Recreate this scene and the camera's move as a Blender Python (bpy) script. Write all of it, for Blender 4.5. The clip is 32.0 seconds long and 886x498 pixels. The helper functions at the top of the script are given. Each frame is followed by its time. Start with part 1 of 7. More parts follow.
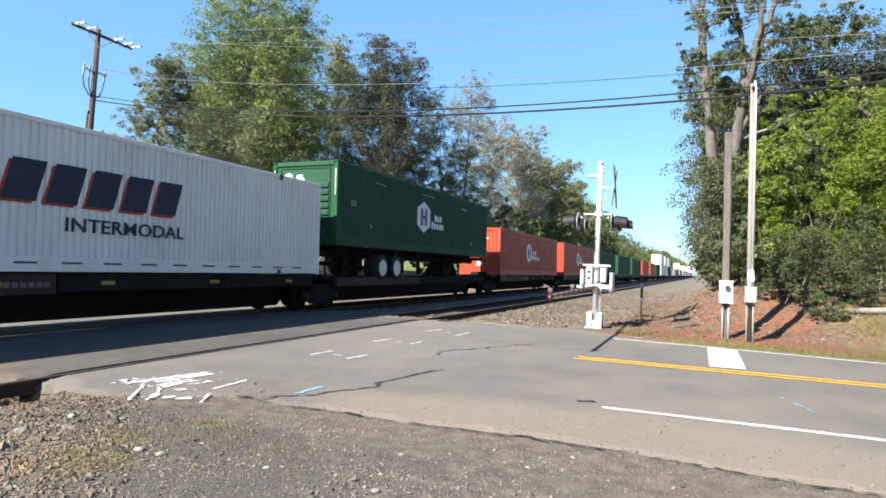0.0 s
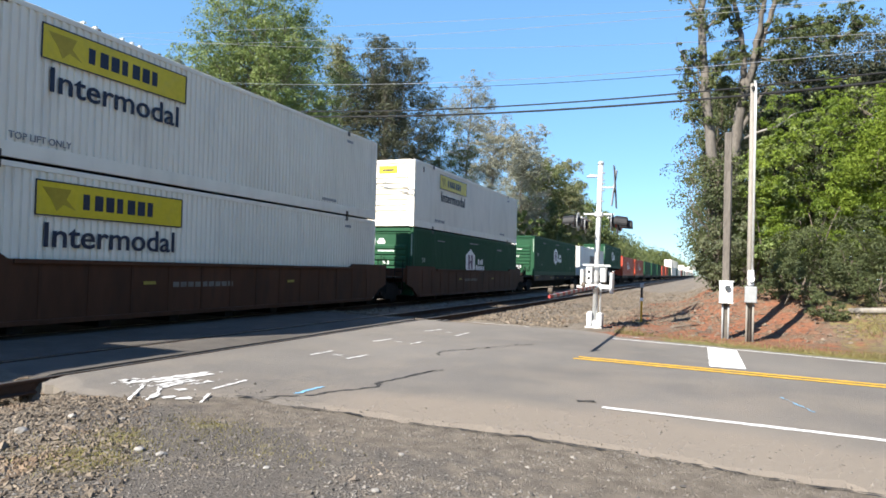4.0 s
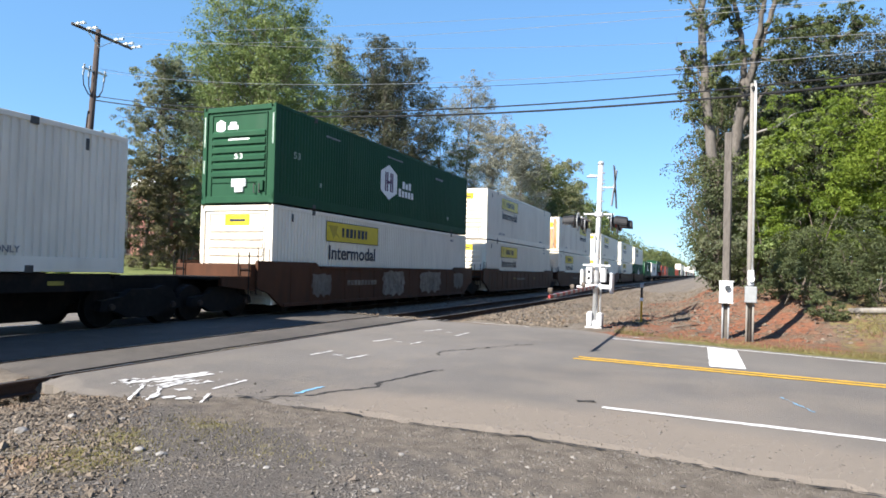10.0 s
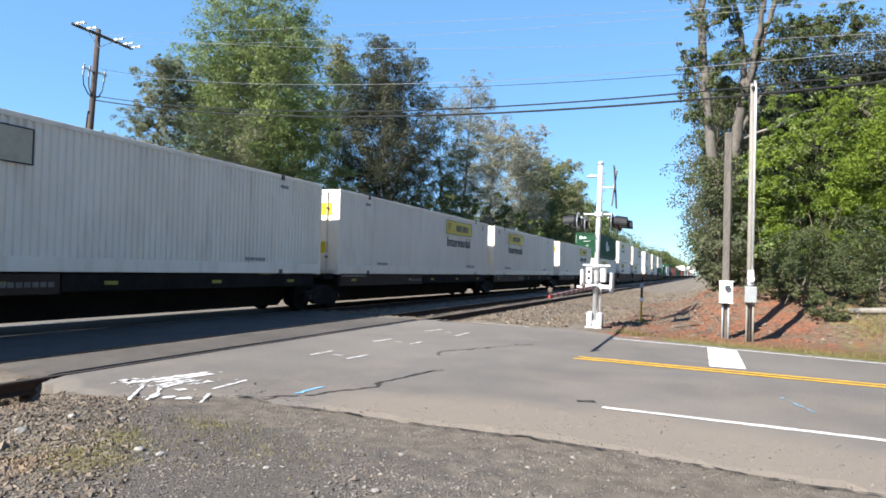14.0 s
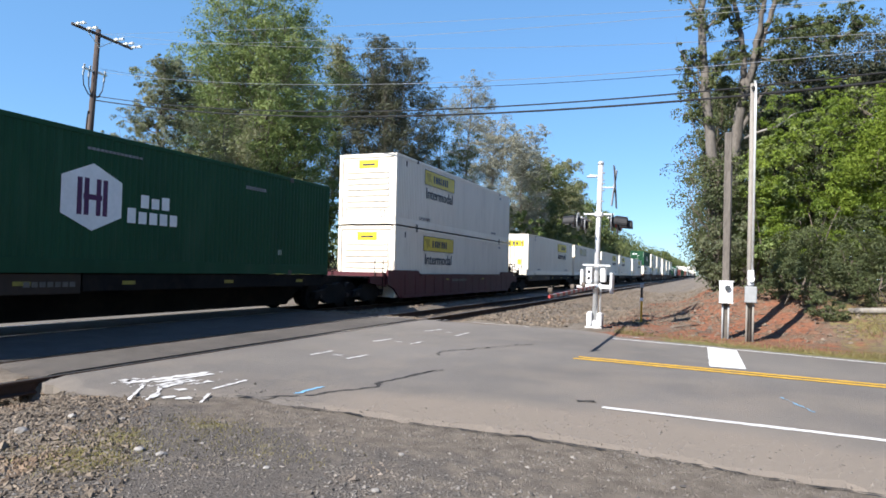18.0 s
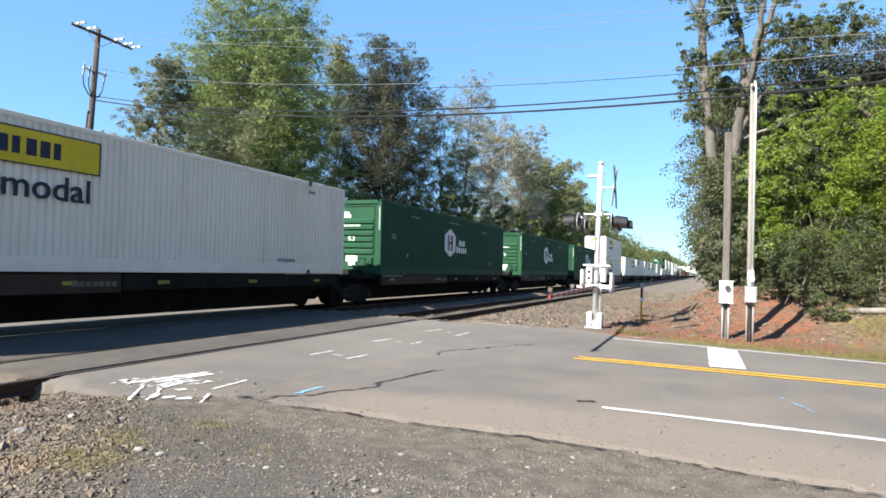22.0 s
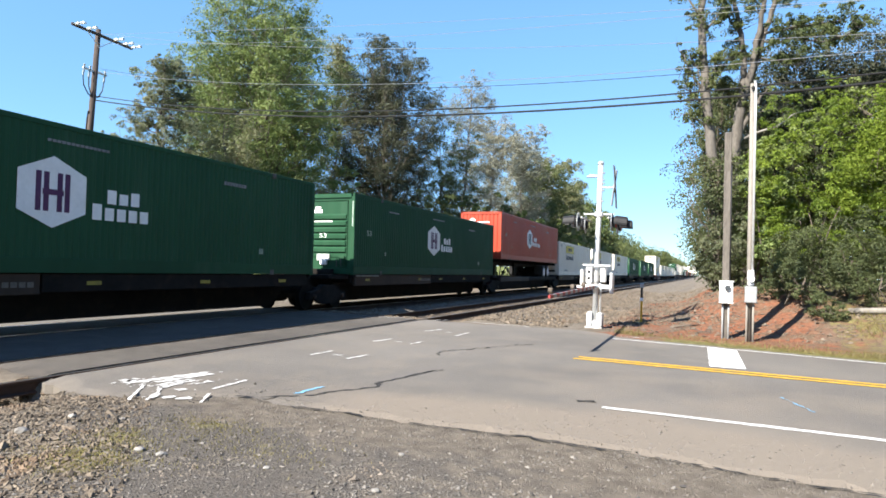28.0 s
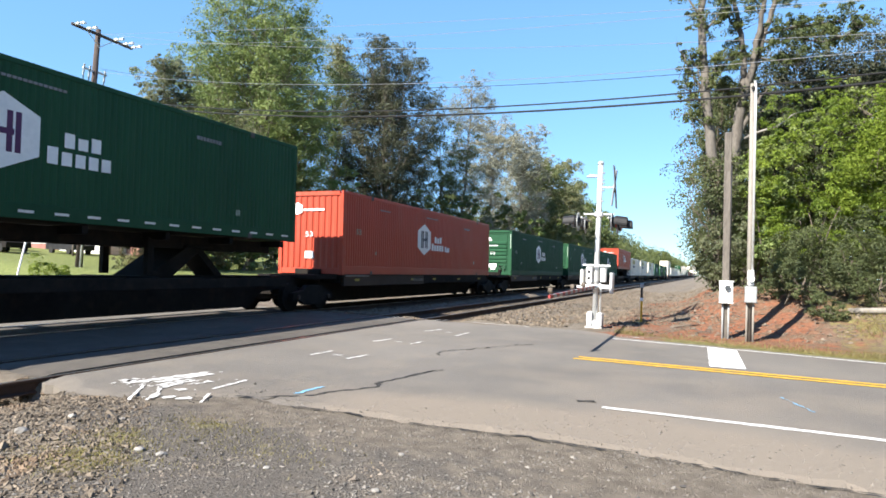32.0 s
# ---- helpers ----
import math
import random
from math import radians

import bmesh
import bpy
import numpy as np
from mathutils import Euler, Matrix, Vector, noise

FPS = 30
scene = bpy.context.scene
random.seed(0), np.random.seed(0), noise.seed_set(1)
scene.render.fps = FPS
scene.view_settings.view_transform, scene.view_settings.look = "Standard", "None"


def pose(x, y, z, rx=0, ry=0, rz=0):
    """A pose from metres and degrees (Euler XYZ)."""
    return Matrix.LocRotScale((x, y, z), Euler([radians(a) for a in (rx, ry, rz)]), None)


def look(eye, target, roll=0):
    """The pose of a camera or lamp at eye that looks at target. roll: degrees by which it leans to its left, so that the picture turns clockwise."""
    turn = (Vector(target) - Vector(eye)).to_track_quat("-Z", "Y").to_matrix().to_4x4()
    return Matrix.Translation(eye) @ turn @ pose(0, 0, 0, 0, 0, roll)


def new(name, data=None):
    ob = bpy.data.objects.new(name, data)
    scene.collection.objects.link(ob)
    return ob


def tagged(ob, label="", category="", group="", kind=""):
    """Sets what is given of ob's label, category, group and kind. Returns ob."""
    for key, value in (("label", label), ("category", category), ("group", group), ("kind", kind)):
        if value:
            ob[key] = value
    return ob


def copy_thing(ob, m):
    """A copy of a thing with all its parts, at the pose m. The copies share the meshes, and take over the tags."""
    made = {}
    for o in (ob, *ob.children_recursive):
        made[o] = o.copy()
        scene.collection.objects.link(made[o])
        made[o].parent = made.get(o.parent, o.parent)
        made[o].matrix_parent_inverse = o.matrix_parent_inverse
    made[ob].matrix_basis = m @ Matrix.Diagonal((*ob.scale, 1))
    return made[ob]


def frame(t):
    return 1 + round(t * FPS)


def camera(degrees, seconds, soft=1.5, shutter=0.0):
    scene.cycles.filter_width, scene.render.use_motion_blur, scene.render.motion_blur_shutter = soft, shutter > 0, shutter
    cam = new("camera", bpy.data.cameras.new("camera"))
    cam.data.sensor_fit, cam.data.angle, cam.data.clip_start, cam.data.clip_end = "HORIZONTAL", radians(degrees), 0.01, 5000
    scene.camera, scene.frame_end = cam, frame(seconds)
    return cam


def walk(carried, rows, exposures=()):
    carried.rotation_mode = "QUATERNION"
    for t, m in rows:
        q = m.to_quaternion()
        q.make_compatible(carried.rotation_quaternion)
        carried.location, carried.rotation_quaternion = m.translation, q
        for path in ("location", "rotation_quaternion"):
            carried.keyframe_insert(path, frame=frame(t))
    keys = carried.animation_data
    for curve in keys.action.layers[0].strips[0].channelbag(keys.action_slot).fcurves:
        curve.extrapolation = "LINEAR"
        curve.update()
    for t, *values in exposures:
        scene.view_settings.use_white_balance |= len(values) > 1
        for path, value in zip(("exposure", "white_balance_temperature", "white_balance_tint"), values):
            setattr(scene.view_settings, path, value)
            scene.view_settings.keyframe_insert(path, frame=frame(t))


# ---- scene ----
# The camera stands still on a tripod beside a level crossing; y runs along the tracks, z = 0 at the rail heads.
EYE = Vector((0.0, 0.0, 1.558))
YAW, PITCH = -0.3793, 0.0270
AIM = EYE + Vector((math.sin(YAW) * math.cos(PITCH), math.cos(YAW) * math.cos(PITCH), math.sin(PITCH)))
# the camera closes a little while the white stacks fill its view
LIGHT = [(0.0, 1.61, 6500, 10), (3.0, 1.57, 6500, 10), (6.0, 1.35, 6300, 12), (7.0, 1.27, 6200, 13), (8.0, 1.27, 6200, 13), (10.0, 1.41, 6350, 12), (12.0, 1.42, 6350, 12),
         (14.0, 1.46, 6300, 11), (17.0, 1.44, 6350, 12), (18.0, 1.25, 6200, 13), (20.0, 1.55, 6450, 10), (22.0, 1.57, 6450, 10), (24.0, 1.50, 6450, 10), (28.0, 1.63, 6500, 10), (32.0, 1.64, 6500, 10)]
cam = camera(67.76, 32.0, soft=1.7)
walk(cam, [(0.0, look(EYE, AIM, 1.969)), (32.0, look(EYE, AIM, 1.969))], exposures=LIGHT)

# ---- light ----
SUN_TO = Vector((-2.3, -4.49, 4.0)).normalized()
SUN_EL = math.asin(SUN_TO.z)
world = bpy.data.worlds.new("sky")
scene.world = world
world.use_nodes = True
wn, wl = world.node_tree.nodes, world.node_tree.links
sky = wn.new("ShaderNodeTexSky")
sky.sky_type = "NISHITA"
sky.sun_disc = False
sky.sun_elevation = SUN_EL
sky.sun_rotation = math.atan2(SUN_TO.x, SUN_TO.y)
sky.altitude = 300
sky.air_density, sky.dust_density, sky.ozone_density = 1.0, 0.1, 1.5
tint = wn.new("ShaderNodeMix")
tint.data_type, tint.blend_type = "RGBA", "MULTIPLY"
tint.inputs[0].default_value = 1.0
tint.inputs[7].default_value = (0.96, 1.23, 1.54, 1.0)
wl.new(sky.outputs[0], tint.inputs[6])
veil = wn.new("ShaderNodeMix")
veil.data_type = "RGBA"
veil.inputs[0].default_value = 0.5
veil.inputs[7].default_value = (1.5, 3.5, 5.65, 1.0)
# haze tint in the lower sky, faded out overhead to cut fill light
way, height, thin = wn.new("ShaderNodeTexCoord"), wn.new("ShaderNodeSeparateXYZ"), wn.new("ShaderNodeMapRange")
thin.inputs[1].default_value, thin.inputs[2].default_value = 0.36, 0.65
thin.inputs[3].default_value, thin.inputs[4].default_value = 0.5, 0.0
wl.new(way.outputs["Generated"], height.inputs[0])
wl.new(height.outputs["Z"], thin.inputs[0])
wl.new(thin.outputs[0], veil.inputs[0])
wl.new(tint.outputs[2], veil.inputs[6])
wl.new(veil.outputs[2], wn["Background"].inputs[0])
wn["Background"].inputs[1].default_value = 0.0605
sun = new("sun", bpy.data.lights.new("sun", "SUN"))
sun.data.energy, sun.data.angle, sun.data.color = 5.0, radians(0.53), (1.0, 0.94, 0.84)
sun.matrix_world = look(SUN_TO * 200, (0, 0, 0))


# ---- materials ----
def mat(name, c1, c2, big=0.6, small=8.0, rough=0.7, metal=0.0, bump=0.15, bump_scale=40.0, dirt=None, dirt_amount=0.4,
        stretch=(1, 1, 1), jitter=True, spec=0.3, island=0.0):
    """A painted, worn or raw surface: two colours mixed at two scales, optional dirt patches, fine relief."""
    m = bpy.data.materials.new(name)
    m.use_nodes = True
    n, l = m.node_tree.nodes, m.node_tree.links
    b = n["Principled BSDF"]
    tc, mp = n.new("ShaderNodeTexCoord"), n.new("ShaderNodeMapping")
    mp.inputs["Scale"].default_value = stretch
    l.new(tc.outputs["Object"], mp.inputs["Vector"])
    if jitter:
        oi, mul = n.new("ShaderNodeObjectInfo"), n.new("ShaderNodeMath")
        mul.operation = "MULTIPLY"
        mul.inputs[1].default_value = 37.0
        l.new(oi.outputs["Random"], mul.inputs[0])
        l.new(mul.outputs[0], mp.inputs["Location"])

    def noise_node(scale, detail):
        t = n.new("ShaderNodeTexNoise")
        t.inputs["Scale"].default_value = scale
        t.inputs["Detail"].default_value = detail
        l.new(mp.outputs[0], t.inputs["Vector"])
        return t

    a, s = noise_node(big, 3.0), noise_node(small, 4.0)
    mix = n.new("ShaderNodeMath")
    mix.operation = "MULTIPLY_ADD"
    mix.inputs[1].default_value, mix.inputs[2].default_value = 0.55, 0.0
    l.new(a.outputs[0], mix.inputs[0])
    add = n.new("ShaderNodeMath")
    add.operation = "MULTIPLY_ADD"
    add.inputs[1].default_value = 0.45
    l.new(s.outputs[0], add.inputs[0])
    l.new(mix.outputs[0], add.inputs[2])
    ramp = n.new("ShaderNodeMapRange")
    ramp.inputs[1].default_value, ramp.inputs[2].default_value = 0.36, 0.64
    l.new(add.outputs[0], ramp.inputs[0])
    if island:
        geo, m2 = n.new("ShaderNodeNewGeometry"), n.new("ShaderNodeMix")
        m2.inputs[0].default_value = island
        l.new(ramp.outputs[0], m2.inputs[2])
        l.new(geo.outputs["Random Per Island"], m2.inputs[3])
        fac = m2.outputs[0]
    else:
        fac = ramp.outputs[0]
    col = n.new("ShaderNodeMix")
    col.data_type = "RGBA"
    col.inputs[6].default_value, col.inputs[7].default_value = (*c1, 1), (*c2, 1)
    l.new(fac, col.inputs[0])
    out = col.outputs[2]
    if dirt:
        d = noise_node(big * 2.3 + 0.7, 6.0)
        dr = n.new("ShaderNodeMapRange")
        dr.inputs[1].default_value, dr.inputs[2].default_value = 0.54, 0.72
        dr.inputs[4].default_value = dirt_amount
        l.new(d.outputs[0], dr.inputs[0])
        dm = n.new("ShaderNodeMix")
        dm.data_type = "RGBA"
        dm.inputs[7].default_value = (*dirt, 1)
        l.new(dr.outputs[0], dm.inputs[0])
        l.new(out, dm.inputs[6])
        out = dm.outputs[2]
    l.new(out, b.inputs["Base Color"])
    rr = n.new("ShaderNodeMapRange")
    rr.inputs[3].default_value, rr.inputs[4].default_value = max(0.05, rough - 0.1), min(1.0, rough + 0.1)
    l.new(s.outputs[0], rr.inputs[0])
    l.new(rr.outputs[0], b.inputs["Roughness"])
    b.inputs["Metallic"].default_value = metal
    b.inputs["Specular IOR Level"].default_value = spec
    if bump:
        bn, bt = n.new("ShaderNodeBump"), noise_node(bump_scale, 3.0)
        bn.inputs["Strength"].default_value = bump
        bn.inputs["Distance"].default_value = 0.02
        l.new(bt.outputs[0], bn.inputs["Height"])
        l.new(bn.outputs[0], b.inputs["Normal"])
    return m


def dusty(m, attribute, colour, scale):
    """Blown earth lying on a surface where an attribute says so."""
    n, l = m.node_tree.nodes, m.node_tree.links
    b = n["Principled BSDF"]
    old = b.inputs["Base Color"].links[0].from_socket
    tc, nz, at, ad, rg, mx = (n.new("ShaderNode" + k) for k in ("TexCoord", "TexNoise", "Attribute", "Math", "MapRange", "Mix"))
    nz.inputs["Scale"].default_value, nz.inputs["Detail"].default_value = scale, 6.0
    l.new(tc.outputs["Object"], nz.inputs["Vector"])
    at.attribute_name = attribute
    l.new(at.outputs["Fac"], ad.inputs[0])
    l.new(nz.outputs[0], ad.inputs[1])
    rg.inputs[1].default_value, rg.inputs[2].default_value, rg.inputs[4].default_value = 0.5, 1.15, 0.9
    l.new(ad.outputs[0], rg.inputs[0])
    mx.data_type = "RGBA"
    mx.inputs[7].default_value = (*colour, 1)
    l.new(rg.outputs[0], mx.inputs[0])
    l.new(old, mx.inputs[6])
    l.new(mx.outputs[2], b.inputs["Base Color"])


def leaf_mat(name, c1, c2, through_light=0.3):
    """Leaves: colour varies from leaf to leaf, and some light passes through."""
    m = bpy.data.materials.new(name)
    m.use_nodes = True
    n, l = m.node_tree.nodes, m.node_tree.links
    b = n["Principled BSDF"]
    geo, tc, nz = n.new("ShaderNodeNewGeometry"), n.new("ShaderNodeTexCoord"), n.new("ShaderNodeTexNoise")
    nz.inputs["Scale"].default_value = 0.45
    l.new(tc.outputs["Object"], nz.inputs["Vector"])
    f = n.new("ShaderNodeMix")
    f.inputs[0].default_value = 0.55
    st = n.new("ShaderNodeMapRange")
    st.inputs[1].default_value, st.inputs[2].default_value = 0.35, 0.65
    l.new(nz.outputs[0], st.inputs[0])
    l.new(geo.outputs["Random Per Island"], f.inputs[2])
    l.new(st.outputs[0], f.inputs[3])
    col = n.new("ShaderNodeMix")
    col.data_type = "RGBA"
    col.inputs[6].default_value, col.inputs[7].default_value = (*c1, 1), (*c2, 1)
    l.new(f.outputs[0], col.inputs[0])
    l.new(col.outputs[2], b.inputs["Base Color"])
    b.inputs["Roughness"].default_value = 0.55
    b.inputs["Specular IOR Level"].default_value = 0.25
    tr, ms = n.new("ShaderNodeBsdfTranslucent"), n.new("ShaderNodeMixShader")
    l.new(col.outputs[2], tr.inputs[0])
    ms.inputs[0].default_value = through_light
    l.new(b.outputs[0], ms.inputs[1])
    l.new(tr.outputs[0], ms.inputs[2])
    l.new(ms.outputs[0], n["Material Output"].inputs[0])
    return m


WHITE = mat("white container paint", (0.735, 0.672, 0.565), (0.81, 0.748, 0.64), 0.5, 3.0, 0.45, 0, 0.05, 30, (0.50, 0.45, 0.38), 0.3, (1, 1, 0.25))
WHITE_OLD = mat("weathered white paint", (0.70, 0.642, 0.54), (0.795, 0.733, 0.625), 0.5, 3.0, 0.55, 0, 0.08, 30, (0.47, 0.38, 0.29), 0.45, (1, 1, 0.25))
GREEN = mat("green container paint", (0.012, 0.054, 0.026), (0.0175, 0.071, 0.034), 0.5, 3.0, 0.6, 0, 0.05, 30, (0.04, 0.085, 0.05), 0.35, (1, 1, 0.25), True, 0.15)
ORANGE = mat("orange red container paint", (0.330, 0.044, 0.022), (0.405, 0.061, 0.031), 0.5, 3.0, 0.45, 0, 0.05, 30, (0.344, 0.103, 0.0688), 0.3, (1, 1, 0.25))
CARGO_WHITE = mat("pale grey white paint", (0.67, 0.65, 0.61), (0.75, 0.73, 0.69), 0.5, 3.0, 0.45, 0, 0.05, 30, (0.45, 0.42, 0.38), 0.3, (1, 1, 0.25))
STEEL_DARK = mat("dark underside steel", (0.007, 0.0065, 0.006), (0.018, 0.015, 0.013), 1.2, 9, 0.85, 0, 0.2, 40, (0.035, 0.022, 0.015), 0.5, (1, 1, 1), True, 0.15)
CASTING = mat("dark casting steel", (0.05, 0.05, 0.05), (0.10, 0.095, 0.09), 3, 20, 0.6, 0.3, 0.15, 60)
DECK_BROWN = mat("brown weathered sill paint", (0.026, 0.016, 0.011), (0.052, 0.032, 0.021), 0.8, 7, 0.7, 0, 0.15, 40, (0.05, 0.03, 0.02), 0.6)
WELL_BROWN = mat("brown well car paint", (0.056, 0.024, 0.013), (0.086, 0.036, 0.019), 0.6, 5, 0.65, 0, 0.15, 40, (0.035, 0.02, 0.014), 0.6, (1, 1, 0.3), True, 0.15)
WELL_MAROON = mat("maroon well car paint", (0.06, 0.011, 0.016), (0.085, 0.017, 0.022), 0.6, 5, 0.6, 0, 0.12, 40, (0.05, 0.025, 0.022), 0.5, (1, 1, 0.3))
YELLOW = mat("yellow reflective plate", (0.55, 0.42, 0.02), (0.66, 0.50, 0.03), 1.2, 9, 0.4, 0, 0.03, 30, (0.45, 0.36, 0.08), 0.3)
REFLECTOR = mat("dull yellow reflector", (0.24, 0.19, 0.035), (0.34, 0.27, 0.05), 2.5, 12, 0.6, 0, 0.03, 30, (0.08, 0.06, 0.04), 0.6)
FADED_SPRAY = mat("faded sprayed paint", (0.13, 0.105, 0.083), (0.26, 0.222, 0.183), 2.5, 12, 0.7, 0, 0.03, 30, (0.10, 0.06, 0.04), 0.8)
TAPE = mat("dull reflective tape", (0.20, 0.27, 0.22), (0.34, 0.40, 0.34), 6, 40, 0.5, 0, 0.0, 30, (0.05, 0.12, 0.08), 0.7)
LEAF_RUSSET = leaf_mat("brown olive pine needles", (0.055, 0.052, 0.024), (0.15, 0.135, 0.06), 0.25)
FADED = mat("faded name plate", (0.36, 0.33, 0.24), (0.44, 0.41, 0.31), 1.2, 9, 0.6, 0, 0.03, 30, (0.3, 0.27, 0.2), 0.5)
DULL_PRINT = mat("grimy stencilled print", (0.10, 0.085, 0.07), (0.17, 0.15, 0.13), 2, 12, 0.7, 0, 0.0)
NAVY = mat("dark navy lettering", (0.012, 0.018, 0.04), (0.02, 0.028, 0.055), 2, 12, 0.5, 0, 0.0)
PURPLE = mat("plum lettering", (0.06, 0.02, 0.07), (0.09, 0.03, 0.09), 2, 12, 0.5, 0, 0.0)
MARK_WHITE = mat("white lettering", (0.70, 0.71, 0.70), (0.80, 0.80, 0.79), 2, 12, 0.5, 0, 0.0)
MARK_GREY = mat("faded grey lettering", (0.16, 0.16, 0.17), (0.26, 0.26, 0.27), 2, 12, 0.6, 0, 0.0)
RUST = mat("rust stained paint", (0.332, 0.158, 0.0553), (0.49, 0.332, 0.19), 2.0, 9, 0.75, 0, 0.15, 40, (0.158, 0.0632, 0.0237), 0.7, (1, 1, 0.3))
RUBBER = mat("black tyre rubber", (0.012, 0.012, 0.012), (0.025, 0.024, 0.023), 3, 20, 0.8, 0, 0.1, 60)
RIM = mat("white painted rim", (0.60, 0.60, 0.60), (0.72, 0.72, 0.72), 3, 20, 0.45, 0.0, 0.05, 40, (0.3, 0.25, 0.2), 0.5)
RAIL_HEAD = mat("polished rail steel", (0.30, 0.29, 0.28), (0.42, 0.41, 0.40), 2, 30, 0.3, 0.9, 0.05, 80)
RAIL_RUST = mat("rusty rail web", (0.030, 0.017, 0.012), (0.062, 0.036, 0.025), 2, 20, 0.9, 0, 0.2, 60)
TIE_WOOD = mat("tarred sleeper wood", (0.0277, 0.0221, 0.0182), (0.0672, 0.0553, 0.0458), 2, 18, 0.85, 0, 0.4, 40, None, 0, (0.3, 2, 2))
ASPHALT = mat("worn road asphalt", (0.100, 0.092, 0.083), (0.172, 0.157, 0.138), 0.22, 34.0, 0.9, 0, 0.5, 160, (0.195, 0.168, 0.135), 0.4, (1, 1, 1), False)
# slightly darker asphalt, darkened further in its colour to deepen the train's shadow
CROSSING = mat("shade-darkened crossing asphalt", (0.058, 0.052, 0.046), (0.096, 0.086, 0.075), 0.5, 3.0, 0.9, 0, 0.5, 160, (0.15, 0.125, 0.10), 0.4, (1, 1, 1), False)
dusty(ASPHALT, "dust", (0.200, 0.168, 0.133), 0.9)
STRIPE = mat("white road paint", (0.45, 0.441, 0.423), (0.63, 0.621, 0.594), 3, 25, 0.75, 0, 0.3, 120, (0.252, 0.234, 0.216), 0.45, (1, 1, 1), False)
STRIPE_Y = mat("yellow road paint", (0.49, 0.284, 0.0237), (0.569, 0.348, 0.0395), 3, 25, 0.75, 0, 0.3, 120, (0.198, 0.142, 0.0632), 0.5, (1, 1, 1), False)
PAINT_BLUE = mat("blue utility mark paint", (0.10, 0.30, 0.48), (0.22, 0.42, 0.58), 8, 40, 0.8, 0, 0.2, 120, (0.15, 0.16, 0.17), 0.6)
TAR_AND_SHADE = mat("black crack, tar and edge shade", (0.012, 0.012, 0.012), (0.04, 0.037, 0.034), 6, 30, 0.85, 0, 0.4, 90)
STONE = mat("grey crushed stone", (0.046, 0.042, 0.038), (0.222, 0.203, 0.180), 0.5, 9, 0.9, 0, 0.3, 60, (0.237, 0.174, 0.118), 0.5, (1, 1, 1), False, 0.3, 0.75)
STONE_TAN = mat("tan ballast stone", (0.050, 0.040, 0.030), (0.205, 0.167, 0.126), 0.5, 9, 0.9, 0, 0.3, 60, (0.237, 0.142, 0.079), 0.5, (1, 1, 1), False, 0.3, 0.75)
BARK = mat("grey brown bark", (0.079, 0.0632, 0.049), (0.19, 0.158, 0.13), 1.2, 12, 0.9, 0, 0.6, 30, None, 0, (3, 3, 0.5))
BARK_MID = mat("weathered trunk bark", (0.075, 0.066, 0.056), (0.155, 0.138, 0.12), 1.2, 12, 0.9, 0, 0.6, 30, None, 0, (3, 3, 0.5))
BARK_PALE = mat("pale weathered wood", (0.158, 0.142, 0.122), (0.269, 0.249, 0.217), 1.2, 12, 0.9, 0, 0.5, 30, None, 0, (3, 3, 0.4))
POLE_WOOD = mat("creosoted pole wood", (0.040, 0.030, 0.026), (0.088, 0.067, 0.056), 1.5, 14, 0.85, 0, 0.4, 30, None, 0, (4, 4, 0.3))
GALV = mat("galvanised silver paint", (0.45, 0.459, 0.459), (0.576, 0.585, 0.585), 2, 14, 0.45, 0.35, 0.06, 40, (0.27, 0.252, 0.234), 0.3)
BOX_WHITE = mat("white enamelled box", (0.63, 0.63, 0.621), (0.72, 0.72, 0.711), 2, 14, 0.5, 0, 0.05, 40, (0.36, 0.324, 0.27), 0.35)
BOX_GREY = mat("grey enamelled box", (0.25, 0.26, 0.26), (0.32, 0.33, 0.33), 2, 14, 0.5, 0.1, 0.05, 40, (0.25, 0.22, 0.2), 0.35)
BLACK = mat("matt black paint", (0.008, 0.008, 0.009), (0.02, 0.02, 0.021), 3, 20, 0.6, 0, 0.05, 50)
RED_PAINT = mat("faded red reflective paint", (0.24, 0.035, 0.035), (0.34, 0.06, 0.055), 3, 20, 0.5, 0, 0.03, 50)
WIRE = mat("black cable", (0.01, 0.01, 0.011), (0.02, 0.02, 0.02), 2, 9, 0.6, 0, 0)
WIRE_PALE = mat("bright aluminium wire", (0.42, 0.42, 0.42), (0.5, 0.5, 0.5), 2, 9, 0.35, 0.8, 0)
BRICK = mat("pink red brick", (0.225, 0.098, 0.080), (0.295, 0.140, 0.115), 1.5, 14, 0.85, 0, 0.2, 30)
TRIM_WHITE = mat("white cast stone", (0.594, 0.585, 0.558), (0.684, 0.675, 0.648), 1, 6, 0.7, 0, 0.05, 20)
GLASS = mat("dark window glass", (0.03, 0.035, 0.04), (0.05, 0.055, 0.06), 1, 4, 0.12, 0, 0, 10, None, 0, (1, 1, 1), True, 0.6)
CONCRETE = mat("pale concrete", (0.363, 0.356, 0.34), (0.458, 0.45, 0.427), 0.5, 4, 0.85, 0, 0.15, 20, (0.237, 0.221, 0.205), 0.4)
LEAF_SPRING = leaf_mat("spring green leaves", (0.055, 0.094, 0.025), (0.250, 0.300, 0.098), 0.25)
LEAF_BRIGHT = leaf_mat("bright yellow green leaves", (0.0751, 0.118, 0.0174), (0.237, 0.284, 0.0435), 0.45)
LEAF_PALE = leaf_mat("pale young leaves", (0.104, 0.118, 0.0521), (0.278, 0.278, 0.147), 0.3)
LEAF_DARK = leaf_mat("dark pine needles", (0.025, 0.033, 0.018), (0.100, 0.104, 0.060), 0.15)
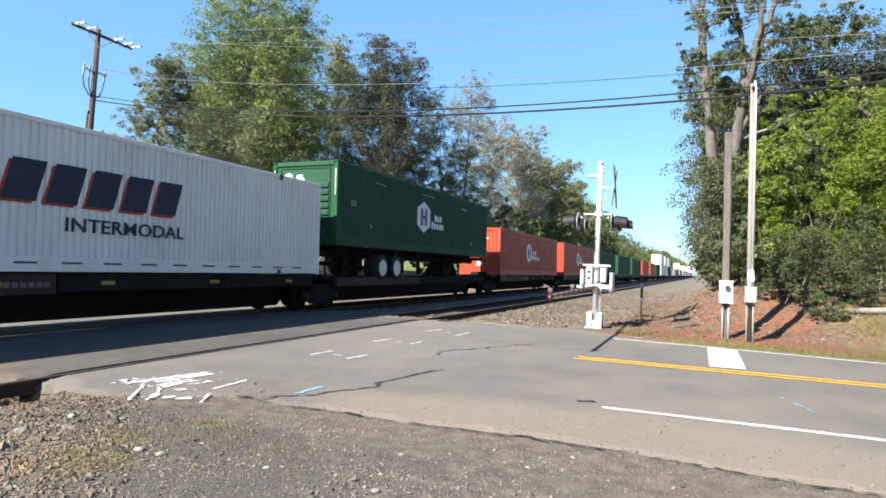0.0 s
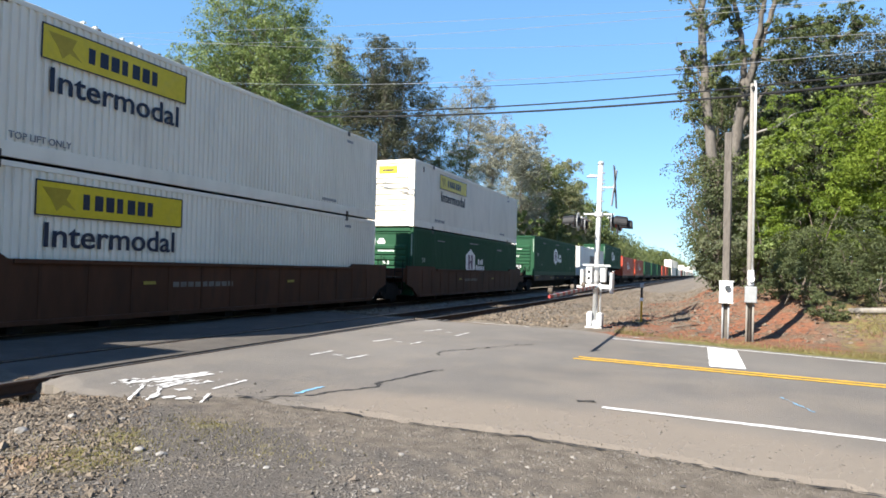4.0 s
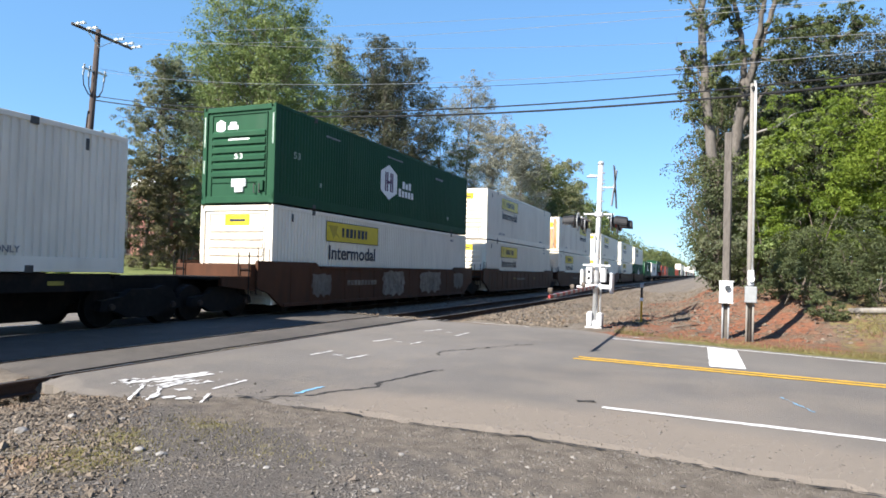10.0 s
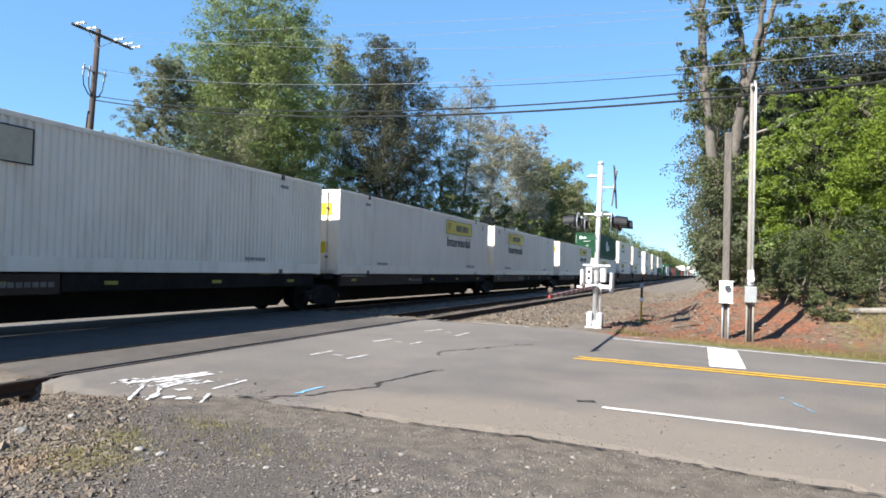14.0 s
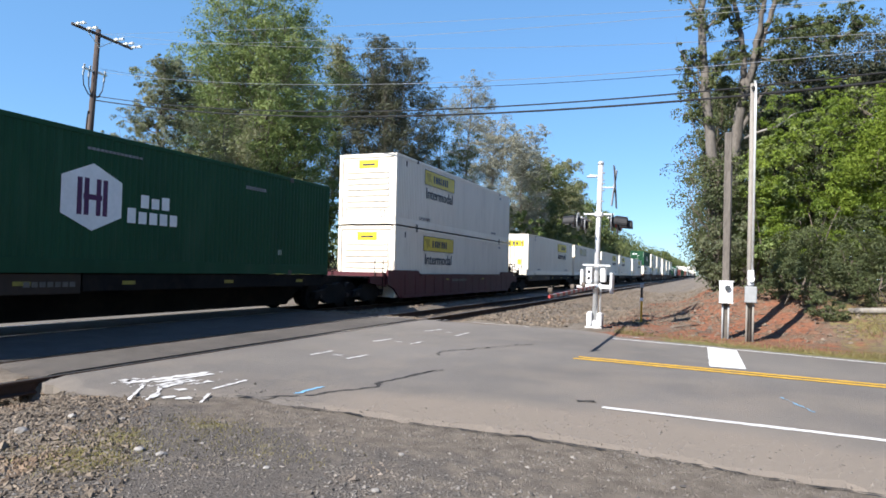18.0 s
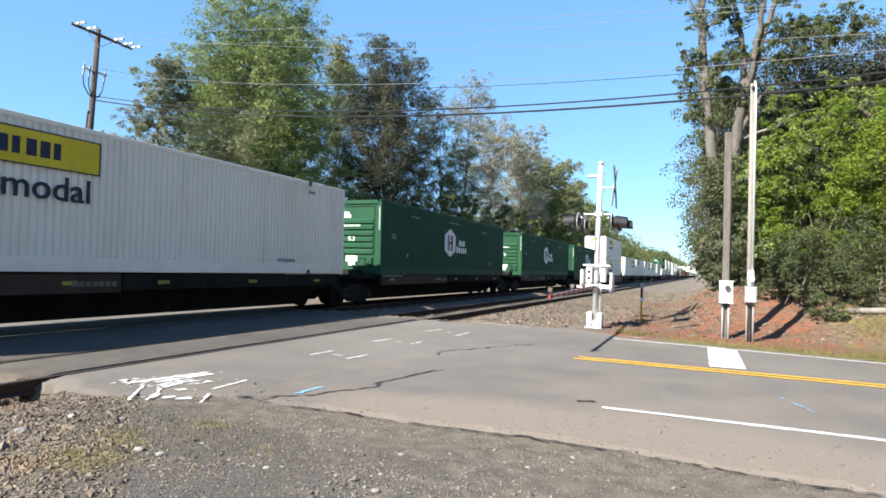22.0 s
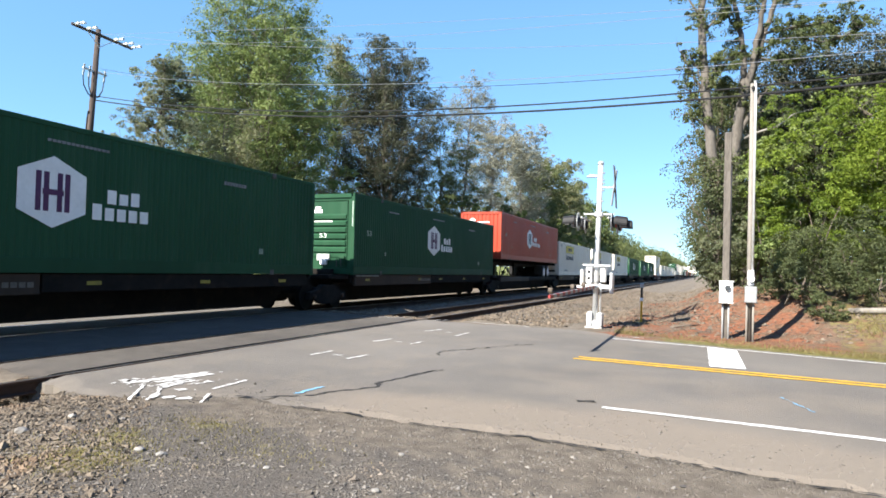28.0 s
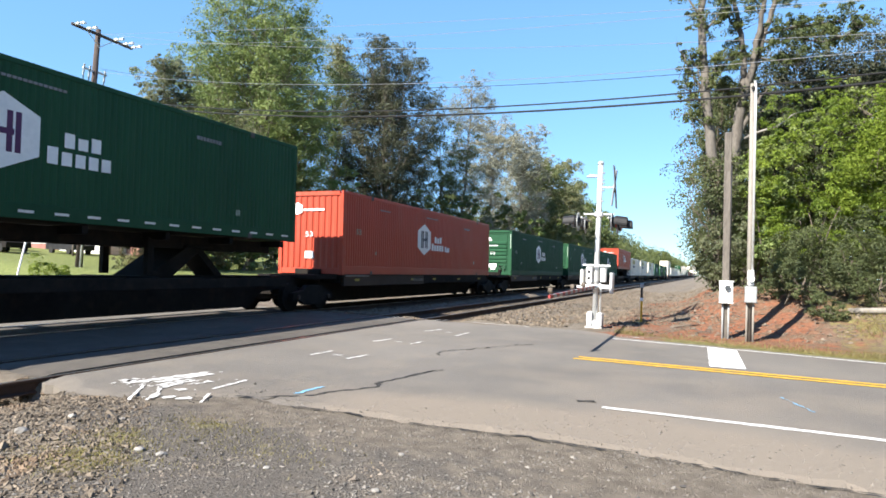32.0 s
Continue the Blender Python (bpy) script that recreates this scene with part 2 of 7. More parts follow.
LEAF_OLIVE = leaf_mat("olive leaves", (0.0521, 0.0739, 0.0243), (0.147, 0.165, 0.0608), 0.3)
LEAF_GREY = leaf_mat("grey green needles", (0.070, 0.086, 0.044), (0.240, 0.250, 0.145), 0.3)
GRASS_BLADE = leaf_mat("mixed grass blades", (0.079, 0.103, 0.0237), (0.237, 0.229, 0.079), 0.3)
WEED = leaf_mat("dry yellow weeds", (0.12, 0.105, 0.035), (0.25, 0.215, 0.085), 0.3)
LEAF_SHRUB = leaf_mat("soft shrub needles", (0.038, 0.053, 0.021), (0.122, 0.140, 0.058), 0.3)
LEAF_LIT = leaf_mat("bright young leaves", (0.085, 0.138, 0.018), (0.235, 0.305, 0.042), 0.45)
LEAF_WISP = leaf_mat("grey pale buds", (0.15, 0.15, 0.105), (0.34, 0.33, 0.25), 0.25)
PALE_STONE = mat("pale quartz stone", (0.186, 0.174, 0.155), (0.285, 0.273, 0.254), 3, 20, 0.85, 0, 0.3, 50, (0.124, 0.105, 0.0868), 0.5)


# ---- mesh helpers ----
class Mesh:
    """Collects faces of one part."""

    def __init__(self):
        self.v, self.f = [], []

    def add(self, verts, faces):
        k = len(self.v)
        self.v += [tuple(q) for q in verts]
        self.f += [tuple(i + k for i in q) for q in faces]
        return self

    def box(self, x0, x1, y0, y1, z0, z1, c=0.0):
        if c <= 0:
            vs = [(x, y, z) for z in (z0, z1) for x, y in ((x0, y0), (x1, y0), (x1, y1), (x0, y1))]
            return self.add(vs, [(3, 2, 1, 0), (4, 5, 6, 7), (0, 1, 5, 4), (1, 2, 6, 5), (2, 3, 7, 6), (3, 0, 4, 7)])
        bm = bmesh.new()
        bmesh.ops.create_cube(bm, size=1)
        for q in bm.verts:
            q.co = ((x0 + x1) / 2 + q.co.x * (x1 - x0), (y0 + y1) / 2 + q.co.y * (y1 - y0), (z0 + z1) / 2 + q.co.z * (z1 - z0))
        bmesh.ops.bevel(bm, geom=bm.edges[:], offset=c, segments=1, affect="EDGES")
        bm.verts.index_update()
        self.add([q.co for q in bm.verts], [[q.index for q in f.verts] for f in bm.faces])
        bm.free()
        return self

    def tube(self, pts, radii, n=10, cap=True):
        """A tube along points, with a radius at each."""
        pts = [Vector(q) for q in pts]
        if not isinstance(radii, (list, tuple)):
            radii = [radii] * len(pts)
        k, rings = len(self.v), []
        for i, q in enumerate(pts):
            d = (pts[min(i + 1, len(pts) - 1)] - pts[max(i - 1, 0)]).normalized()
            a = d.cross(Vector((0.31, 0.17, 0.93)))
            if a.length < 0.05:
                a = d.cross(Vector((1, 0, 0)))
            a.normalize()
            b = d.cross(a)
            for j in range(n):
                w = 2 * math.pi * j / n
                self.v.append(tuple(q + (a * math.cos(w) + b * math.sin(w)) * radii[i]))
        for i in range(len(pts) - 1):
            for j in range(n):
                self.f.append((k + i * n + j, k + i * n + (j + 1) % n, k + (i + 1) * n + (j + 1) % n, k + (i + 1) * n + j))
        if cap:
            self.f.append(tuple(k + j for j in reversed(range(n))))
            self.f.append(tuple(k + (len(pts) - 1) * n + j for j in range(n)))
        return self

    def prism(self, poly, axis, a, b):
        """A polygon, given in the two other axes, drawn out from a to b along an axis."""
        def at(q, s):
            return {"x": (s, q[0], q[1]), "y": (q[0], s, q[1]), "z": (q[0], q[1], s)}[axis]
        n = len(poly)
        vs = [at(q, a) for q in poly] + [at(q, b) for q in poly]
        return self.add(vs, [tuple(range(n)), tuple(reversed(range(n, 2 * n)))] + [(i, i + n, (i + 1) % n + n, (i + 1) % n) for i in range(n)])

    def data(self, name, material, smooth=False):
        me = bpy.data.meshes.new(name)
        me.from_pydata(self.v, [], self.f)
        bm = bmesh.new()
        bm.from_mesh(me)
        bmesh.ops.recalc_face_normals(bm, faces=bm.faces)
        bm.to_mesh(me)
        bm.free()
        if smooth:
            me.shade_smooth()
        me.materials.append(material)
        return me


def part(name, m, material, parent=None, label="", smooth=False):
    """One mesh object, under a thing or a part."""
    data = m if isinstance(m, bpy.types.Mesh) else m.data(name, material, smooth)
    ob = new(name, data)
    ob.parent = parent
    return tagged(ob, label)


def thing(name, label, category, group="", kind="", m=None):
    ob = new(name)
    ob.empty_display_size = 0.3
    if m is not None:
        ob.matrix_basis = m
    return tagged(ob, label, category, group, kind)


def solo(name, m, material, label, category="", group="", kind="", smooth=False):
    ob = part(name, m, material, None, label, smooth)
    return tagged(ob, "", category, group, kind)


LETTERS = {}


def letters(text, height, material, width=None, shear=0.0, bold=0.0):
    """A mesh of flat letters in the x-z plane facing -y, lower left corner at the origin."""
    key = (text, height, material.name, width, shear, bold)
    if key not in LETTERS:
        cu = bpy.data.curves.new("text", "FONT")
        cu.body, cu.size, cu.extrude, cu.shear, cu.offset = text, 1.0, 0.004, shear, bold
        cu.resolution_u = 3
        tmp = new("text", cu)
        me = bpy.data.meshes.new_from_object(tmp.evaluated_get(bpy.context.evaluated_depsgraph_get()))
        bpy.data.objects.remove(tmp)
        co = np.empty(len(me.vertices) * 3)
        me.vertices.foreach_get("co", co)
        co = co.reshape(-1, 3)
        co[:, :2] -= co[:, :2].min(0)
        k = height / co[:, 1].max()
        kx = width / co[:, 0].max() if width else k
        co = np.column_stack([co[:, 0] * kx, -co[:, 2], co[:, 1] * k])
        me.vertices.foreach_set("co", co.ravel())
        me.materials.clear()
        me.materials.append(material)
        LETTERS[key] = me
    return LETTERS[key]


def smooth01(v):
    v = min(1.0, max(0.0, v))
    return v * v * (3 - 2 * v)


# ---- ground, road and tracks ----
def along(points, x):
    """The height of a line of points at x."""
    for (x0, y0), (x1, y1) in zip(points, points[1:]):
        if x <= x1:
            return y0 + (y1 - y0) * max(0.0, (x - x0) / (x1 - x0))
    return points[-1][1]


ROAD_NEAR = [(-80, 13), (-13.6, 6.6), (-7.6, 5.78), (-7.2, 5.72), (-6.5, 5.25), (-5.6, 5.75), (-4.9, 6.08), (-2.8, 5.95), (-1.2, 6.02), (0.5, 5.7), (4, 5.4), (80, -4)]
ROAD_FAR = [(-80, 30), (-13.6, 19.0), (-6.0, 17.8), (-4.4, 17.9), (-3.2, 18.1), (-2.3, 17.5), (-1.8, 16.75), (0.06, 16.25), (3.2, 15.4), (6, 14.8), (80, 5)]


def wob(x, y, s, seed=0.0):
    return noise.noise((x * s, y * s, seed))


def rise(x, y):
    """The lie of the land."""
    z = -0.012 + 0.014 * wob(x, y, 1.3) + 0.012 * wob(x, y, 4.1, 5)
    near, far = along(ROAD_NEAR, x), along(ROAD_FAR, x)
    inside = min(y - near, far - y)
    z -= 0.085 * smooth01((inside - 0.10 - 0.10 * wob(x, y, 2.2, 9)) / 0.35)
    off = smooth01((-inside + 0.1) / 0.8)
    # track beds, lower than the rail heads away from the crossing
    for c in (-8.455, -12.73):
        k = smooth01((2.1 - abs(x - c)) / 0.5) * off
        z += k * (-0.20 - z)
    if y < 6.2:
        k = smooth01((x + 7.9) / 0.3) * smooth01((-6.75 - x) / 0.45) * smooth01((5.95 - y) / 0.35)
        z -= 0.34 * k
    mound = smooth01((x + 6.9) / 0.7) * smooth01((-4.4 - x) / 1.6) * off
    z += (0.05 if y < 6.2 else 0.09) * mound
    # red earth bank beyond the road
    bank = (0.22 * smooth01((x + 3.7) / 2.0) + 0.78 * smooth01((x + 1.5) / 2.6)) * smooth01((y - 18.4 + max(0.0, x) * 0.35) / 6.5)
    z += bank * (1.15 + 0.18 * wob(x, y, 0.6, 2) + 0.10 * wob(x, y, 1.9, 3) + 0.04 * wob(x, y, 5.1, 8) + 0.02 * max(0.0, min(x, 30)))
    # grass rising behind the tracks
    left = smooth01((-16.0 - x) / 6.0)
    z += left * (0.55 + 0.035 * min(60.0, max(0.0, -22.0 - x)) + 0.08 * wob(x, y, 0.3, 7)) * smooth01(inside * -1 / 4 + 0.3)
    if abs(x) > 200 or abs(y) > 400:
        z = min(z, 0.6)
    return z


def steps(*spans):
    out = []
    for a, b, d in spans:
        out += list(np.arange(a, b, d))
    return out + [spans[-1][1]]


GX = steps((-2600, -400, 400), (-400, -80, 40), (-80, -20, 3.0), (-20, -14, 0.6), (-14, -9.5, 0.3), (-9.5, 6, 0.14), (6, 14, 0.5), (14, 60, 4), (60, 400, 40), (400, 2600, 400))
GY = steps((-1200, -200, 200), (-200, -20, 20), (-20, 0, 1.0), (0, 7.0, 0.13), (7.0, 15, 0.4), (15, 30, 0.2), (30, 60, 0.6), (60, 160, 4), (160, 600, 25), (600, 3000, 400))


def ground_material():
    m = bpy.data.materials.new("gravel, red earth and grass")
    m.use_nodes = True
    n, l = m.node_tree.nodes, m.node_tree.links
    b = n["Principled BSDF"]
    tc = n.new("ShaderNodeTexCoord")

    def nz(scale, detail=4.0):
        t = n.new("ShaderNodeTexNoise")
        t.inputs["Scale"].default_value, t.inputs["Detail"].default_value = scale, detail
        l.new(tc.outputs["Object"], t.inputs["Vector"])
        return t.outputs[0]

    def two(c1, c2, f, lo=0.35, hi=0.65):
        r, c = n.new("ShaderNodeMapRange"), n.new("ShaderNodeMix")
        r.inputs[1].default_value, r.inputs[2].default_value = lo, hi
        l.new(f, r.inputs[0])
        c.data_type = "RGBA"
        c.inputs[6].default_value, c.inputs[7].default_value = (*c1, 1), (*c2, 1)
        l.new(r.outputs[0], c.inputs[0])
        return c.outputs[2]

    def over(base, top, attribute, f):
        a, s, r, c = n.new("ShaderNodeAttribute"), n.new("ShaderNodeMath"), n.new("ShaderNodeMapRange"), n.new("ShaderNodeMix")
        a.attribute_name = attribute
        s.operation = "ADD"
        l.new(a.outputs["Fac"], s.inputs[0])
        l.new(f, s.inputs[1])
        r.inputs[1].default_value, r.inputs[2].default_value = 0.85, 1.15
        l.new(s.outputs[0], r.inputs[0])
        c.data_type = "RGBA"
        l.new(r.outputs[0], c.inputs[0])
        l.new(base, c.inputs[6])
        l.new(top, c.inputs[7])
        return c.outputs[2]

    fine, grit, mid, wide = nz(55, 6), nz(140, 2), nz(5, 5), nz(0.9, 4)
    gravel = two((0.044, 0.039, 0.034), (0.150, 0.134, 0.116), fine, 0.3, 0.7)
    earth = two((0.105, 0.089, 0.071), (0.160, 0.136, 0.109), mid)
    col = over(gravel, earth, "earth", mid)
    col = over(col, two((0.080, 0.066, 0.051), (0.235, 0.204, 0.165), fine), "ballast", mid)
    col = over(col, two((0.140, 0.058, 0.034), (0.262, 0.112, 0.063), nz(11, 6)), "red", wide)
    col = over(col, two((0.080, 0.060, 0.040), (0.185, 0.138, 0.094), nz(16, 6)), "litter", nz(2.2, 5))
    col = over(col, two((0.088, 0.085, 0.03), (0.185, 0.165, 0.065), mid), "grass", mid)
    col = over(col, two((0.100, 0.122, 0.036), (0.175, 0.192, 0.070), mid), "lawn", wide)
    l.new(col, b.inputs["Base Color"])
    b.inputs["Roughness"].default_value = 0.95
    b.inputs["Specular IOR Level"].default_value = 0.15
    bp = n.new("ShaderNodeBump")
    bp.inputs["Strength"].default_value, bp.inputs["Distance"].default_value = 0.8, 0.025
    hs = n.new("ShaderNodeMath")
    hs.operation = "MULTIPLY_ADD"
    hs.inputs[1].default_value = 0.5
    l.new(grit, hs.inputs[0])
    l.new(fine, hs.inputs[2])
    l.new(hs.outputs[0], bp.inputs["Height"])
    l.new(bp.outputs[0], b.inputs["Normal"])
    return m


def zones(x, y):
    """How much of each ground cover lies at a place: earth, ballast, red, litter, grass, lawn."""
    near, far = along(ROAD_NEAR, x), along(ROAD_FAR, x)
    earth = ballast = red = litter = grass = lawn = 0.0
    if y < near + 1:
        earth = 0.33 + 0.34 * smooth01((x + 3.2) / 3) + 0.55 * smooth01((y - near + 1.1 + 0.5 * wob(x, y, 1.1, 40)) / 0.8)
        ballast = smooth01((-4.6 - x - (y - 4.2) * 0.9) / 1.2) * 0.9
        if x < -7.5:
            earth, ballast = 0.9, 0.25
        for cx, cy, rx, ry, amount in ((-4.4, 3.75, 0.75, 0.55, 0.8), (-4.65, 4.35, 0.6, 0.5, 0.6), (-4.3, 5.0, 0.6, 0.35, 0.5), (-3.5, 4.6, 0.8, 0.5, 0.35)):
            grass += amount * smooth01(1 - math.hypot((x - cx) / rx, (y - cy) / ry))
    elif y > far - 1:
        if x < -3.6 - 0.006 * (y - 20):
            ballast = 1.0
        else:
            edge = 0.9 * wob(x, y, 0.7, 21)
            red = (0.60 + 0.40 * smooth01(1 - abs(x - 1.0) / 2.2) + 0.22 * wob(x, y, 0.8, 22)) * smooth01((x + 3.2 + edge) / 0.9) * smooth01((6.5 - x) / 2.5) * smooth01((40 - y) / 10)
            earth = 0.75
            litter = 0.43 + 0.16 * smooth01((x - 1.8) / 2) + 0.10 * smooth01((y - 22) / 2)
            grass = 0.75 * smooth01((far + 1.15 - y) / 0.8) * smooth01((x + 1.6) / 1.0)
            grass = max(grass, 0.7 * smooth01(1 - math.hypot((x + 1.9) / 0.7, (y - 21.0) / 1.3)))
            if x > 3:
                grass = max(grass, 0.46)
            path = max(smooth01((y - 26 + 3 * edge) / 7) * smooth01((1.8 - x) / 1.2), smooth01((-2.7 - x + edge) / 0.8))
            ballast, litter, grass = path, litter * (1 - path), grass * (1 - path)
    if x < -15.5:
        ballast *= smooth01((x + 18) / 2)
        lawn = smooth01((-15.8 - x) / 2.0)
        grass = max(grass, lawn)
    if (abs(x) > 60 or y > 160) and not -20 < x < 6:
        grass = 0.9
    return earth, ballast, red, litter, grass, lawn


def build_ground():
    vs = [(x, y, rise(x, y)) for y in GY for x in GX]
    w = len(GX)
    fs = [(j * w + i, j * w + i + 1, (j + 1) * w + i + 1, (j + 1) * w + i) for j in range(len(GY) - 1) for i in range(w - 1)]
    me = bpy.data.meshes.new("ground")
    me.from_pydata(vs, [], fs)
    cover = np.array([zones(q[0], q[1]) for q in vs])
    for k, name in enumerate(("earth", "ballast", "red", "litter", "grass", "lawn")):
        me.attributes.new(name, "FLOAT", "POINT").data.foreach_set("value", cover[:, k].astype(np.float32))
    me.shade_smooth()
    me.materials.append(ground_material())
    tagged(new("ground", me), "gravel, red earth and rough grass beside the tracks", "ground", "", "structure")


build_ground()


def slab(xs, rows, jag=0.16):
    """A sheet of asphalt between the two road edges, with a broken rim."""
    m, n = Mesh(), rows + 1
    for x in xs:
        a = along(ROAD_NEAR, x) + jag * (wob(x, 0, 2.7, 11) + 0.7 * wob(x, 0, 9, 12))
        b = along(ROAD_FAR, x) + jag * (wob(x, 0, 2.7, 13) + 0.7 * wob(x, 0, 9, 14))
        for j in range(n):
            y = a + (b - a) * j / rows
            m.v.append((x, y, 0.004 * wob(x, y, 0.6, 4) - (0.045 if j in (0, rows) else 0)))
    for i in range(len(xs) - 1):
        for j in range(rows):
            m.f.append((i * n + j, (i + 1) * n + j, (i + 1) * n + j + 1, i * n + j + 1))
    k = len(m.v)
    rim = [i * n for i in range(len(xs))] + [(len(xs) - 1) * n + j for j in range(1, n)] + [i * n + rows for i in reversed(range(len(xs) - 1))] + [j for j in reversed(range(1, rows))]
    m.v += [(m.v[i][0], m.v[i][1], -0.16) for i in rim]
    q = len(rim)
    for i in range(q):
        m.f.append((rim[i], rim[(i + 1) % q], k + (i + 1) % q, k + i))
    return m


road = thing("road", "worn grey asphalt road over the level crossing", "road", "", "structure")
part("road_surface", slab(list(np.arange(-7.60, 8, 0.12)) + [10, 14, 20, 30, 50, 78], 40), ASPHALT, road)
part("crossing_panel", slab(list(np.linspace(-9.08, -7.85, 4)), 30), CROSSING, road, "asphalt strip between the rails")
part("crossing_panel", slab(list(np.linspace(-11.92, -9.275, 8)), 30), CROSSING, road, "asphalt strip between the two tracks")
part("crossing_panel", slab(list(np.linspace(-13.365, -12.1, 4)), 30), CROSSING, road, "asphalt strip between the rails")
part("road_surface", slab([-78, -50, -30, -20] + list(np.arange(-18, -13.5, 0.3)) + [-13.55], 12), ASPHALT, road)


for ob in road.children:
    co = np.empty(len(ob.data.vertices) * 3)
    ob.data.vertices.foreach_get("co", co)
    co = co.reshape(-1, 3)
    dust = [(0.22 + 0.40 * smooth01((x + 4.2) / 2.5)) * smooth01((along(ROAD_NEAR, x) + 2.2 - y) / 2.2) + 0.30 * smooth01((along(ROAD_FAR, x) - y) / -1.0 + 1) * (x > -4) + 0.22 * smooth01((x + 3.5) / 2.5) * smooth01((11.4 - y) / 2) + 0.50 * smooth01((x + 5.0) / 2.0) * smooth01((along(ROAD_NEAR, x) + 1.9 - y) / 1.2) for x, y, z in co]
    ob.data.attributes.new("dust", "FLOAT", "POINT").data.foreach_set("value", np.array(dust, np.float32))


def marking(name, pts, w, material, label, group="", worn=0.012, z=0.008, category="road marking"):
    """A painted strip along points on the road, with worn edges."""
    m, path = Mesh(), []
    for (x0, y0), (x1, y1) in zip(pts, pts[1:]):
        k = max(2, int(math.hypot(x1 - x0, y1 - y0) / 0.08))
        path += [(x0 + (x1 - x0) * i / k, y0 + (y1 - y0) * i / k) for i in range(k)]
    path.append(pts[-1])
    for i, (x, y) in enumerate(path):
        a, b = path[max(i - 1, 0)], path[min(i + 1, len(path) - 1)]
        d = Vector((b[0] - a[0], b[1] - a[1])).normalized()
        h1 = w / 2 + worn * wob(x, y, 9, 20) * 2
        h2 = w / 2 + worn * wob(x, y, 9, 25) * 2
        m.v += [(x - d.y * h1, y + d.x * h1, z), (x + d.y * h2, y - d.x * h2, z)]
    m.f = [(2 * i, 2 * i + 1, 2 * i + 3, 2 * i + 2) for i in range(len(path) - 1)]
    return solo(name, m, material, label, category, group, "structure")


marking("edge_line", [(-1.07, 7.80), (1.36, 7.70), (1.70, 7.68), (12, 7.0), (60, 1.5)], 0.11, STRIPE, "worn white edge line on asphalt")
marking("edge_line", [(-1.99, 16.0), (0.06, 15.6), (3.22, 14.82), (12, 13.1), (60, 5.5)], 0.11, STRIPE, "worn white edge line along the grass verge")
marking("centre_line", [(-2.12, 12.16), (2.55, 11.78), (12, 10.4), (60, 4.2)], 0.15, STRIPE_Y, "faded yellow centre line with cracked paint", "double centre line", 0.02)
marking("centre_line", [(-2.16, 11.90), (2.55, 11.52), (12, 10.15), (60, 3.9)], 0.15, STRIPE_Y, "faded yellow centre line with cracked paint", "double centre line", 0.02)
marking("stop_line", [(0.36, 15.52), (0.39, 12.28)], 0.58, STRIPE, "broad white stop line across one lane", "", 0.006)

# survey and utility marks sprayed on the asphalt
spray = thing("sprayed_mark", "white paint splashed and sprayed on asphalt", "paint mark", "", "structure")
for pts, w in (
    ([(-6.76, 6.25), (-6.50, 6.24), (-6.36, 6.87), (-6.27, 7.28)], 0.13), ([(-6.62, 6.12), (-6.66, 6.42)], 0.06), ([(-6.32, 6.35), (-6.20, 6.9), (-6.16, 7.2)], 0.08),
    ([(-6.70, 6.40), (-6.55, 6.10)], 0.05), ([(-6.00, 6.09), (-6.02, 6.68)], 0.09), ([(-6.14, 6.2), (-6.10, 6.75)], 0.06), ([(-6.27, 6.14), (-5.92, 5.65), (-5.61, 5.23)], 0.035),
    ([(-6.04, 6.18), (-5.80, 5.86), (-5.59, 5.51)], 0.045), ([(-5.74, 5.86), (-5.62, 5.62)], 0.035), ([(-5.84, 6.52), (-5.80, 6.76)], 0.12), ([(-5.74, 6.10), (-5.70, 6.21)], 0.11),
    ([(-5.36, 5.70), (-5.28, 5.85)], 0.10), ([(-5.54, 5.68), (-5.48, 5.82)], 0.08), ([(-5.02, 5.70), (-5.27, 6.11)], 0.03), ([(-5.44, 6.37), (-5.48, 7.06)], 0.05),
):
    ob = marking("paint_stroke", pts, w * 0.95, STRIPE, "", "", 0.42 * w, 0.009)
    ob.parent = spray
    for key in ("label", "category", "kind"):
        if key in ob:
            del ob[key]
rng_splat = np.random.default_rng(17)
splat = Mesh()
for _ in range(90):
    cx, cy = rng_splat.normal(-6.12, 0.24), rng_splat.normal(6.35, 0.34)
    r, a0 = abs(rng_splat.normal(0, 0.010)) + 0.006, rng_splat.random()
    k = len(splat.v)
    splat.v += [(cx + r * rng_splat.uniform(0.6, 1.3) * math.cos(a0 + q * 0.785), cy + 1.6 * r * rng_splat.uniform(0.6, 1.3) * math.sin(a0 + q * 0.785), 0.010) for q in range(8)]
    splat.f.append(tuple(range(k, k + 8)))
tagged(part("paint_drops", splat, STRIPE, spray), "", "", "", "stuff")
marking("sprayed_mark", [(-4.46, 6.64), (-4.42, 7.18)], 0.055, PAINT_BLUE, "pale blue sprayed utility mark", "", 0.02, 0.009, "paint mark")
marking("sprayed_mark", [(0.95, 9.7), (1.22, 8.85)], 0.022, PAINT_BLUE, "faint blue sprayed utility mark", "", 0.02, 0.009, "paint mark")
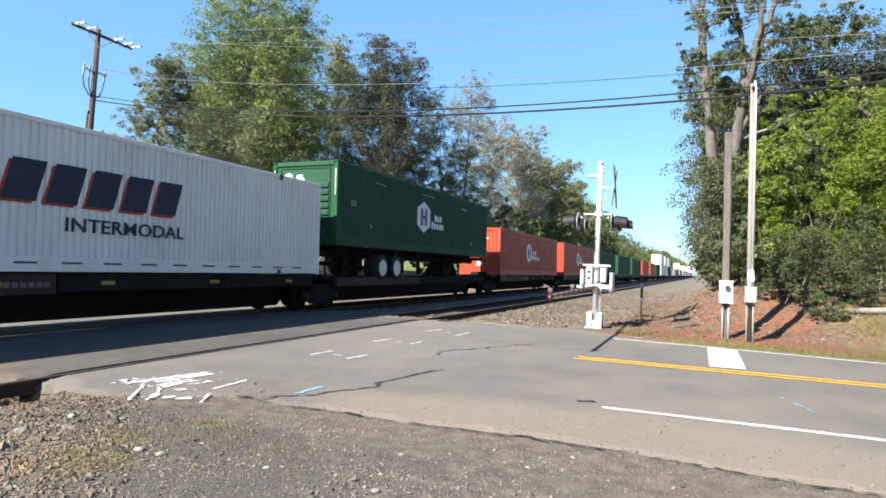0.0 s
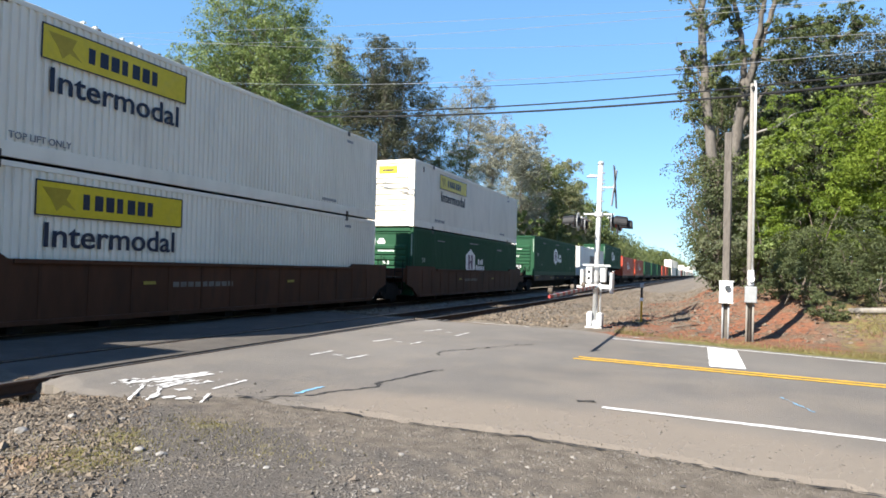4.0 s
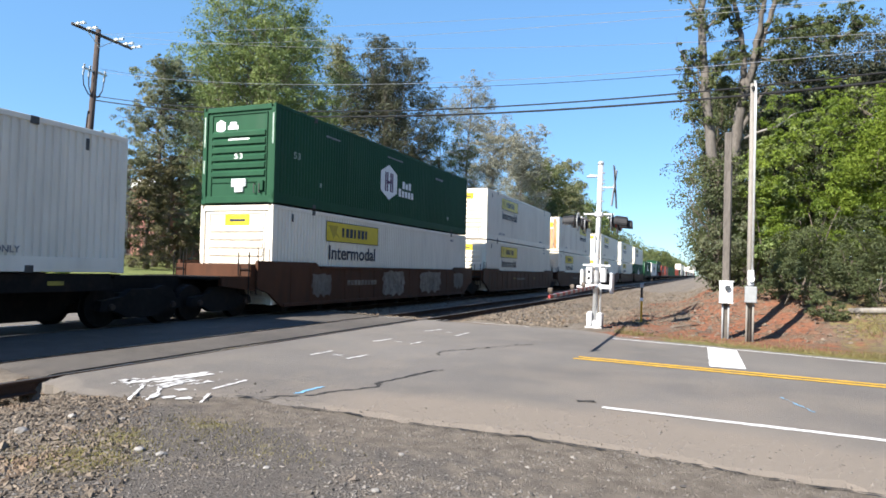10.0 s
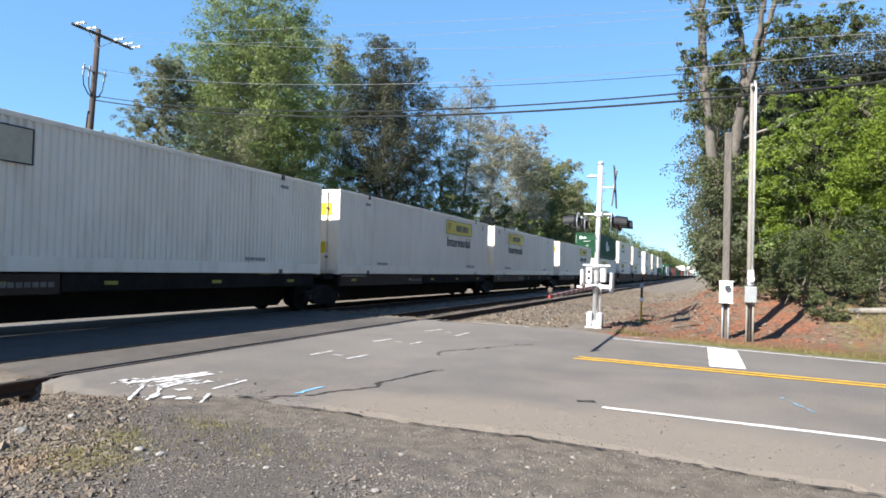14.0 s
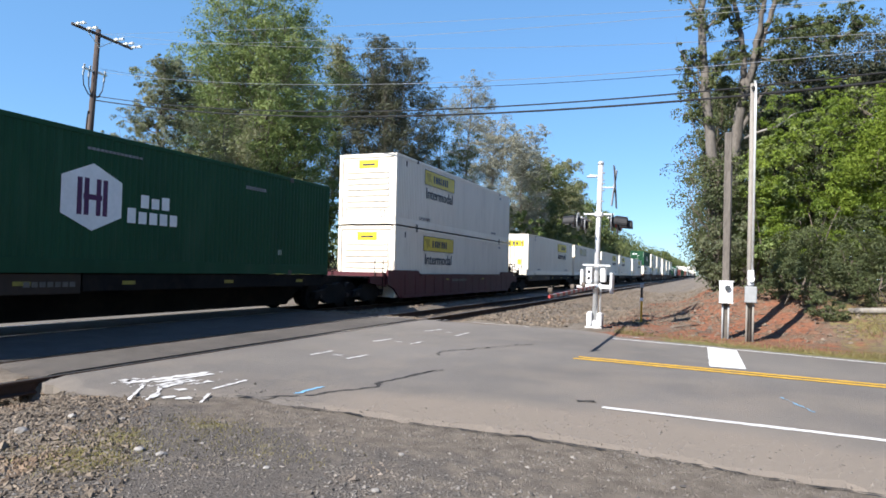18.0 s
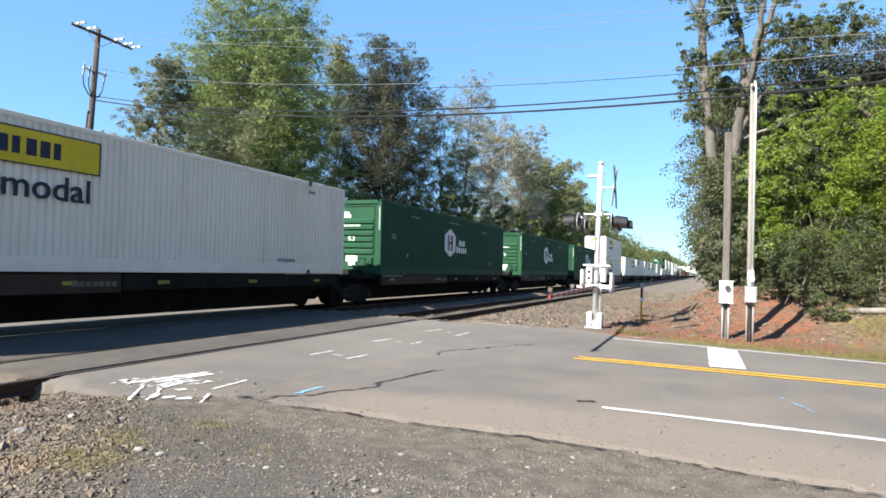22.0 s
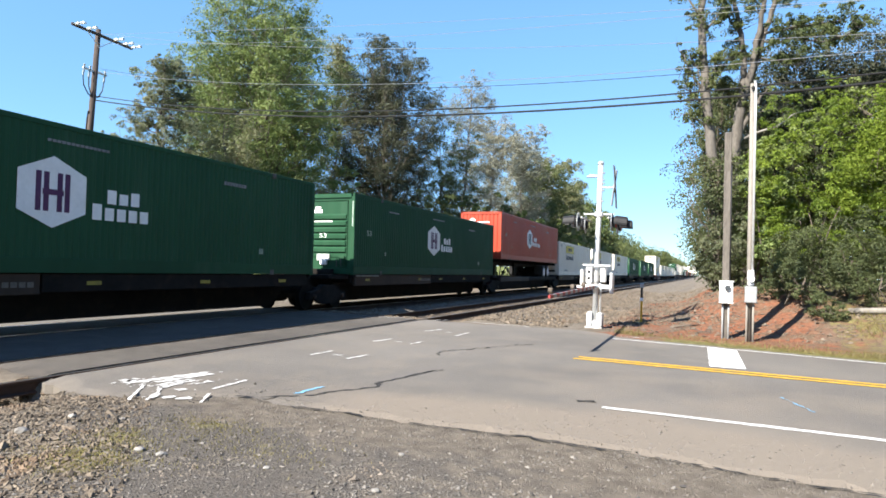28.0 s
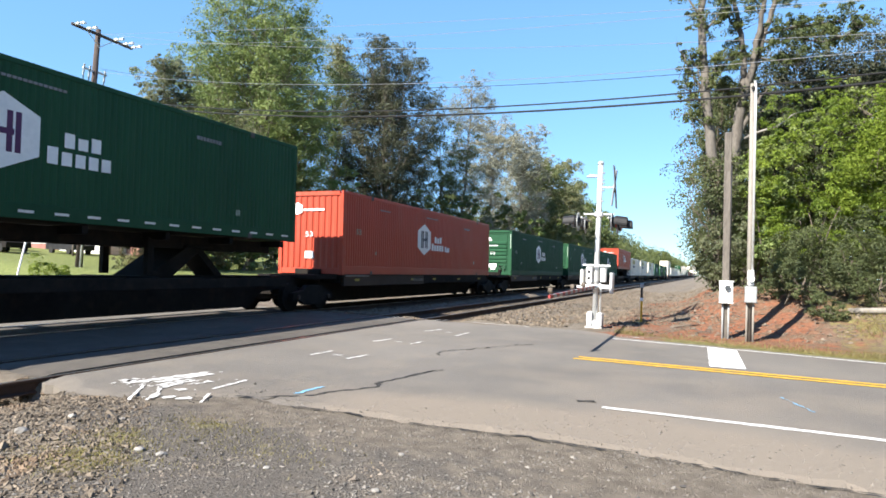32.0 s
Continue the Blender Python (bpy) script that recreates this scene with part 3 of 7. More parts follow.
SHORT_MARKS = [(-6.12, 9.53, -6.09, 10.18),
    (-5.39, 9.49, -5.35, 10.09),
    (-6.2, 11.92, -6.09, 12.52),
    (-5.4, 11.96, -5.39, 12.57),
    (-6.19, 14.55, -6.05, 15.22), (-5.23, 14.08, -5.2, 14.9), (-5.82, 9.75, -5.66, 9.78), (-5.8, 12.12, -5.69, 12.21), (-5.68, 14.66, -5.53, 14.62), (-8.92, 17.52, -8.2, 18.27), (-7.33, 17.75, -6.89, 18.19), (-6.16, 17.88, -5.53, 17.76), (-5.56, 17.74, -4.44, 17.66), (-1.92, 16.85, -1.33, 16.54)]
for x0, y0, x1, y1 in SHORT_MARKS:
    marking("sprayed_mark", [(x0, y0), (x1, y1)], 0.05, STRIPE, "short white sprayed survey dash", "survey dashes", 0.02, 0.009, "paint mark")

def jagged(pts):
    """A line broken into short crooked steps."""
    out = []
    for (x0, y0), (x1, y1) in zip(pts, pts[1:]):
        k = max(1, int(math.hypot(x1 - x0, y1 - y0) / 0.09))
        out += [(x0 + (x1 - x0) * i / k, y0 + (y1 - y0) * i / k) for i in range(k)]
    return [(x + 0.10 * wob(x, y, 4.5, 30), y + 0.10 * wob(x, y, 5.5, 33)) for x, y in out + [pts[-1]]]


for pts, w in (
    # these three strips paint the ledge shadow along the near road edge
    ([(-4.2, 6.06), (-3.6, 6.05), (-3.1, 6.04)], 0.024), ([(-2.7, 6.0), (-1.6, 6.05), (-0.6, 5.98)], 0.022), ([(-0.4, 5.93), (0.5, 5.78), (1.3, 5.7)], 0.018),
    # real cracks across the lane
    ([(-4.95, 6.15), (-4.44, 6.49), (-4.15, 6.95), (-3.98, 7.3), (-3.9, 7.54), (-3.95, 8.0), (-3.82, 8.6), (-3.78, 9.0), (-3.70, 9.35)], 0.045),
    ([(-4.3, 10.8), (-4.5, 11.3), (-4.38, 11.55), (-4.05, 12.2), (-3.69, 13.05), (-3.3, 13.6)], 0.035),

):
    marking("road_crack", jagged(pts), w, TAR_AND_SHADE, "dark crack line or painted ledge shadow on the asphalt", "road cracks", 0.03, 0.006, "crack")
marking("road_patch", [(-1.40, 8.02), (-1.2, 8.1)], 0.12, TAR_AND_SHADE, "small black tar patch on the asphalt", "", 0.03, 0.007, "patch")


# ---- tracks ----
RAIL = [(-0.07, -0.172), (0.07, -0.172), (0.07, -0.158), (0.012, -0.14), (0.012, -0.045), (0.037, -0.035), (0.037, -0.006), (0.028, 0.0), (-0.028, 0.0), (-0.037, -0.006), (-0.037, -0.035), (-0.012, -0.045), (-0.012, -0.14), (-0.07, -0.158)]
TIE = Mesh().box(-1.3, 1.3, -0.115, 0.115, -0.36, -0.172, 0.012).data("sleeper", TIE_WOOD)
for centre, label in ((-8.455, "empty track with rusty rails in stone ballast"), (-12.73, "track under the train with polished rails")):
    t = thing("railway_track", label, "railway track", "tracks", "structure", pose(centre, 0, 0))
    for side in (-0.755, 0.755):
        rail = part("rail", Mesh().prism([(x + side, z) for x, z in RAIL], "y", -60, 1500), RAIL_RUST, t)
        part("rail_head", Mesh().box(side - 0.027, side + 0.027, -60, 1500, 0.0, 0.0025), RAIL_HEAD, rail, "worn bright running surface")
    for y in list(np.arange(-6, 4.7, 0.55)) + list(np.arange(18.6, 70, 0.55)):
        ob = part("sleeper", TIE, TIE_WOOD, t)
        ob.location = (0.02 * wob(0, y, 3), y, 0.006 * wob(y, 0, 3))
    m = Mesh()
    for y in np.arange(70, 420, 0.6):
        m.box(-1.3, 1.3, y - 0.115, y + 0.115, -0.36, -0.172)
    tagged(part("sleepers", m, TIE_WOOD, t), "", "", "", "stuff")


def scatter(name, label, material, count, place, size, seed, flat=0.7):
    """Loose stones lying on the ground, one joined mesh."""
    rng = np.random.default_rng(seed)
    base = np.array([(1, 0, 0), (-1, 0, 0), (0, 1, 0), (0, -1, 0), (0, 0, 1), (0, 0, -1)], float)
    tri = np.array([(0, 2, 4), (2, 1, 4), (1, 3, 4), (3, 0, 4), (2, 0, 5), (1, 2, 5), (3, 1, 5), (0, 3, 5)])
    spots = []
    while len(spots) < count:
        q = place(rng)
        if q is not None:
            spots.append(q)
    vs, fs = [], []
    for i, (x, y) in enumerate(spots):
        s = size * math.exp(rng.normal(0, 0.36))
        v = base * (0.55 + 0.75 * rng.random((6, 1))) + rng.normal(0, 0.28, (6, 3))
        a = rng.random() * 6.283
        c, d = math.cos(a), math.sin(a)
        v = v @ np.array([(c, d, 0), (-d, c, 0), (0, 0, flat)])
        z = rise(x, y)
        if along(ROAD_NEAR, x) + 0.12 < y < along(ROAD_FAR, x) - 0.12:
            z = max(z, 0.001)
        vs.append(v * s * 0.5 + (x, y, z + s * 0.12))
        fs.append(tri + 6 * i)
    me = bpy.data.meshes.new(name)
    me.from_pydata(np.concatenate(vs).tolist(), [], np.concatenate(fs).tolist())
    me.materials.append(material)
    return tagged(new(name, me), label, "stones", "", "stuff")


def on_near_side(rng):
    x, y = rng.uniform(-5.5, 3.5), rng.uniform(2.0, 6.9)
    keep = 0.25 + 0.9 * max(0.0, noise.noise((x * 0.8, y * 1.6, 3.3))) + (0.5 if y < 4.6 and x > -2.6 else 0.0)
    keep *= 0.25 + 0.75 * smooth01((along(ROAD_NEAR, x) - y - 0.2) / 1.0)
    return (x, y) if y < along(ROAD_NEAR, x) + 1.3 * rng.random() ** 2 and rng.random() < keep else None


def on_road_edge(rng):
    x = rng.uniform(-5.6, 6.5)
    y = along(ROAD_NEAR, x) - 0.2 + 1.9 * rng.random() ** 1.8
    return (x, y) if rng.random() < 0.25 + 0.9 * max(0.0, wob(x, y, 1.3, 50) + 0.2) else None


def on_left_ballast(rng):
    x, y = rng.uniform(-8.0, -3.2), rng.uniform(2.2, 5.9)
    if y > along(ROAD_NEAR, x) + 0.05 or x + (y - 4.2) * 0.9 > -4.3 - 0.5 * rng.random() ** 2 * 2:
        return None
    return x, y


def on_track_bed(rng):
    x, y = rng.uniform(-11.2, -3.6), 18.2 + 42 * rng.random() ** 1.6
    if abs(abs(x + 8.455) - 0.755) < 0.09:
        return None
    return x, y


scatter("loose_gravel", "loose grey gravel trodden into the shoulder", STONE, 19000, on_near_side, 0.018, 1)
scatter("track_ballast", "coarse tan and grey ballast stones beside the rail", STONE_TAN, 17000, on_left_ballast, 0.027, 2)
scatter("track_ballast", "coarse tan ballast stones along the tracks", STONE_TAN, 15000, on_track_bed, 0.062, 3)
scatter("road_grit", "fine grit and crumbs strewn along the road edge", STONE, 3600, on_road_edge, 0.011, 11)
scatter("path_gravel", "pale loose gravel on the path beside the line", STONE_TAN, 7000, lambda r: (r.uniform(-3.9, 0.9), 20.5 + 34 * r.random() ** 1.5), 0.05, 8)
scatter("rubble", "loose stones and clods on the red bank", STONE_TAN, 2200, lambda r: (r.uniform(-3.2, 4.8), r.uniform(18.2, 27)), 0.055, 4)
for x, y, s in ((-4.22, 4.11, 0.075), (-3.98, 4.10, 0.08), (-5.39, 3.95, 0.11), (-5.46, 4.5, 0.085), (-1.05, 4.0, 0.08), (-1.35, 4.1, 0.06), (-0.95, 3.75, 0.05), (-3.05, 4.2, 0.05), (-2.3, 5.0, 0.05), (0.7, 4.9, 0.06), (-0.2, 4.45, 0.05), (-5.1, 4.75, 0.06), (-2.1, 4.15, 0.06)):
    v = Mesh()
    bm = bmesh.new()
    bmesh.ops.create_icosphere(bm, subdivisions=2, radius=0.5)
    for q in bm.verts:
        q.co *= 1 + 0.35 * noise.noise(q.co * 2.2 + Vector((x * 9, y * 9, 0)))
        q.co.z *= 0.55
        q.co = q.co * s + Vector((x, y, rise(x, y) + s * 0.15))
    bm.verts.index_update()
    v.add([q.co for q in bm.verts], [[q.index for q in f.verts] for f in bm.faces])
    bm.free()
    solo("stone", v, PALE_STONE, "pale broken stone lying on gravel", "stone", "pale stones")


def tufts(name, label, count, place, height, seed, material=None):
    """Blades of grass, one joined mesh."""
    rng = np.random.default_rng(seed)
    vs, fs = [], []
    while len(fs) < count:
        q = place(rng)
        if q is None:
            continue
        x, y = q
        z, a, h = rise(x, y) - 0.01, rng.random() * 6.283, height * rng.uniform(0.5, 1.3)
        lean = rng.normal(0, 0.45, 2) * h
        w = 0.006 + 0.03 * height * rng.random()
        k = len(vs)
        vs += [(x + w * math.cos(a), y + w * math.sin(a), z), (x - w * math.cos(a), y - w * math.sin(a), z), (x + lean[0], y + lean[1], z + h)]
        fs.append((k, k + 1, k + 2))
    me = bpy.data.meshes.new(name)
    me.from_pydata(vs, [], fs)
    me.materials.append(material or GRASS_BLADE)
    return tagged(new(name, me), label, "grass", "", "stuff")


def near_tuft(rng):
    c = ((-4.4, 3.75, 0.32), (-4.5, 3.6, 0.3), (-4.65, 4.35, 0.3), (-4.3, 5.0, 0.3), (-3.5, 4.6, 0.4), (-4.4, 3.9, 0.3))[rng.integers(6)]
    x, y = c[0] + rng.normal(0, c[2]), c[1] + rng.normal(0, c[2] * 0.6)
    return (x, y) if y < along(ROAD_NEAR, x) - 0.1 and y > 2.3 else None


def verge_tuft(rng):
    x = rng.uniform(-2.2, 9)
    y = along(ROAD_FAR, x) + 0.1 + abs(rng.normal(0, 0.7)) + (0.4 if x < 0 else 0)
    return (x, y) if rng.random() < 0.35 + 0.65 * smooth01((x - 0.0) / 3) or abs(x + 1.9) < 0.5 else None


tufts("weeds", "low yellow green weeds growing in the gravel", 3600, near_tuft, 0.032, 5, WEED)
tufts("verge_grass", "short dry and green grass along the road verge", 6500, verge_tuft, 0.075, 6, WEED)
tufts("weeds", "dry grass at the foot of the bushes", 2200, lambda r: (r.uniform(3.6, 9), 18.6 + abs(r.normal(0, 1.3))), 0.20, 7, WEED)


# ---- the freight train ----
LEN, HALF, TALL = 16.3, 1.295, 2.88
TRACK_X, LEAN = -12.73, -0.84


def block_word(m, y0, y1, z0, z1, count, face, slant=0.0, tall=()):
    """A brand mark as plain blocks on a side face at x = face."""
    step = (y1 - y0) / count
    for i in range(count):
        a, b = y0 + i * step, y0 + (i + 0.78) * step
        top = z1 + (0.25 * (z1 - z0) if i in tall else 0.0)
        s = slant * (top - z0)
        q = [(a, z0), (b, z0), (b + s, top), (a + s, top)]
        m.prism(q, "x", face, face + math.copysign(0.006, face))
    return m


def ribbed_side(sign, shallow=False):
    """A corrugated side wall."""
    m, pitch, x_out, x_in, run = Mesh(), 0.164, 1.284, 1.270 if shallow else 1.246, 0.032 if shallow else 0.022
    ys, xs, y = [], [], 0.16
    while y + pitch < LEN - 0.14:
        ys += [y, y + 0.070, y + 0.070 + run, y + pitch - run]
        xs += [x_out, x_out, x_in, x_in]
        y += pitch
    ys.append(LEN - 0.12)
    xs.append(x_out)
    for y, x in zip(ys, xs):
        m.v += [(sign * x, y, 0.30), (sign * x, y, 2.78)]
    m.f = [(2 * i, 2 * i + 2, 2 * i + 3, 2 * i + 1) for i in range(len(ys) - 1)]
    return m


def hexagon(yc, zc, w, h, face):
    q = [(yc, zc - h / 2), (yc + w / 2, zc - h * 0.27), (yc + w / 2, zc + h * 0.27), (yc, zc + h / 2), (yc - w / 2, zc + h * 0.27), (yc - w / 2, zc - h * 0.27)]
    return Mesh().prism(q, "x", face, face + math.copysign(0.006, face))


def container(style, paint, label, plate_word=True):
    """A 53 foot container. Its closed nose is at y = 0, its doors at the other end."""
    c = thing("shipping_container", label, "container", "containers on the train")
    for s in (1, -1):
        part("side_panel", ribbed_side(s, style in ("green", "orange")), paint, c, "corrugated steel side")
        part("top_rail", Mesh().box(*sorted((s * 1.23, s * HALF)), 0.0, LEN, 2.775, TALL, 0.008), paint, c)
        part("bottom_rail", Mesh().box(*sorted((s * 1.22, s * HALF)), 0.0, LEN, 0.02, 0.305, 0.008), paint, c)
        for y in (0.0, LEN - 0.16):
            part("corner_post", Mesh().box(*sorted((s * 1.15, s * (HALF + 0.004))), y, y + 0.16, 0.1, TALL - 0.1, 0.01), paint, c)
        for y in (2.02, LEN - 2.2):
            for z in (0.0, TALL - 0.14):
                part("corner_casting", Mesh().box(*sorted((s * 1.14, s * (HALF + 0.008))), y, y + 0.18, z - 0.003, z + 0.143, 0.012), CASTING, c, "dark lifting casting")
        for y in (0.0, LEN - 0.18):
            part("corner_casting", Mesh().box(*sorted((s * 1.13, s * (HALF + 0.006))), y - 0.004, y + 0.184, -0.002, 0.118, 0.012), paint, c)
    roof = Mesh().box(-1.25, 1.25, 0.05, LEN - 0.05, TALL - 0.07, TALL - 0.03)
    for y in np.arange(0.5, LEN - 0.4, 0.55):
        roof.box(-1.2, 1.2, y, y + 0.22, TALL - 0.032, TALL - 0.012)
    part("roof", roof, paint, c)
    part("floor", Mesh().box(-1.24, 1.24, 0.05, LEN - 0.05, 0.04, 0.14), STEEL_DARK, c)

    # nose end
    part("end_panel", Mesh().box(-1.16, 1.16, 0.05, 0.09, 0.1, TALL - 0.1), paint, c)
    part("end_rail", Mesh().box(-1.15, 1.15, 0.0, 0.1, TALL - 0.16, TALL - 0.01, 0.01), paint, c)
    part("end_rail", Mesh().box(-1.15, 1.15, 0.0, 0.1, 0.02, 0.22, 0.01), paint, c)
    if style in ("orange", "cargo"):
        for i in range(9 if style == "orange" else 4):
            k = 9 if style == "orange" else 4
            x = -1.1 + 2.2 * (i + 0.5) / k
            part("end_rib", Mesh().prism([(x - 0.09, 0.055), (x - 0.05, 0.015), (x + 0.05, 0.015), (x + 0.09, 0.055)], "z", 0.24, 2.7), paint, c)
    else:
        for i in range(7 if style != "green" else 6):
            z = 0.70 + 0.235 * i if style != "green" else 0.80 + 0.235 * i
            part("end_rib", Mesh().prism([(0.055, z), (-0.008, z + 0.004), (-0.012, z + 0.12), (0.055, z + 0.185)], "x", -0.95, 0.95), paint, c, "horizontal pressed rib")
        part("end_moulding", Mesh().box(-0.97, 0.97, 0.02, 0.06, 2.63, 2.66).box(-0.97, 0.97, 0.02, 0.06, 0.62, 0.64).box(-1.0, -0.97, 0.02, 0.06, 0.25, 2.66).box(0.97, 1.0, 0.02, 0.06, 0.25, 2.66), paint, c)
        for x in (0.62, 0.80):
            part("grab_handle", Mesh().tube([(x, 0.04, 0.3), (x, -0.03, 0.3), (x, -0.03, 0.56), (x, 0.04, 0.56)], 0.015, 6), CASTING, c)

    # door end
    for s in (1, -1):
        door = part("door", Mesh().box(*sorted((s * 0.012, s * 1.15)), LEN - 0.07, LEN - 0.02, 0.16, 2.74, 0.01), paint, c)
        for x in (0.28, 0.82):
            part("lock_rod", Mesh().tube([(s * x, LEN + 0.015, 0.12), (s * x, LEN + 0.015, 2.8)], 0.022, 8), GALV, door)
            for z in (0.55, 2.2):
                part("rod_bracket", Mesh().box(s * x - 0.05, s * x + 0.05, LEN - 0.02, LEN + 0.04, z, z + 0.07, 0.005), CASTING, door)
        for z in (0.4, 0.95, 1.55, 2.1, 2.5):
            part("hinge", Mesh().box(*sorted((s * 1.06, s * 1.2)), LEN - 0.02, LEN + 0.012, z, z + 0.09, 0.006), paint, door)
        part("door_seam", Mesh().box(s * 0.012 - 0.012, s * 0.012 + 0.012, LEN - 0.022, LEN - 0.012, 0.16, 2.74), CASTING, door)
    part("end_rail", Mesh().box(-1.15, 1.15, LEN - 0.1, LEN, TALL - 0.13, TALL - 0.01, 0.01), paint, c)
    part("end_rail", Mesh().box(-1.15, 1.15, LEN - 0.1, LEN, 0.02, 0.15, 0.01), paint, c)

    def side_letters(text, h, y0, z0, material, width=None, name="lettering", shear=0.0, bold=0.012):
        for s in (1, -1):
            ob = part(name, letters(text, h, material, width, shear, bold), material, c)
            w = width or 1.0
            ob.matrix_basis = pose(s * (HALF + 0.004), y0 if s > 0 else y0 + w, z0, 0, 0, 90 * s)

    def bars(y0, z0, n, h, w, material, gap=0.55):
        for s in (1, -1):
            part("small_print", block_word(Mesh(), y0, y0 + n * w, z0, z0 + h, n, s * (HALF - 0.008)), material, c, "unreadable small print")

    if style == "white" or style == "weathered":
        for s in (1, -1):
            x = s * (HALF + 0.002)
            plate = part("name_plate", Mesh().box(*sorted((x, x + s * 0.008)), 2.85, 6.5, 1.97, 2.62, 0.003), YELLOW if plate_word else FADED, c, "yellow name plate with dark blocks" if plate_word else "faded name plate")
            f = x + s * 0.008
            frame_bars = Mesh()
            for a, b, z0, z1 in ((2.85, 6.5, 1.96, 1.985), (2.85, 6.5, 2.605, 2.63), (2.84, 2.87, 1.97, 2.62), (6.48, 6.51, 1.97, 2.62)):
                frame_bars.box(*sorted((f, f + s * 0.004)), a, b, z0, z1)
            part("plate_border", frame_bars, NAVY, plate)
            for i in range(7 if plate_word else 0):
                y0 = (3.85 if s > 0 else 3.35) + i * 0.27
                part("plate_block", Mesh().box(*sorted((f, f + s * 0.005)), y0, y0 + (0.20 if i % 3 else 0.15), 2.14, 2.45), NAVY, plate)
            k = 2.98 if s > 0 else 5.75
            part("plate_emblem", Mesh().prism([(k, 2.5), (k + 0.6, 2.5), (k + 0.5, 2.3), (k + 0.72, 2.1), (k + 0.45, 2.2), (k + 0.3, 2.06), (k + 0.2, 2.25)], "x", f, f + s * 0.004), mat_gold(), plate)
        if plate_word:
            side_letters("Intermodal", 0.47, 3.05, 1.37, NAVY, 3.25)
        side_letters("TOP LIFT ONLY", 0.13, 2.3, 0.36, MARK_GREY, 1.25)
        bars(12.6, 0.36, 8, 0.09, 0.11, MARK_GREY)
        bars(14.1, 2.5, 4, 0.09, 0.10, MARK_GREY)
        part("end_tag", Mesh().box(-0.42, 0.45, 0.036, 0.05, 2.28, 2.60), YELLOW, c, "yellow tag on the nose")
        part("end_print", Mesh().box(-0.25, 0.3, 0.03, 0.036, 2.40, 2.47), NAVY, c)
        part("door_tag", Mesh().box(-0.98, 0.95, LEN - 0.02, LEN - 0.012, 2.0, 2.42), YELLOW, c, "yellow name plate across the doors")
        for x in (-0.55, -0.3, 0.02, 0.38):
            part("door_block", Mesh().box(x, x + 0.13, LEN - 0.012, LEN - 0.008, 2.1, 2.32), NAVY, c)
        part("door_tag", Mesh().box(-0.85, -0.52, LEN - 0.02, LEN - 0.012, 0.72, 1.1), YELLOW, c, "small yellow door notice")
        for s in (1, -1):
            part("recessed_vent", Mesh().box(*sorted((s * (HALF - 0.02), s * (HALF + 0.003))), 0.95, 1.02, 2.45, 2.68), CASTING, c)
    if style == "weathered":
        part("door_stain", Mesh().box(-1.1, -0.86, LEN - 0.018, LEN - 0.010, 0.2, 2.7).box(-0.78, -0.35, LEN - 0.018, LEN - 0.010, 0.2, 1.9), RUST, c, "rust streaked door edge")
        part("stain", Mesh().box(-1.12, -0.1, -0.004, 0.002, 0.25, 2.0).box(0.4, 1.0, -0.004, 0.002, 0.3, 1.2), RUST, c, "rust stained nose")
    if style in ("green", "orange"):
        long_name = style == "orange"
        for s in (1, -1):
            yh = 7.35 if style == "green" else 7.02
            f = s * (HALF - 0.006)
            emblem = part("emblem", hexagon(yh, 1.55, 1.42, 1.36, f), MARK_WHITE, c, "white hexagon emblem")
            for k in (-0.36, -0.20, 0.08, 0.24):
                part("emblem_bar", Mesh().box(*sorted((f + s * 0.006, f + s * 0.010)), yh + k, yh + k + 0.11, 1.18, 1.92), PURPLE if style == "green" else NAVY, emblem, "dark bar on the emblem")
            part("emblem_bar", Mesh().box(*sorted((f + s * 0.006, f + s * 0.0115)), yh - 0.22, yh + 0.22, 1.49, 1.60), PURPLE if style == "green" else NAVY, emblem, "dark crossbar on the emblem")
            a = 8.22 if style == "green" else 7.85
            rows = [(a + 0.35, 0.9, 1.45, 0.23, 3, (0, 2)), (a, 1.5, 1.10, 0.26, 5, (0,))] + ([(a + 1.62, 0.63, 1.08, 0.22, 3, (0,))] if long_name else [])
            for y0, w, z0, h, count, tall in rows:
                for i in range(count):
                    y1 = y0 + w * i / count
                    part("name_block", Mesh().box(*sorted((f, f + s * 0.006)), y1, y1 + 0.74 * w / count, z0, z0 + h * (1.25 if i in tall else 1.0), 0.002), MARK_WHITE, c, "white block shape of a name")
        side_letters("53", 0.20, 0.93, 1.42, TAPE, 0.36)
        bars(2.42, 0.74, 2, 0.13, 0.06, TAPE)
        bars(2.75, 2.42, 8, 0.055, 0.11, MARK_GREY)
        bars(7.2, 2.5, 14, 0.05, 0.10, MARK_GREY)
        bars(13.6, 0.57, 2, 0.15, 0.09, TAPE)
        bars(12.1, 2.3, 8, 0.09, 0.11, MARK_GREY)
        if style == "green":
            part("end_emblem", Mesh().prism([(-0.85, 2.2), (-0.68, 2.12), (-0.52, 2.2), (-0.52, 2.42), (-0.68, 2.5), (-0.85, 2.42)], "y", 0.046, 0.052).box(-0.42, -0.05, 0.046, 0.052, 2.2, 2.32).box(-0.35, -0.12, 0.046, 0.052, 2.34, 2.42), MARK_WHITE, c, "small white emblem")
            part("end_notice", Mesh().box(-0.2, 0.3, -0.006, 0.05, 0.5, 0.72).box(-0.08, 0.2, -0.006, 0.05, 0.34, 0.5), MARK_WHITE, c, "white notice")
            part("document_box", Mesh().box(0.72, 0.92, -0.02, 0.05, 0.36, 0.66, 0.01), paint, c)
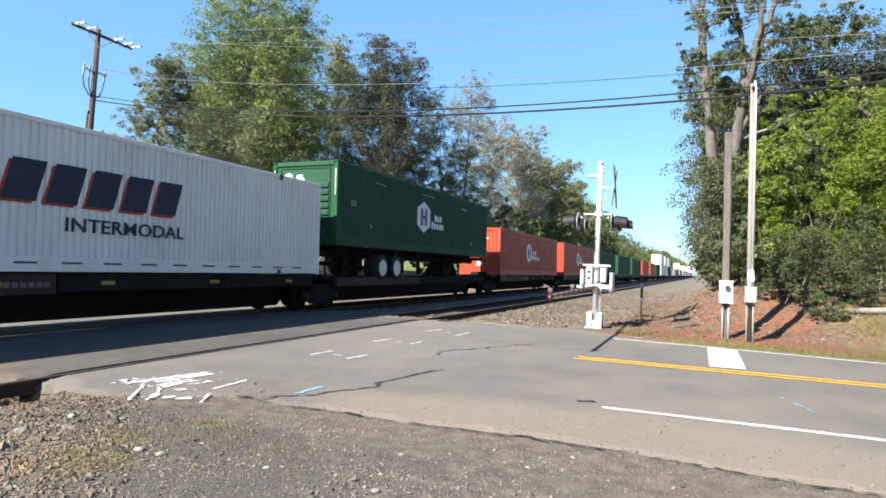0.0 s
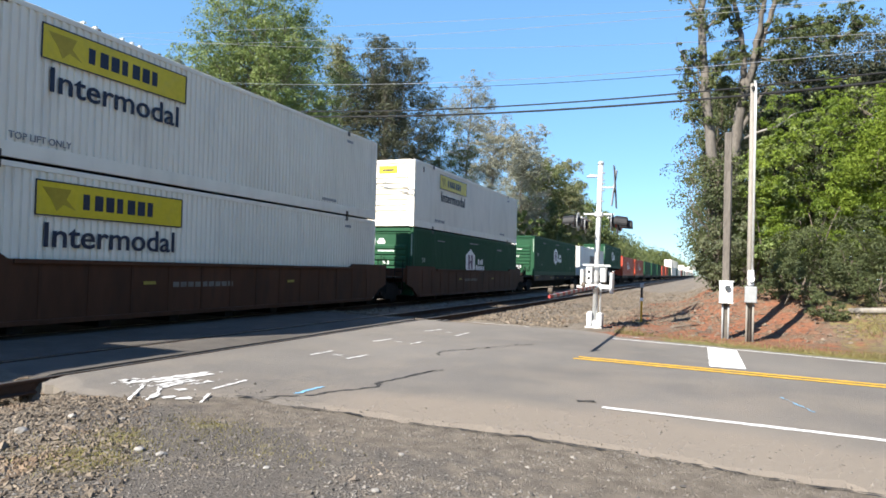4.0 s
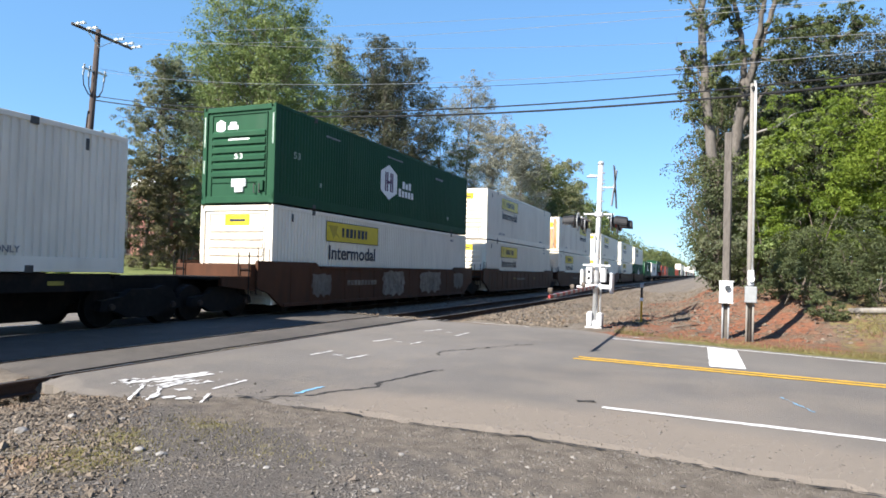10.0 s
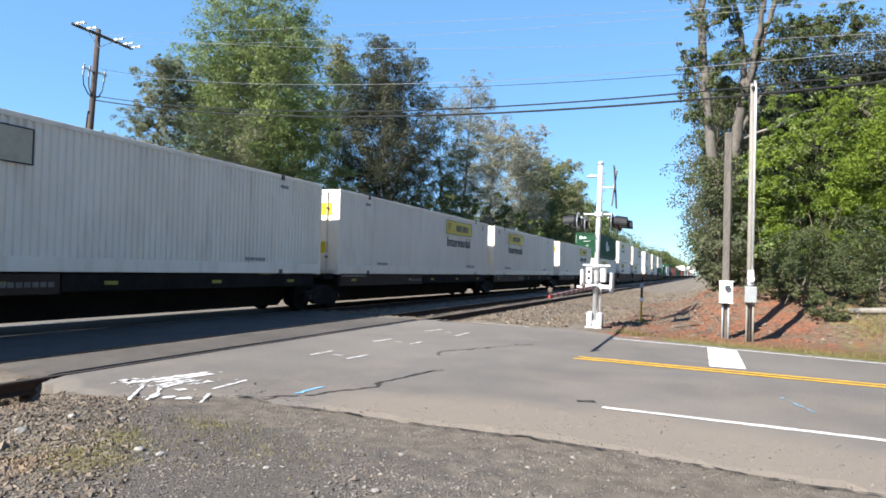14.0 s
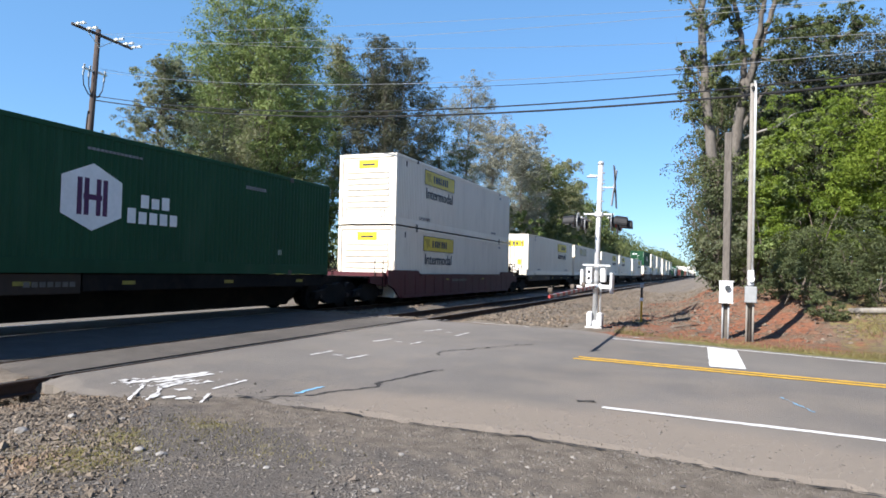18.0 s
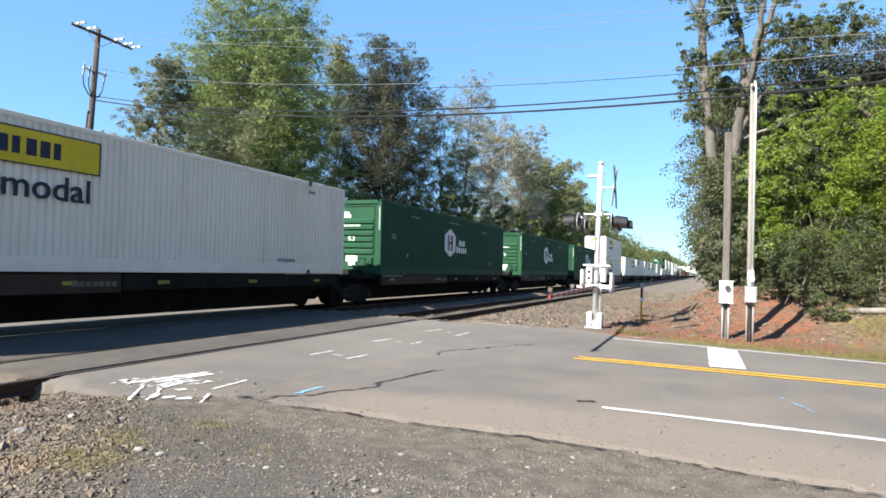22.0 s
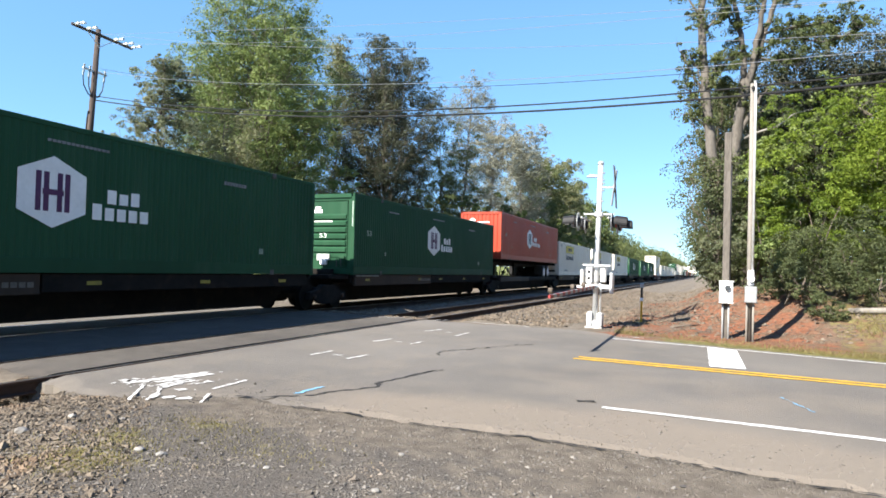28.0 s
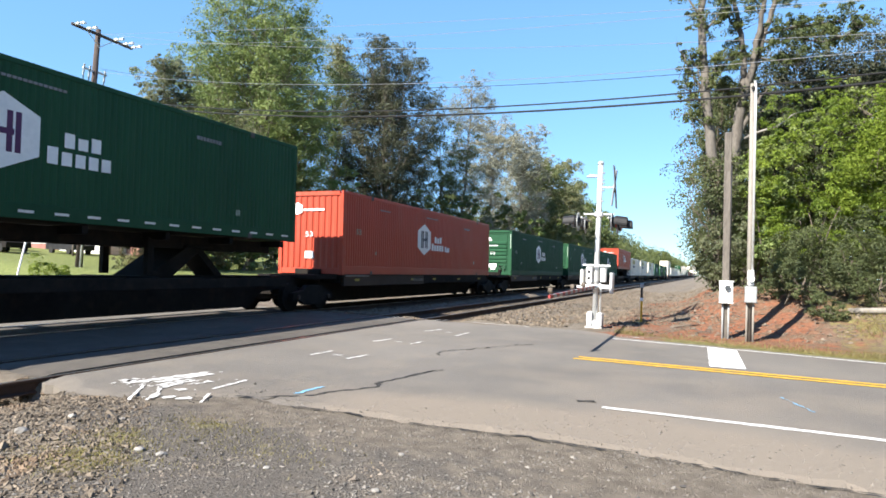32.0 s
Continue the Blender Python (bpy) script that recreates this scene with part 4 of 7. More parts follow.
            part("end_print", Mesh().box(-0.35, 0.4, -0.008, 0.0, 1.86, 1.91), MARK_WHITE, c)
            ob = part("lettering", letters("53", 0.15, MARK_WHITE, 0.3), MARK_WHITE, c)
            ob.matrix_basis = pose(-0.12, -0.008, 1.31)
            for x0, z0, z1 in ((1.20, 1.7, 2.6), (-1.25, 1.7, 2.6), (-1.25, 0.9, 1.3)):
                part("reflector_tape", Mesh().box(x0, x0 + 0.05, -0.007, 0.0, z0, z1), TAPE, c, "dull reflective tape")
        else:
            part("end_emblem", Mesh().prism([(-0.75, 2.15), (-0.55, 2.06), (-0.35, 2.15), (-0.35, 2.4), (-0.55, 2.5), (-0.75, 2.4)], "y", -0.004, 0.016).box(-0.3, 0.55, -0.004, 0.016, 2.2, 2.27), MARK_WHITE, c, "white emblem")
            ob = part("lettering", letters("53", 0.18, MARK_WHITE, 0.3), MARK_WHITE, c)
            ob.matrix_basis = pose(-0.2, 0.004, 1.3)
            part("end_notice", Mesh().box(-0.2, 0.15, -0.004, 0.016, 0.55, 0.8), MARK_WHITE, c)
    if style == "cargo":
        for s in (1, -1):
            f = s * (HALF - 0.008)
            for i in range(5):
                y0 = 6.0 + 0.86 * i
                word = part("name_block", block_word(Mesh(), y0, y0 + 0.86, 1.32, 2.08, 1, f, 0.28 * s), NAVY, c, "slanted navy block shape")
                part("name_shadow", block_word(Mesh(), y0 - 0.07, y0 + 0.79, 1.27, 2.03, 1, f - s * 0.004, 0.28 * s), ORANGE, word, "orange edge of the block")
        side_letters("INTERMODAL", 0.28, 7.3, 0.80, NAVY, 3.1)
        bars(1.0, 0.78, 3, 0.22, 0.16, NAVY)
        bars(2.6, 0.75, 1, 0.26, 0.2, NAVY)
        for i in range(16):
            y0 = 0.6 + 0.95 * i
            part("lower_slot", Mesh().box(HALF - 0.004, HALF + 0.004, y0, y0 + 0.45, 0.17, 0.21), CASTING, c)
        for x0, x1, z0, z1 in ((-0.8, 0.2, 2.52, 2.6), (-0.45, -0.35, 1.9, 2.3), (-0.5, 0.0, 1.3, 1.38)):
            part("end_print", Mesh().box(x0, x1, -0.006, 0.0, z0, z1), NAVY, c)
    return c


GOLD = []


def mat_gold():
    if not GOLD:
        GOLD.append(mat("dark gold emblem", (0.34, 0.25, 0.02), (0.42, 0.31, 0.03), 2, 12, 0.5, 0, 0.0))
    return GOLD[0]


def truck(parent, y):
    """A two axle bogie under a car."""
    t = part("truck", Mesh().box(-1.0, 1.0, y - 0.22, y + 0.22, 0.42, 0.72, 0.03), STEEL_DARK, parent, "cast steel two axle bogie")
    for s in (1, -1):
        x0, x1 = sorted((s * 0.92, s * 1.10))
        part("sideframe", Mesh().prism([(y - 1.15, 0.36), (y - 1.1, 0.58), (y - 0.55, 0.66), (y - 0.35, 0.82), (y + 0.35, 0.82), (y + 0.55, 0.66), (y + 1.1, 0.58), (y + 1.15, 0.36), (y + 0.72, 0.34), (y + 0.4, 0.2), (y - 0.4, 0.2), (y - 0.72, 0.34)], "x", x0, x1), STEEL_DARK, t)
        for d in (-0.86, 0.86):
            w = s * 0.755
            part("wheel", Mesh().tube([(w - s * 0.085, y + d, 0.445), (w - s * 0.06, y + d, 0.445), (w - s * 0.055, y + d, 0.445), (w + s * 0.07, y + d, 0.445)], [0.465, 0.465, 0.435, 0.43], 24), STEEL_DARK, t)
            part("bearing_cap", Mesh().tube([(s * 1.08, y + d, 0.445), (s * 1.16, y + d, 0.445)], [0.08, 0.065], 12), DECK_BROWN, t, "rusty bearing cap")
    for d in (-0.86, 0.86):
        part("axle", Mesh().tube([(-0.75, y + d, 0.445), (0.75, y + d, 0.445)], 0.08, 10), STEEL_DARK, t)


def spine_unit(label, lead, trail, own_front, own_rear, low=False, m=None):
    """One platform of a spine car: a deep centre sill with outriggers. lead and trail: how far it reaches past the container."""
    u = thing("spine_car", label, "rail car", "cars of the train", "", m)
    top = 1.06 if low else 1.16
    a, b = -trail, LEN + lead
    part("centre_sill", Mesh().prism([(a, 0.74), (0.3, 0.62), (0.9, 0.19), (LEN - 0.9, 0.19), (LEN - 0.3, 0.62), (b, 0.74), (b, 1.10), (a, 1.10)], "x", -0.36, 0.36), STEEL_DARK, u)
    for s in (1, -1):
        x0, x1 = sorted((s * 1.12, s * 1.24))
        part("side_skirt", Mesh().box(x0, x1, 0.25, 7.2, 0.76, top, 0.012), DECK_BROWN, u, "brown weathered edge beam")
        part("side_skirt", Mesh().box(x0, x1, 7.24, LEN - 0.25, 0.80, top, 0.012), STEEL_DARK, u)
        if low:
            continue
        part("deck_edge", Mesh().box(*sorted((s * 0.9, s * 1.28)), 0.3, 2.0, 1.085, 1.145, 0.01), BARK_PALE, u, "pale deck bearing strip")
        for y in (1.0, 5.8, 8.2, 11.4, 14.6):
            part("reflector", Mesh().box(*sorted((s * 1.241, s * 1.248)), y, y + 0.34, 0.93, 1.01), REFLECTOR, u, "yellow reflector plate")
        part("small_print", block_word(Mesh(), 6.0, 7.1, 0.90, 1.0, 7, s * 1.245), DULL_PRINT, u, "unreadable small print")
        for y in (0.05, LEN - 0.2):
            part("pedestal", Mesh().box(*sorted((s * 0.95, s * 1.27)), y, y + 0.15, 1.06, 1.148, 0.01), STEEL_DARK, u)
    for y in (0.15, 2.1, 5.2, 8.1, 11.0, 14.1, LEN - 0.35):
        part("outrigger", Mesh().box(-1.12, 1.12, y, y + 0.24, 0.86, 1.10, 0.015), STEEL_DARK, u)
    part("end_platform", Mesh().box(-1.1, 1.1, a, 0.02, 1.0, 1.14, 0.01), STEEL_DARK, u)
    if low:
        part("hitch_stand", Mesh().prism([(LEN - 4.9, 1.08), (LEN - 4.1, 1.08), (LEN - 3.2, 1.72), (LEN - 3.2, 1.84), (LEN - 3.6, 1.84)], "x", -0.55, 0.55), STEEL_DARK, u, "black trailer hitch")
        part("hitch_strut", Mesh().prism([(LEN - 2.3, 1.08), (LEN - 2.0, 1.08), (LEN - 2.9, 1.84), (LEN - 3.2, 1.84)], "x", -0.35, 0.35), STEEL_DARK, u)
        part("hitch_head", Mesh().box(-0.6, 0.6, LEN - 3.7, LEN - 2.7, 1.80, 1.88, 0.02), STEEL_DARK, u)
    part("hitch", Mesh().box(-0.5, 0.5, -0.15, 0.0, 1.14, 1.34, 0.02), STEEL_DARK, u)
    for y, own in ((-0.75 if own_rear else -trail, own_rear or trail > 0), (LEN + 0.75, own_front)):
        if own:
            truck(u, y)
    if own_rear:
        part("coupler", Mesh().box(-0.14, 0.14, -trail - 0.02, -1.0, 0.72, 0.98, 0.03), STEEL_DARK, u)
        ring = [(0.95 + 0.0, -1.35 + 0.30 * math.cos(k * math.pi / 10), 1.42 + 0.30 * math.sin(k * math.pi / 10)) for k in range(21)]
        wheel = part("brake_wheel", Mesh().tube(ring, 0.018, 6, False), STEEL_DARK, u, "black hand brake wheel")
        part("brake_stand", Mesh().box(0.85, 1.0, -1.42, -1.28, 1.1, 1.5, 0.01), STEEL_DARK, u)
        part("spoke", Mesh().tube([(0.95, -1.65, 1.42), (0.95, -1.05, 1.42)], 0.012, 6).tube([(0.95, -1.35, 1.12), (0.95, -1.35, 1.72)], 0.012, 6), STEEL_DARK, wheel)
    return u


def well_unit(paint, label, lead, trail, own_front, own_rear, marked=False, m=None):
    """One well of a double stack car: deep ribbed sides, raised ends and a low floor."""
    u = thing("well_car", label, "rail car", "cars of the train", "", m)
    top, end_top = (1.19, 1.34) if paint is WELL_MAROON else (1.41, 1.53)
    for s in (1, -1):
        x0, x1 = sorted((s * 1.315, s * 1.40))
        prof = [(-0.75, 0.78), (-0.2, 0.62), (0.35, 0.24), (LEN - 0.35, 0.24), (LEN + 0.2, 0.62), (LEN + 0.75, 0.78), (LEN + 0.75, end_top), (LEN - 1.75, end_top), (LEN - 1.95, top), (2.35, top), (2.15, end_top), (-0.75, end_top)]
        side = part("side_sill", Mesh().prism(prof, "x", x0, x1), paint, u, "deep painted side sill")
        rib = Mesh().box(*sorted((s * 1.395, s * 1.412)), 0, 0.06, 0.30, top - 0.05).data("stiffener", paint)
        for y in np.arange(0.8, LEN - 0.5, 1.05):
            part("stiffener", rib, paint, side).location = (0, y, 0)
        part("top_chord", Mesh().box(*sorted((s * 1.30, s * 1.455)), 2.4, LEN - 2.0, top - 0.07, top + 0.015, 0.01), paint, side)
        part("bottom_chord", Mesh().box(*sorted((s * 1.30, s * 1.445)), 0.45, LEN - 0.45, 0.22, 0.32, 0.01), paint, side)
        if not marked:
            part("small_print", block_word(Mesh(), 6.2, 8.3, 0.86, 0.98, 9, s * 1.402), DULL_PRINT, u, "unreadable car lettering")
        if marked:
            for y0, y1, z0, z1, seed, tint in ((6.7, 8.75, 0.38, 1.33, 1, FADED_SPRAY), (10.2, 12.7, 0.42, 1.32, 2, FADED_SPRAY), (14.3, 15.7, 0.55, 1.28, 3, DULL_PRINT), (1.9, 3.1, 0.5, 1.2, 4, DULL_PRINT)):
                ring = []
                for k in range(56):
                    q = k * math.pi / 28
                    c, d = math.cos(q), math.sin(q)
                    square = 1 / max(abs(c), abs(d)) ** 0.75
                    r = square * (1 + 0.05 * math.sin(7 * q + seed) + 0.04 * math.sin(13 * q + 2.3 * seed))
                    drip = 0.10 * max(0.0, math.sin(11 * q + seed)) if d < -0.5 else 0.0
                    ring.append(((y0 + y1) / 2 + (y1 - y0) / 2 * r * c * 0.94, max(0.33, min(1.335, (z0 + z1) / 2 + (z1 - z0) / 2 * r * d * 0.94 - drip))))
                art = part("painted_patch", Mesh().prism(ring, "x", s * 1.414, s * 1.418), tint, u, "faded grey sprayed patch")
                strokes = Mesh()
                for k in range(4):
                    yc = y0 + (y1 - y0) * (0.2 + 0.2 * k)
                    zc = (z0 + z1) / 2 + 0.06 * math.sin(3.1 * k + seed)
                    bow = [(s * 1.4185, yc + 0.13 * math.cos(a) * (1 + 0.4 * math.sin(seed + k)), zc + 0.24 * math.sin(a)) for a in (-2.4 + 0.4 * n for n in range(9 + (k + seed) % 4))]
                    strokes.tube(bow, 0.009, 4, False)
                part("painted_outline", strokes, DULL_PRINT, art, "dull outlines in the sprayed patch")
            block_row = block_word(Mesh(), 4.1, 6.3, 0.80, 0.97, 9, s * 1.414)
            part("car_lettering", block_row, FADED_SPRAY, u, "pale blocks of the car's lettering")
        else:
            for y in (5.3, 10.6):
                part("reflector", Mesh().box(*sorted((s * 1.441, s * 1.447)), y, y + 0.34, 0.93, 1.0), REFLECTOR, u, "yellow reflector plate")
        for y in (-0.7, -0.45, -0.2, LEN + 0.4, LEN + 0.65):
            part("handrail", Mesh().tube([(s * 1.36, y, end_top - 0.05), (s * 1.36, y, end_top + 0.36)], 0.016, 6), STEEL_DARK, u)
    for y in np.arange(0.5, LEN, 1.9):
        part("cross_member", Mesh().box(-1.32, 1.32, y, y + 0.3, 0.08, 0.245, 0.01), STEEL_DARK, u)
    for y0, y1, ye in ((-trail + 0.1, -0.9, -1.0), (LEN + 0.9, LEN + lead - 0.1, LEN + 0.95)):
        part("end_platform", Mesh().box(-1.25, 1.25, y0, y1, 1.02, 1.09, 0.01), STEEL_DARK, u, "dark steel walkway grating")
        for s in (1, -1):
            step = part("end_ladder", Mesh().tube([(s * 1.3, ye, 0.45), (s * 1.3, ye, 1.75), (s * 0.95, ye, 1.75), (s * 0.95, ye, 0.45)], 0.02, 6, False), STEEL_DARK, u, "bent ladder rail")
            for z in (0.6, 0.95, 1.3):
                part("rung", Mesh().tube([(s * 0.95, ye, z), (s * 1.3, ye, z)], 0.016, 6, False), STEEL_DARK, step)
    if own_front and lead > 2.2:
        e = LEN + lead
        tower = part("brake_stand", Mesh().box(0.35, 1.0, e - 1.25, e - 0.85, 1.09, 1.72, 0.03).box(0.42, 0.92, e - 1.3, e - 1.25, 1.2, 1.62, 0.01), paint, u, "rusty brown hand brake stand")
        rim = [(1.06, e - 1.05 + 0.28 * math.cos(k * math.pi / 10), 1.62 + 0.28 * math.sin(k * math.pi / 10)) for k in range(21)]
        part("brake_wheel", Mesh().tube(rim, 0.018, 6, False).tube([(1.06, e - 1.33, 1.62), (1.06, e - 0.77, 1.62)], 0.012, 6).tube([(1.0, e - 1.05, 1.62), (1.08, e - 1.05, 1.62)], 0.04, 8), STEEL_DARK, tower, "black hand brake wheel")
        for sx in (1, -1):
            part("platform_rail", Mesh().tube([(sx * 1.22, e - 2.1, 1.08), (sx * 1.22, e - 2.1, 1.85), (sx * 1.22, e - 0.55, 1.85), (sx * 1.22, e - 0.55, 1.08)], 0.02, 6, False).tube([(sx * 1.22, e - 2.1, 1.5), (sx * 1.22, e - 0.55, 1.5)], 0.016, 6, False), STEEL_DARK, u)
            step = part("side_step", Mesh().box(*sorted((sx * 1.08, sx * 1.26)), e - 0.95, e - 0.5, 0.42, 0.46), STEEL_DARK, u)
            part("step_hanger", Mesh().tube([(sx * 1.24, e - 0.95, 0.44), (sx * 1.24, e - 0.95, 1.06)], 0.018, 6).tube([(sx * 1.24, e - 0.5, 0.44), (sx * 1.24, e - 0.5, 1.06)], 0.018, 6), STEEL_DARK, step)
            part("stencil_plate", Mesh().box(*sorted((sx * 1.252, sx * 1.258)), e - 1.9, e - 1.55, 1.03, 1.085), MARK_GREY, u, "pale stencilled plate")
    part("brake_reservoir", Mesh().tube([(0.55, -1.75, 0.8), (0.55, -1.7, 0.8), (0.55, -1.1, 0.8), (0.55, -1.05, 0.8)], [0.1, 0.17, 0.17, 0.1], 14), STEEL_DARK, u)
    for y0, y1, there in ((-trail + 0.5, -0.7, own_rear), (LEN + 0.7, LEN + lead - 0.5, own_front)):
        for sx in (1, -1):
            if there:
                part("end_sill", Mesh().prism([(y0, 0.86), (y1, 0.70), (y1, 1.10), (y0, 1.10)], "x", sx * 1.18, sx * 1.29), paint, u)
        if there:
            part("cross_sill", Mesh().box(-1.2, 1.2, (y0 + y1) / 2 - 0.2, (y0 + y1) / 2 + 0.2, 0.80, 1.02, 0.02), STEEL_DARK, u)
    for y0, y1 in ((-0.95, -0.12), (LEN + 0.12, LEN + 0.95)):
        part("bulkhead", Mesh().box(-1.31, 1.31, y0, y1, 0.86, end_top - 0.1, 0.02), paint, u)
    part("draft_sill", Mesh().box(-0.3, 0.3, -trail, -0.9, 0.72, 1.02, 0.02), STEEL_DARK, u)
    part("draft_sill", Mesh().box(-0.3, 0.3, LEN + 0.9, LEN + lead, 0.72, 1.02, 0.02), STEEL_DARK, u)
    for y, own in ((-1.75 if own_rear else -trail, True), (LEN + 1.75, own_front)):
        if own:
            truck(u, y)
    return u


def chassis(wheels_first, m=None):
    """A two axle road trailer chassis carried on a spine car."""
    c = thing("trailer_chassis", "black road trailer chassis with white wheels under a container", "trailer", "trailer chassis", "", m)
    for s in (0.45, -0.45):
        part("beam", Mesh().box(s - 0.06, s + 0.06, 0.2, LEN - 0.2, 1.78, 2.10, 0.01), STEEL_DARK, c)
    for y in np.arange(0.3, LEN, 2.2):
        part("cross_beam", Mesh().box(-1.2, 1.2, y, y + 0.14, 1.95, 2.12, 0.01), STEEL_DARK, c)
    flip = (lambda y: y) if wheels_first else (lambda y: LEN - y)
    for d in (3.5, 4.75):
        y = flip(d)
        part("axle", Mesh().tube([(-1.0, y, 1.42), (1.0, y, 1.42)], 0.07, 10), STEEL_DARK, c)
        for s in (1, -1):
            for x in (1.16, 0.84):
                w = part("wheel", Mesh().tube([(s * (x - 0.13), y, 1.42), (s * (x - 0.12), y, 1.42), (s * (x + 0.10), y, 1.42), (s * (x + 0.13), y, 1.42)], [0.38, 0.50, 0.50, 0.40], 28), RUBBER, c, "black tyre")
            part("rim", Mesh().tube([(s * 1.20, y, 1.42), (s * 1.295, y, 1.42), (s * 1.296, y, 1.42), (s * 1.25, y, 1.42), (s * 1.24, y, 1.42), (s * 1.31, y, 1.42)], [0.30, 0.31, 0.25, 0.16, 0.10, 0.08], 24), RIM, w, "white steel rim")
    for s in (1, -1):
        part("mud_flap", Mesh().box(*sorted((s * 0.68, s * 1.25)), flip(5.45) - 0.015, flip(5.45) + 0.015, 1.25, 1.85), RUBBER, c)
    for s in (0.7, -0.7):
        part("landing_leg", Mesh().box(s - 0.07, s + 0.07, flip(11.3) - 0.09, flip(11.3) + 0.09, 1.14, 2.0, 0.01), STEEL_DARK, c)
    part("underride_bar", Mesh().box(-1.15, 1.15, flip(0.25) - 0.06, flip(0.25) + 0.06, 1.45, 1.6, 0.01), STEEL_DARK, c)
    part("chain_box", Mesh().box(-1.2, 1.2, flip(0.5) - 0.2, flip(0.5) + 0.2, 2.0, 2.13, 0.01), STEEL_DARK, c)
    return c


def far_unit():
    """A car far along the train: sill, deck and bogies."""
    u = thing("flat_car", "dark rail car far along the train", "rail car", "cars of the train")
    part("centre_sill", Mesh().box(-0.36, 0.36, -1.5, LEN + 1.5, 0.30, 1.1), STEEL_DARK, u)
    part("deck", Mesh().box(-1.24, 1.24, 0.1, LEN - 0.1, 0.84, 1.25, 0.02), DECK_BROWN, u)
    for y in (-0.9, LEN + 0.9):
        part("bogie", Mesh().box(-1.1, 1.1, y - 1.1, y + 1.1, 0.2, 0.8, 0.1), STEEL_DARK, u)
    return u


def far_container(paint, label):
    c = thing("shipping_container", label, "container", "containers on the train")
    for s in (1, -1):
        part("side_panel", ribbed_side(s, paint in (GREEN, ORANGE)), paint, c)
        part("bottom_rail", Mesh().box(*sorted((s * 1.22, s * HALF)), 0.0, LEN, 0.02, 0.305), paint, c)
        part("top_rail", Mesh().box(*sorted((s * 1.23, s * HALF)), 0.0, LEN, 2.775, TALL), paint, c)
    part("end_panel", Mesh().box(-HALF, HALF, 0.0, 0.16, 0.02, TALL), paint, c)
    part("end_panel", Mesh().box(-HALF, HALF, LEN - 0.16, LEN, 0.02, TALL), paint, c)
    part("roof", Mesh().box(-1.25, 1.25, 0.05, LEN - 0.05, TALL - 0.07, TALL - 0.02), paint, c)
    return c


def dashed(c):
    """Short reflective dashes along the lower edge of a container."""
    for s in (1, -1):
        for i in range(22):
            y = 0.5 + 0.72 * i
            part("reflective_dash", Mesh().box(*sorted((s * HALF, s * (HALF + 0.006))), y, y + 0.30, 0.13, 0.18), CARGO_WHITE, c, "white reflective dash")
    return c


STYLE = {
    "w": container("white", WHITE, "white corrugated container with a yellow name plate"),
    "o": container("weathered", WHITE_OLD, "weathered white container, rust streaked, with a yellow plate"),
    "p": container("weathered", WHITE_OLD, "weathered white container with a plain yellow plate", False),
    "g": container("green", GREEN, "dark green corrugated container with a white hexagon emblem"),
    "r": container("orange", ORANGE, "orange red corrugated container with a white hexagon emblem"),
    "s": container("cargo", CARGO_WHITE, "pale grey container with navy slanted block lettering"),
    "h": dashed(container("green", GREEN, "dark green container on a trailer with a dashed reflective edge")),
    "W": far_container(WHITE, "white container far along the train"),
    "G": far_container(GREEN, "dark green container far along the train"),
    "R": far_container(ORANGE, "orange red container far along the train"),
}
USED = set()
MOVING = []


def take(proto, key):
    """The prototype itself at its first use, a copy afterwards."""
    if key not in USED:
        USED.add(key)
        return proto
    return copy_thing(proto, Matrix())


UNITS = {}


def unit(kind, lead, trail, own_front, own_rear):
    key = (kind, round(lead, 1), round(trail, 1), own_front, own_rear)
    if key not in UNITS:
        if kind in ("spine", "low"):
            name = "black spine car carrying a road trailer" if kind == "low" else "black and brown spine car carrying a container"
            UNITS[key] = spine_unit(name, lead, trail, own_front, own_rear, kind == "low")
        else:
            paint = WELL_MAROON if kind == "maroon" else WELL_BROWN
            name = {"maroon": "maroon well car with a double stacked load", "brown": "rusty brown well car with a double stacked load", "marked": "brown well car with faded sprayed shapes on its side"}[kind]
            UNITS[key] = well_unit(paint, name, lead, trail, own_front, own_rear, kind == "marked")
    return take(UNITS[key], key)


# rear of each load at the start, car kind, loads from below (capital: far ahead, ~: doors to the rear)
NEAR = [
    (57.22, "spine", "r"), (38.09, "spine", "r"), (19.11, "low", "t1 g"), (1.80, "spine", "s"), (-16.72, "spine", "g"),
    (-37.94, "brown", "g w"), (-57.70, "brown", "w w"), (-77.70, "brown", "w w"), (-101.65, "brown", "w ~o"), (-121.35, "brown", "w w"),
    (-141.10, "marked", "w g"), (-162.52, "spine", "~w"), (-181.12, "spine", "w"), (-198.69, "spine", "~w"), (-216.12, "spine", "p"),
    (-233.66, "spine", "~w"), (-254.88, "maroon", "w w"), (-276.15, "spine", "g"), (-295.10, "spine", "g"), (-315.82, "spine", "g"),
    (-334.88, "spine", "w"), (-353.53, "spine", "w"), (-371.04, "spine", "w"), (-388.14, "low", "t2 r"), (-406.02, "spine", "g"),
    (-424.88, "spine", "g"), (-443.62, "spine", "g"), (-464.65, "spine", "r"), (-483.75, "low", "t1 h"),
]
AHEAD = ["G", "G", "G", "R", "R", "G", "W W", "W W", "G W", "W", "W", "R", "G", "W W", "G", "W", "W", "R", "W W", "W", "G", "W", "W W", "W", "G", "W", "R", "W W", "W", "W", "G", "W"]
TRAIN = [(76.35 + 19.4 * i, "spine" if " " not in a else "brown", a) for i, a in reversed(list(enumerate(AHEAD)))] + NEAR


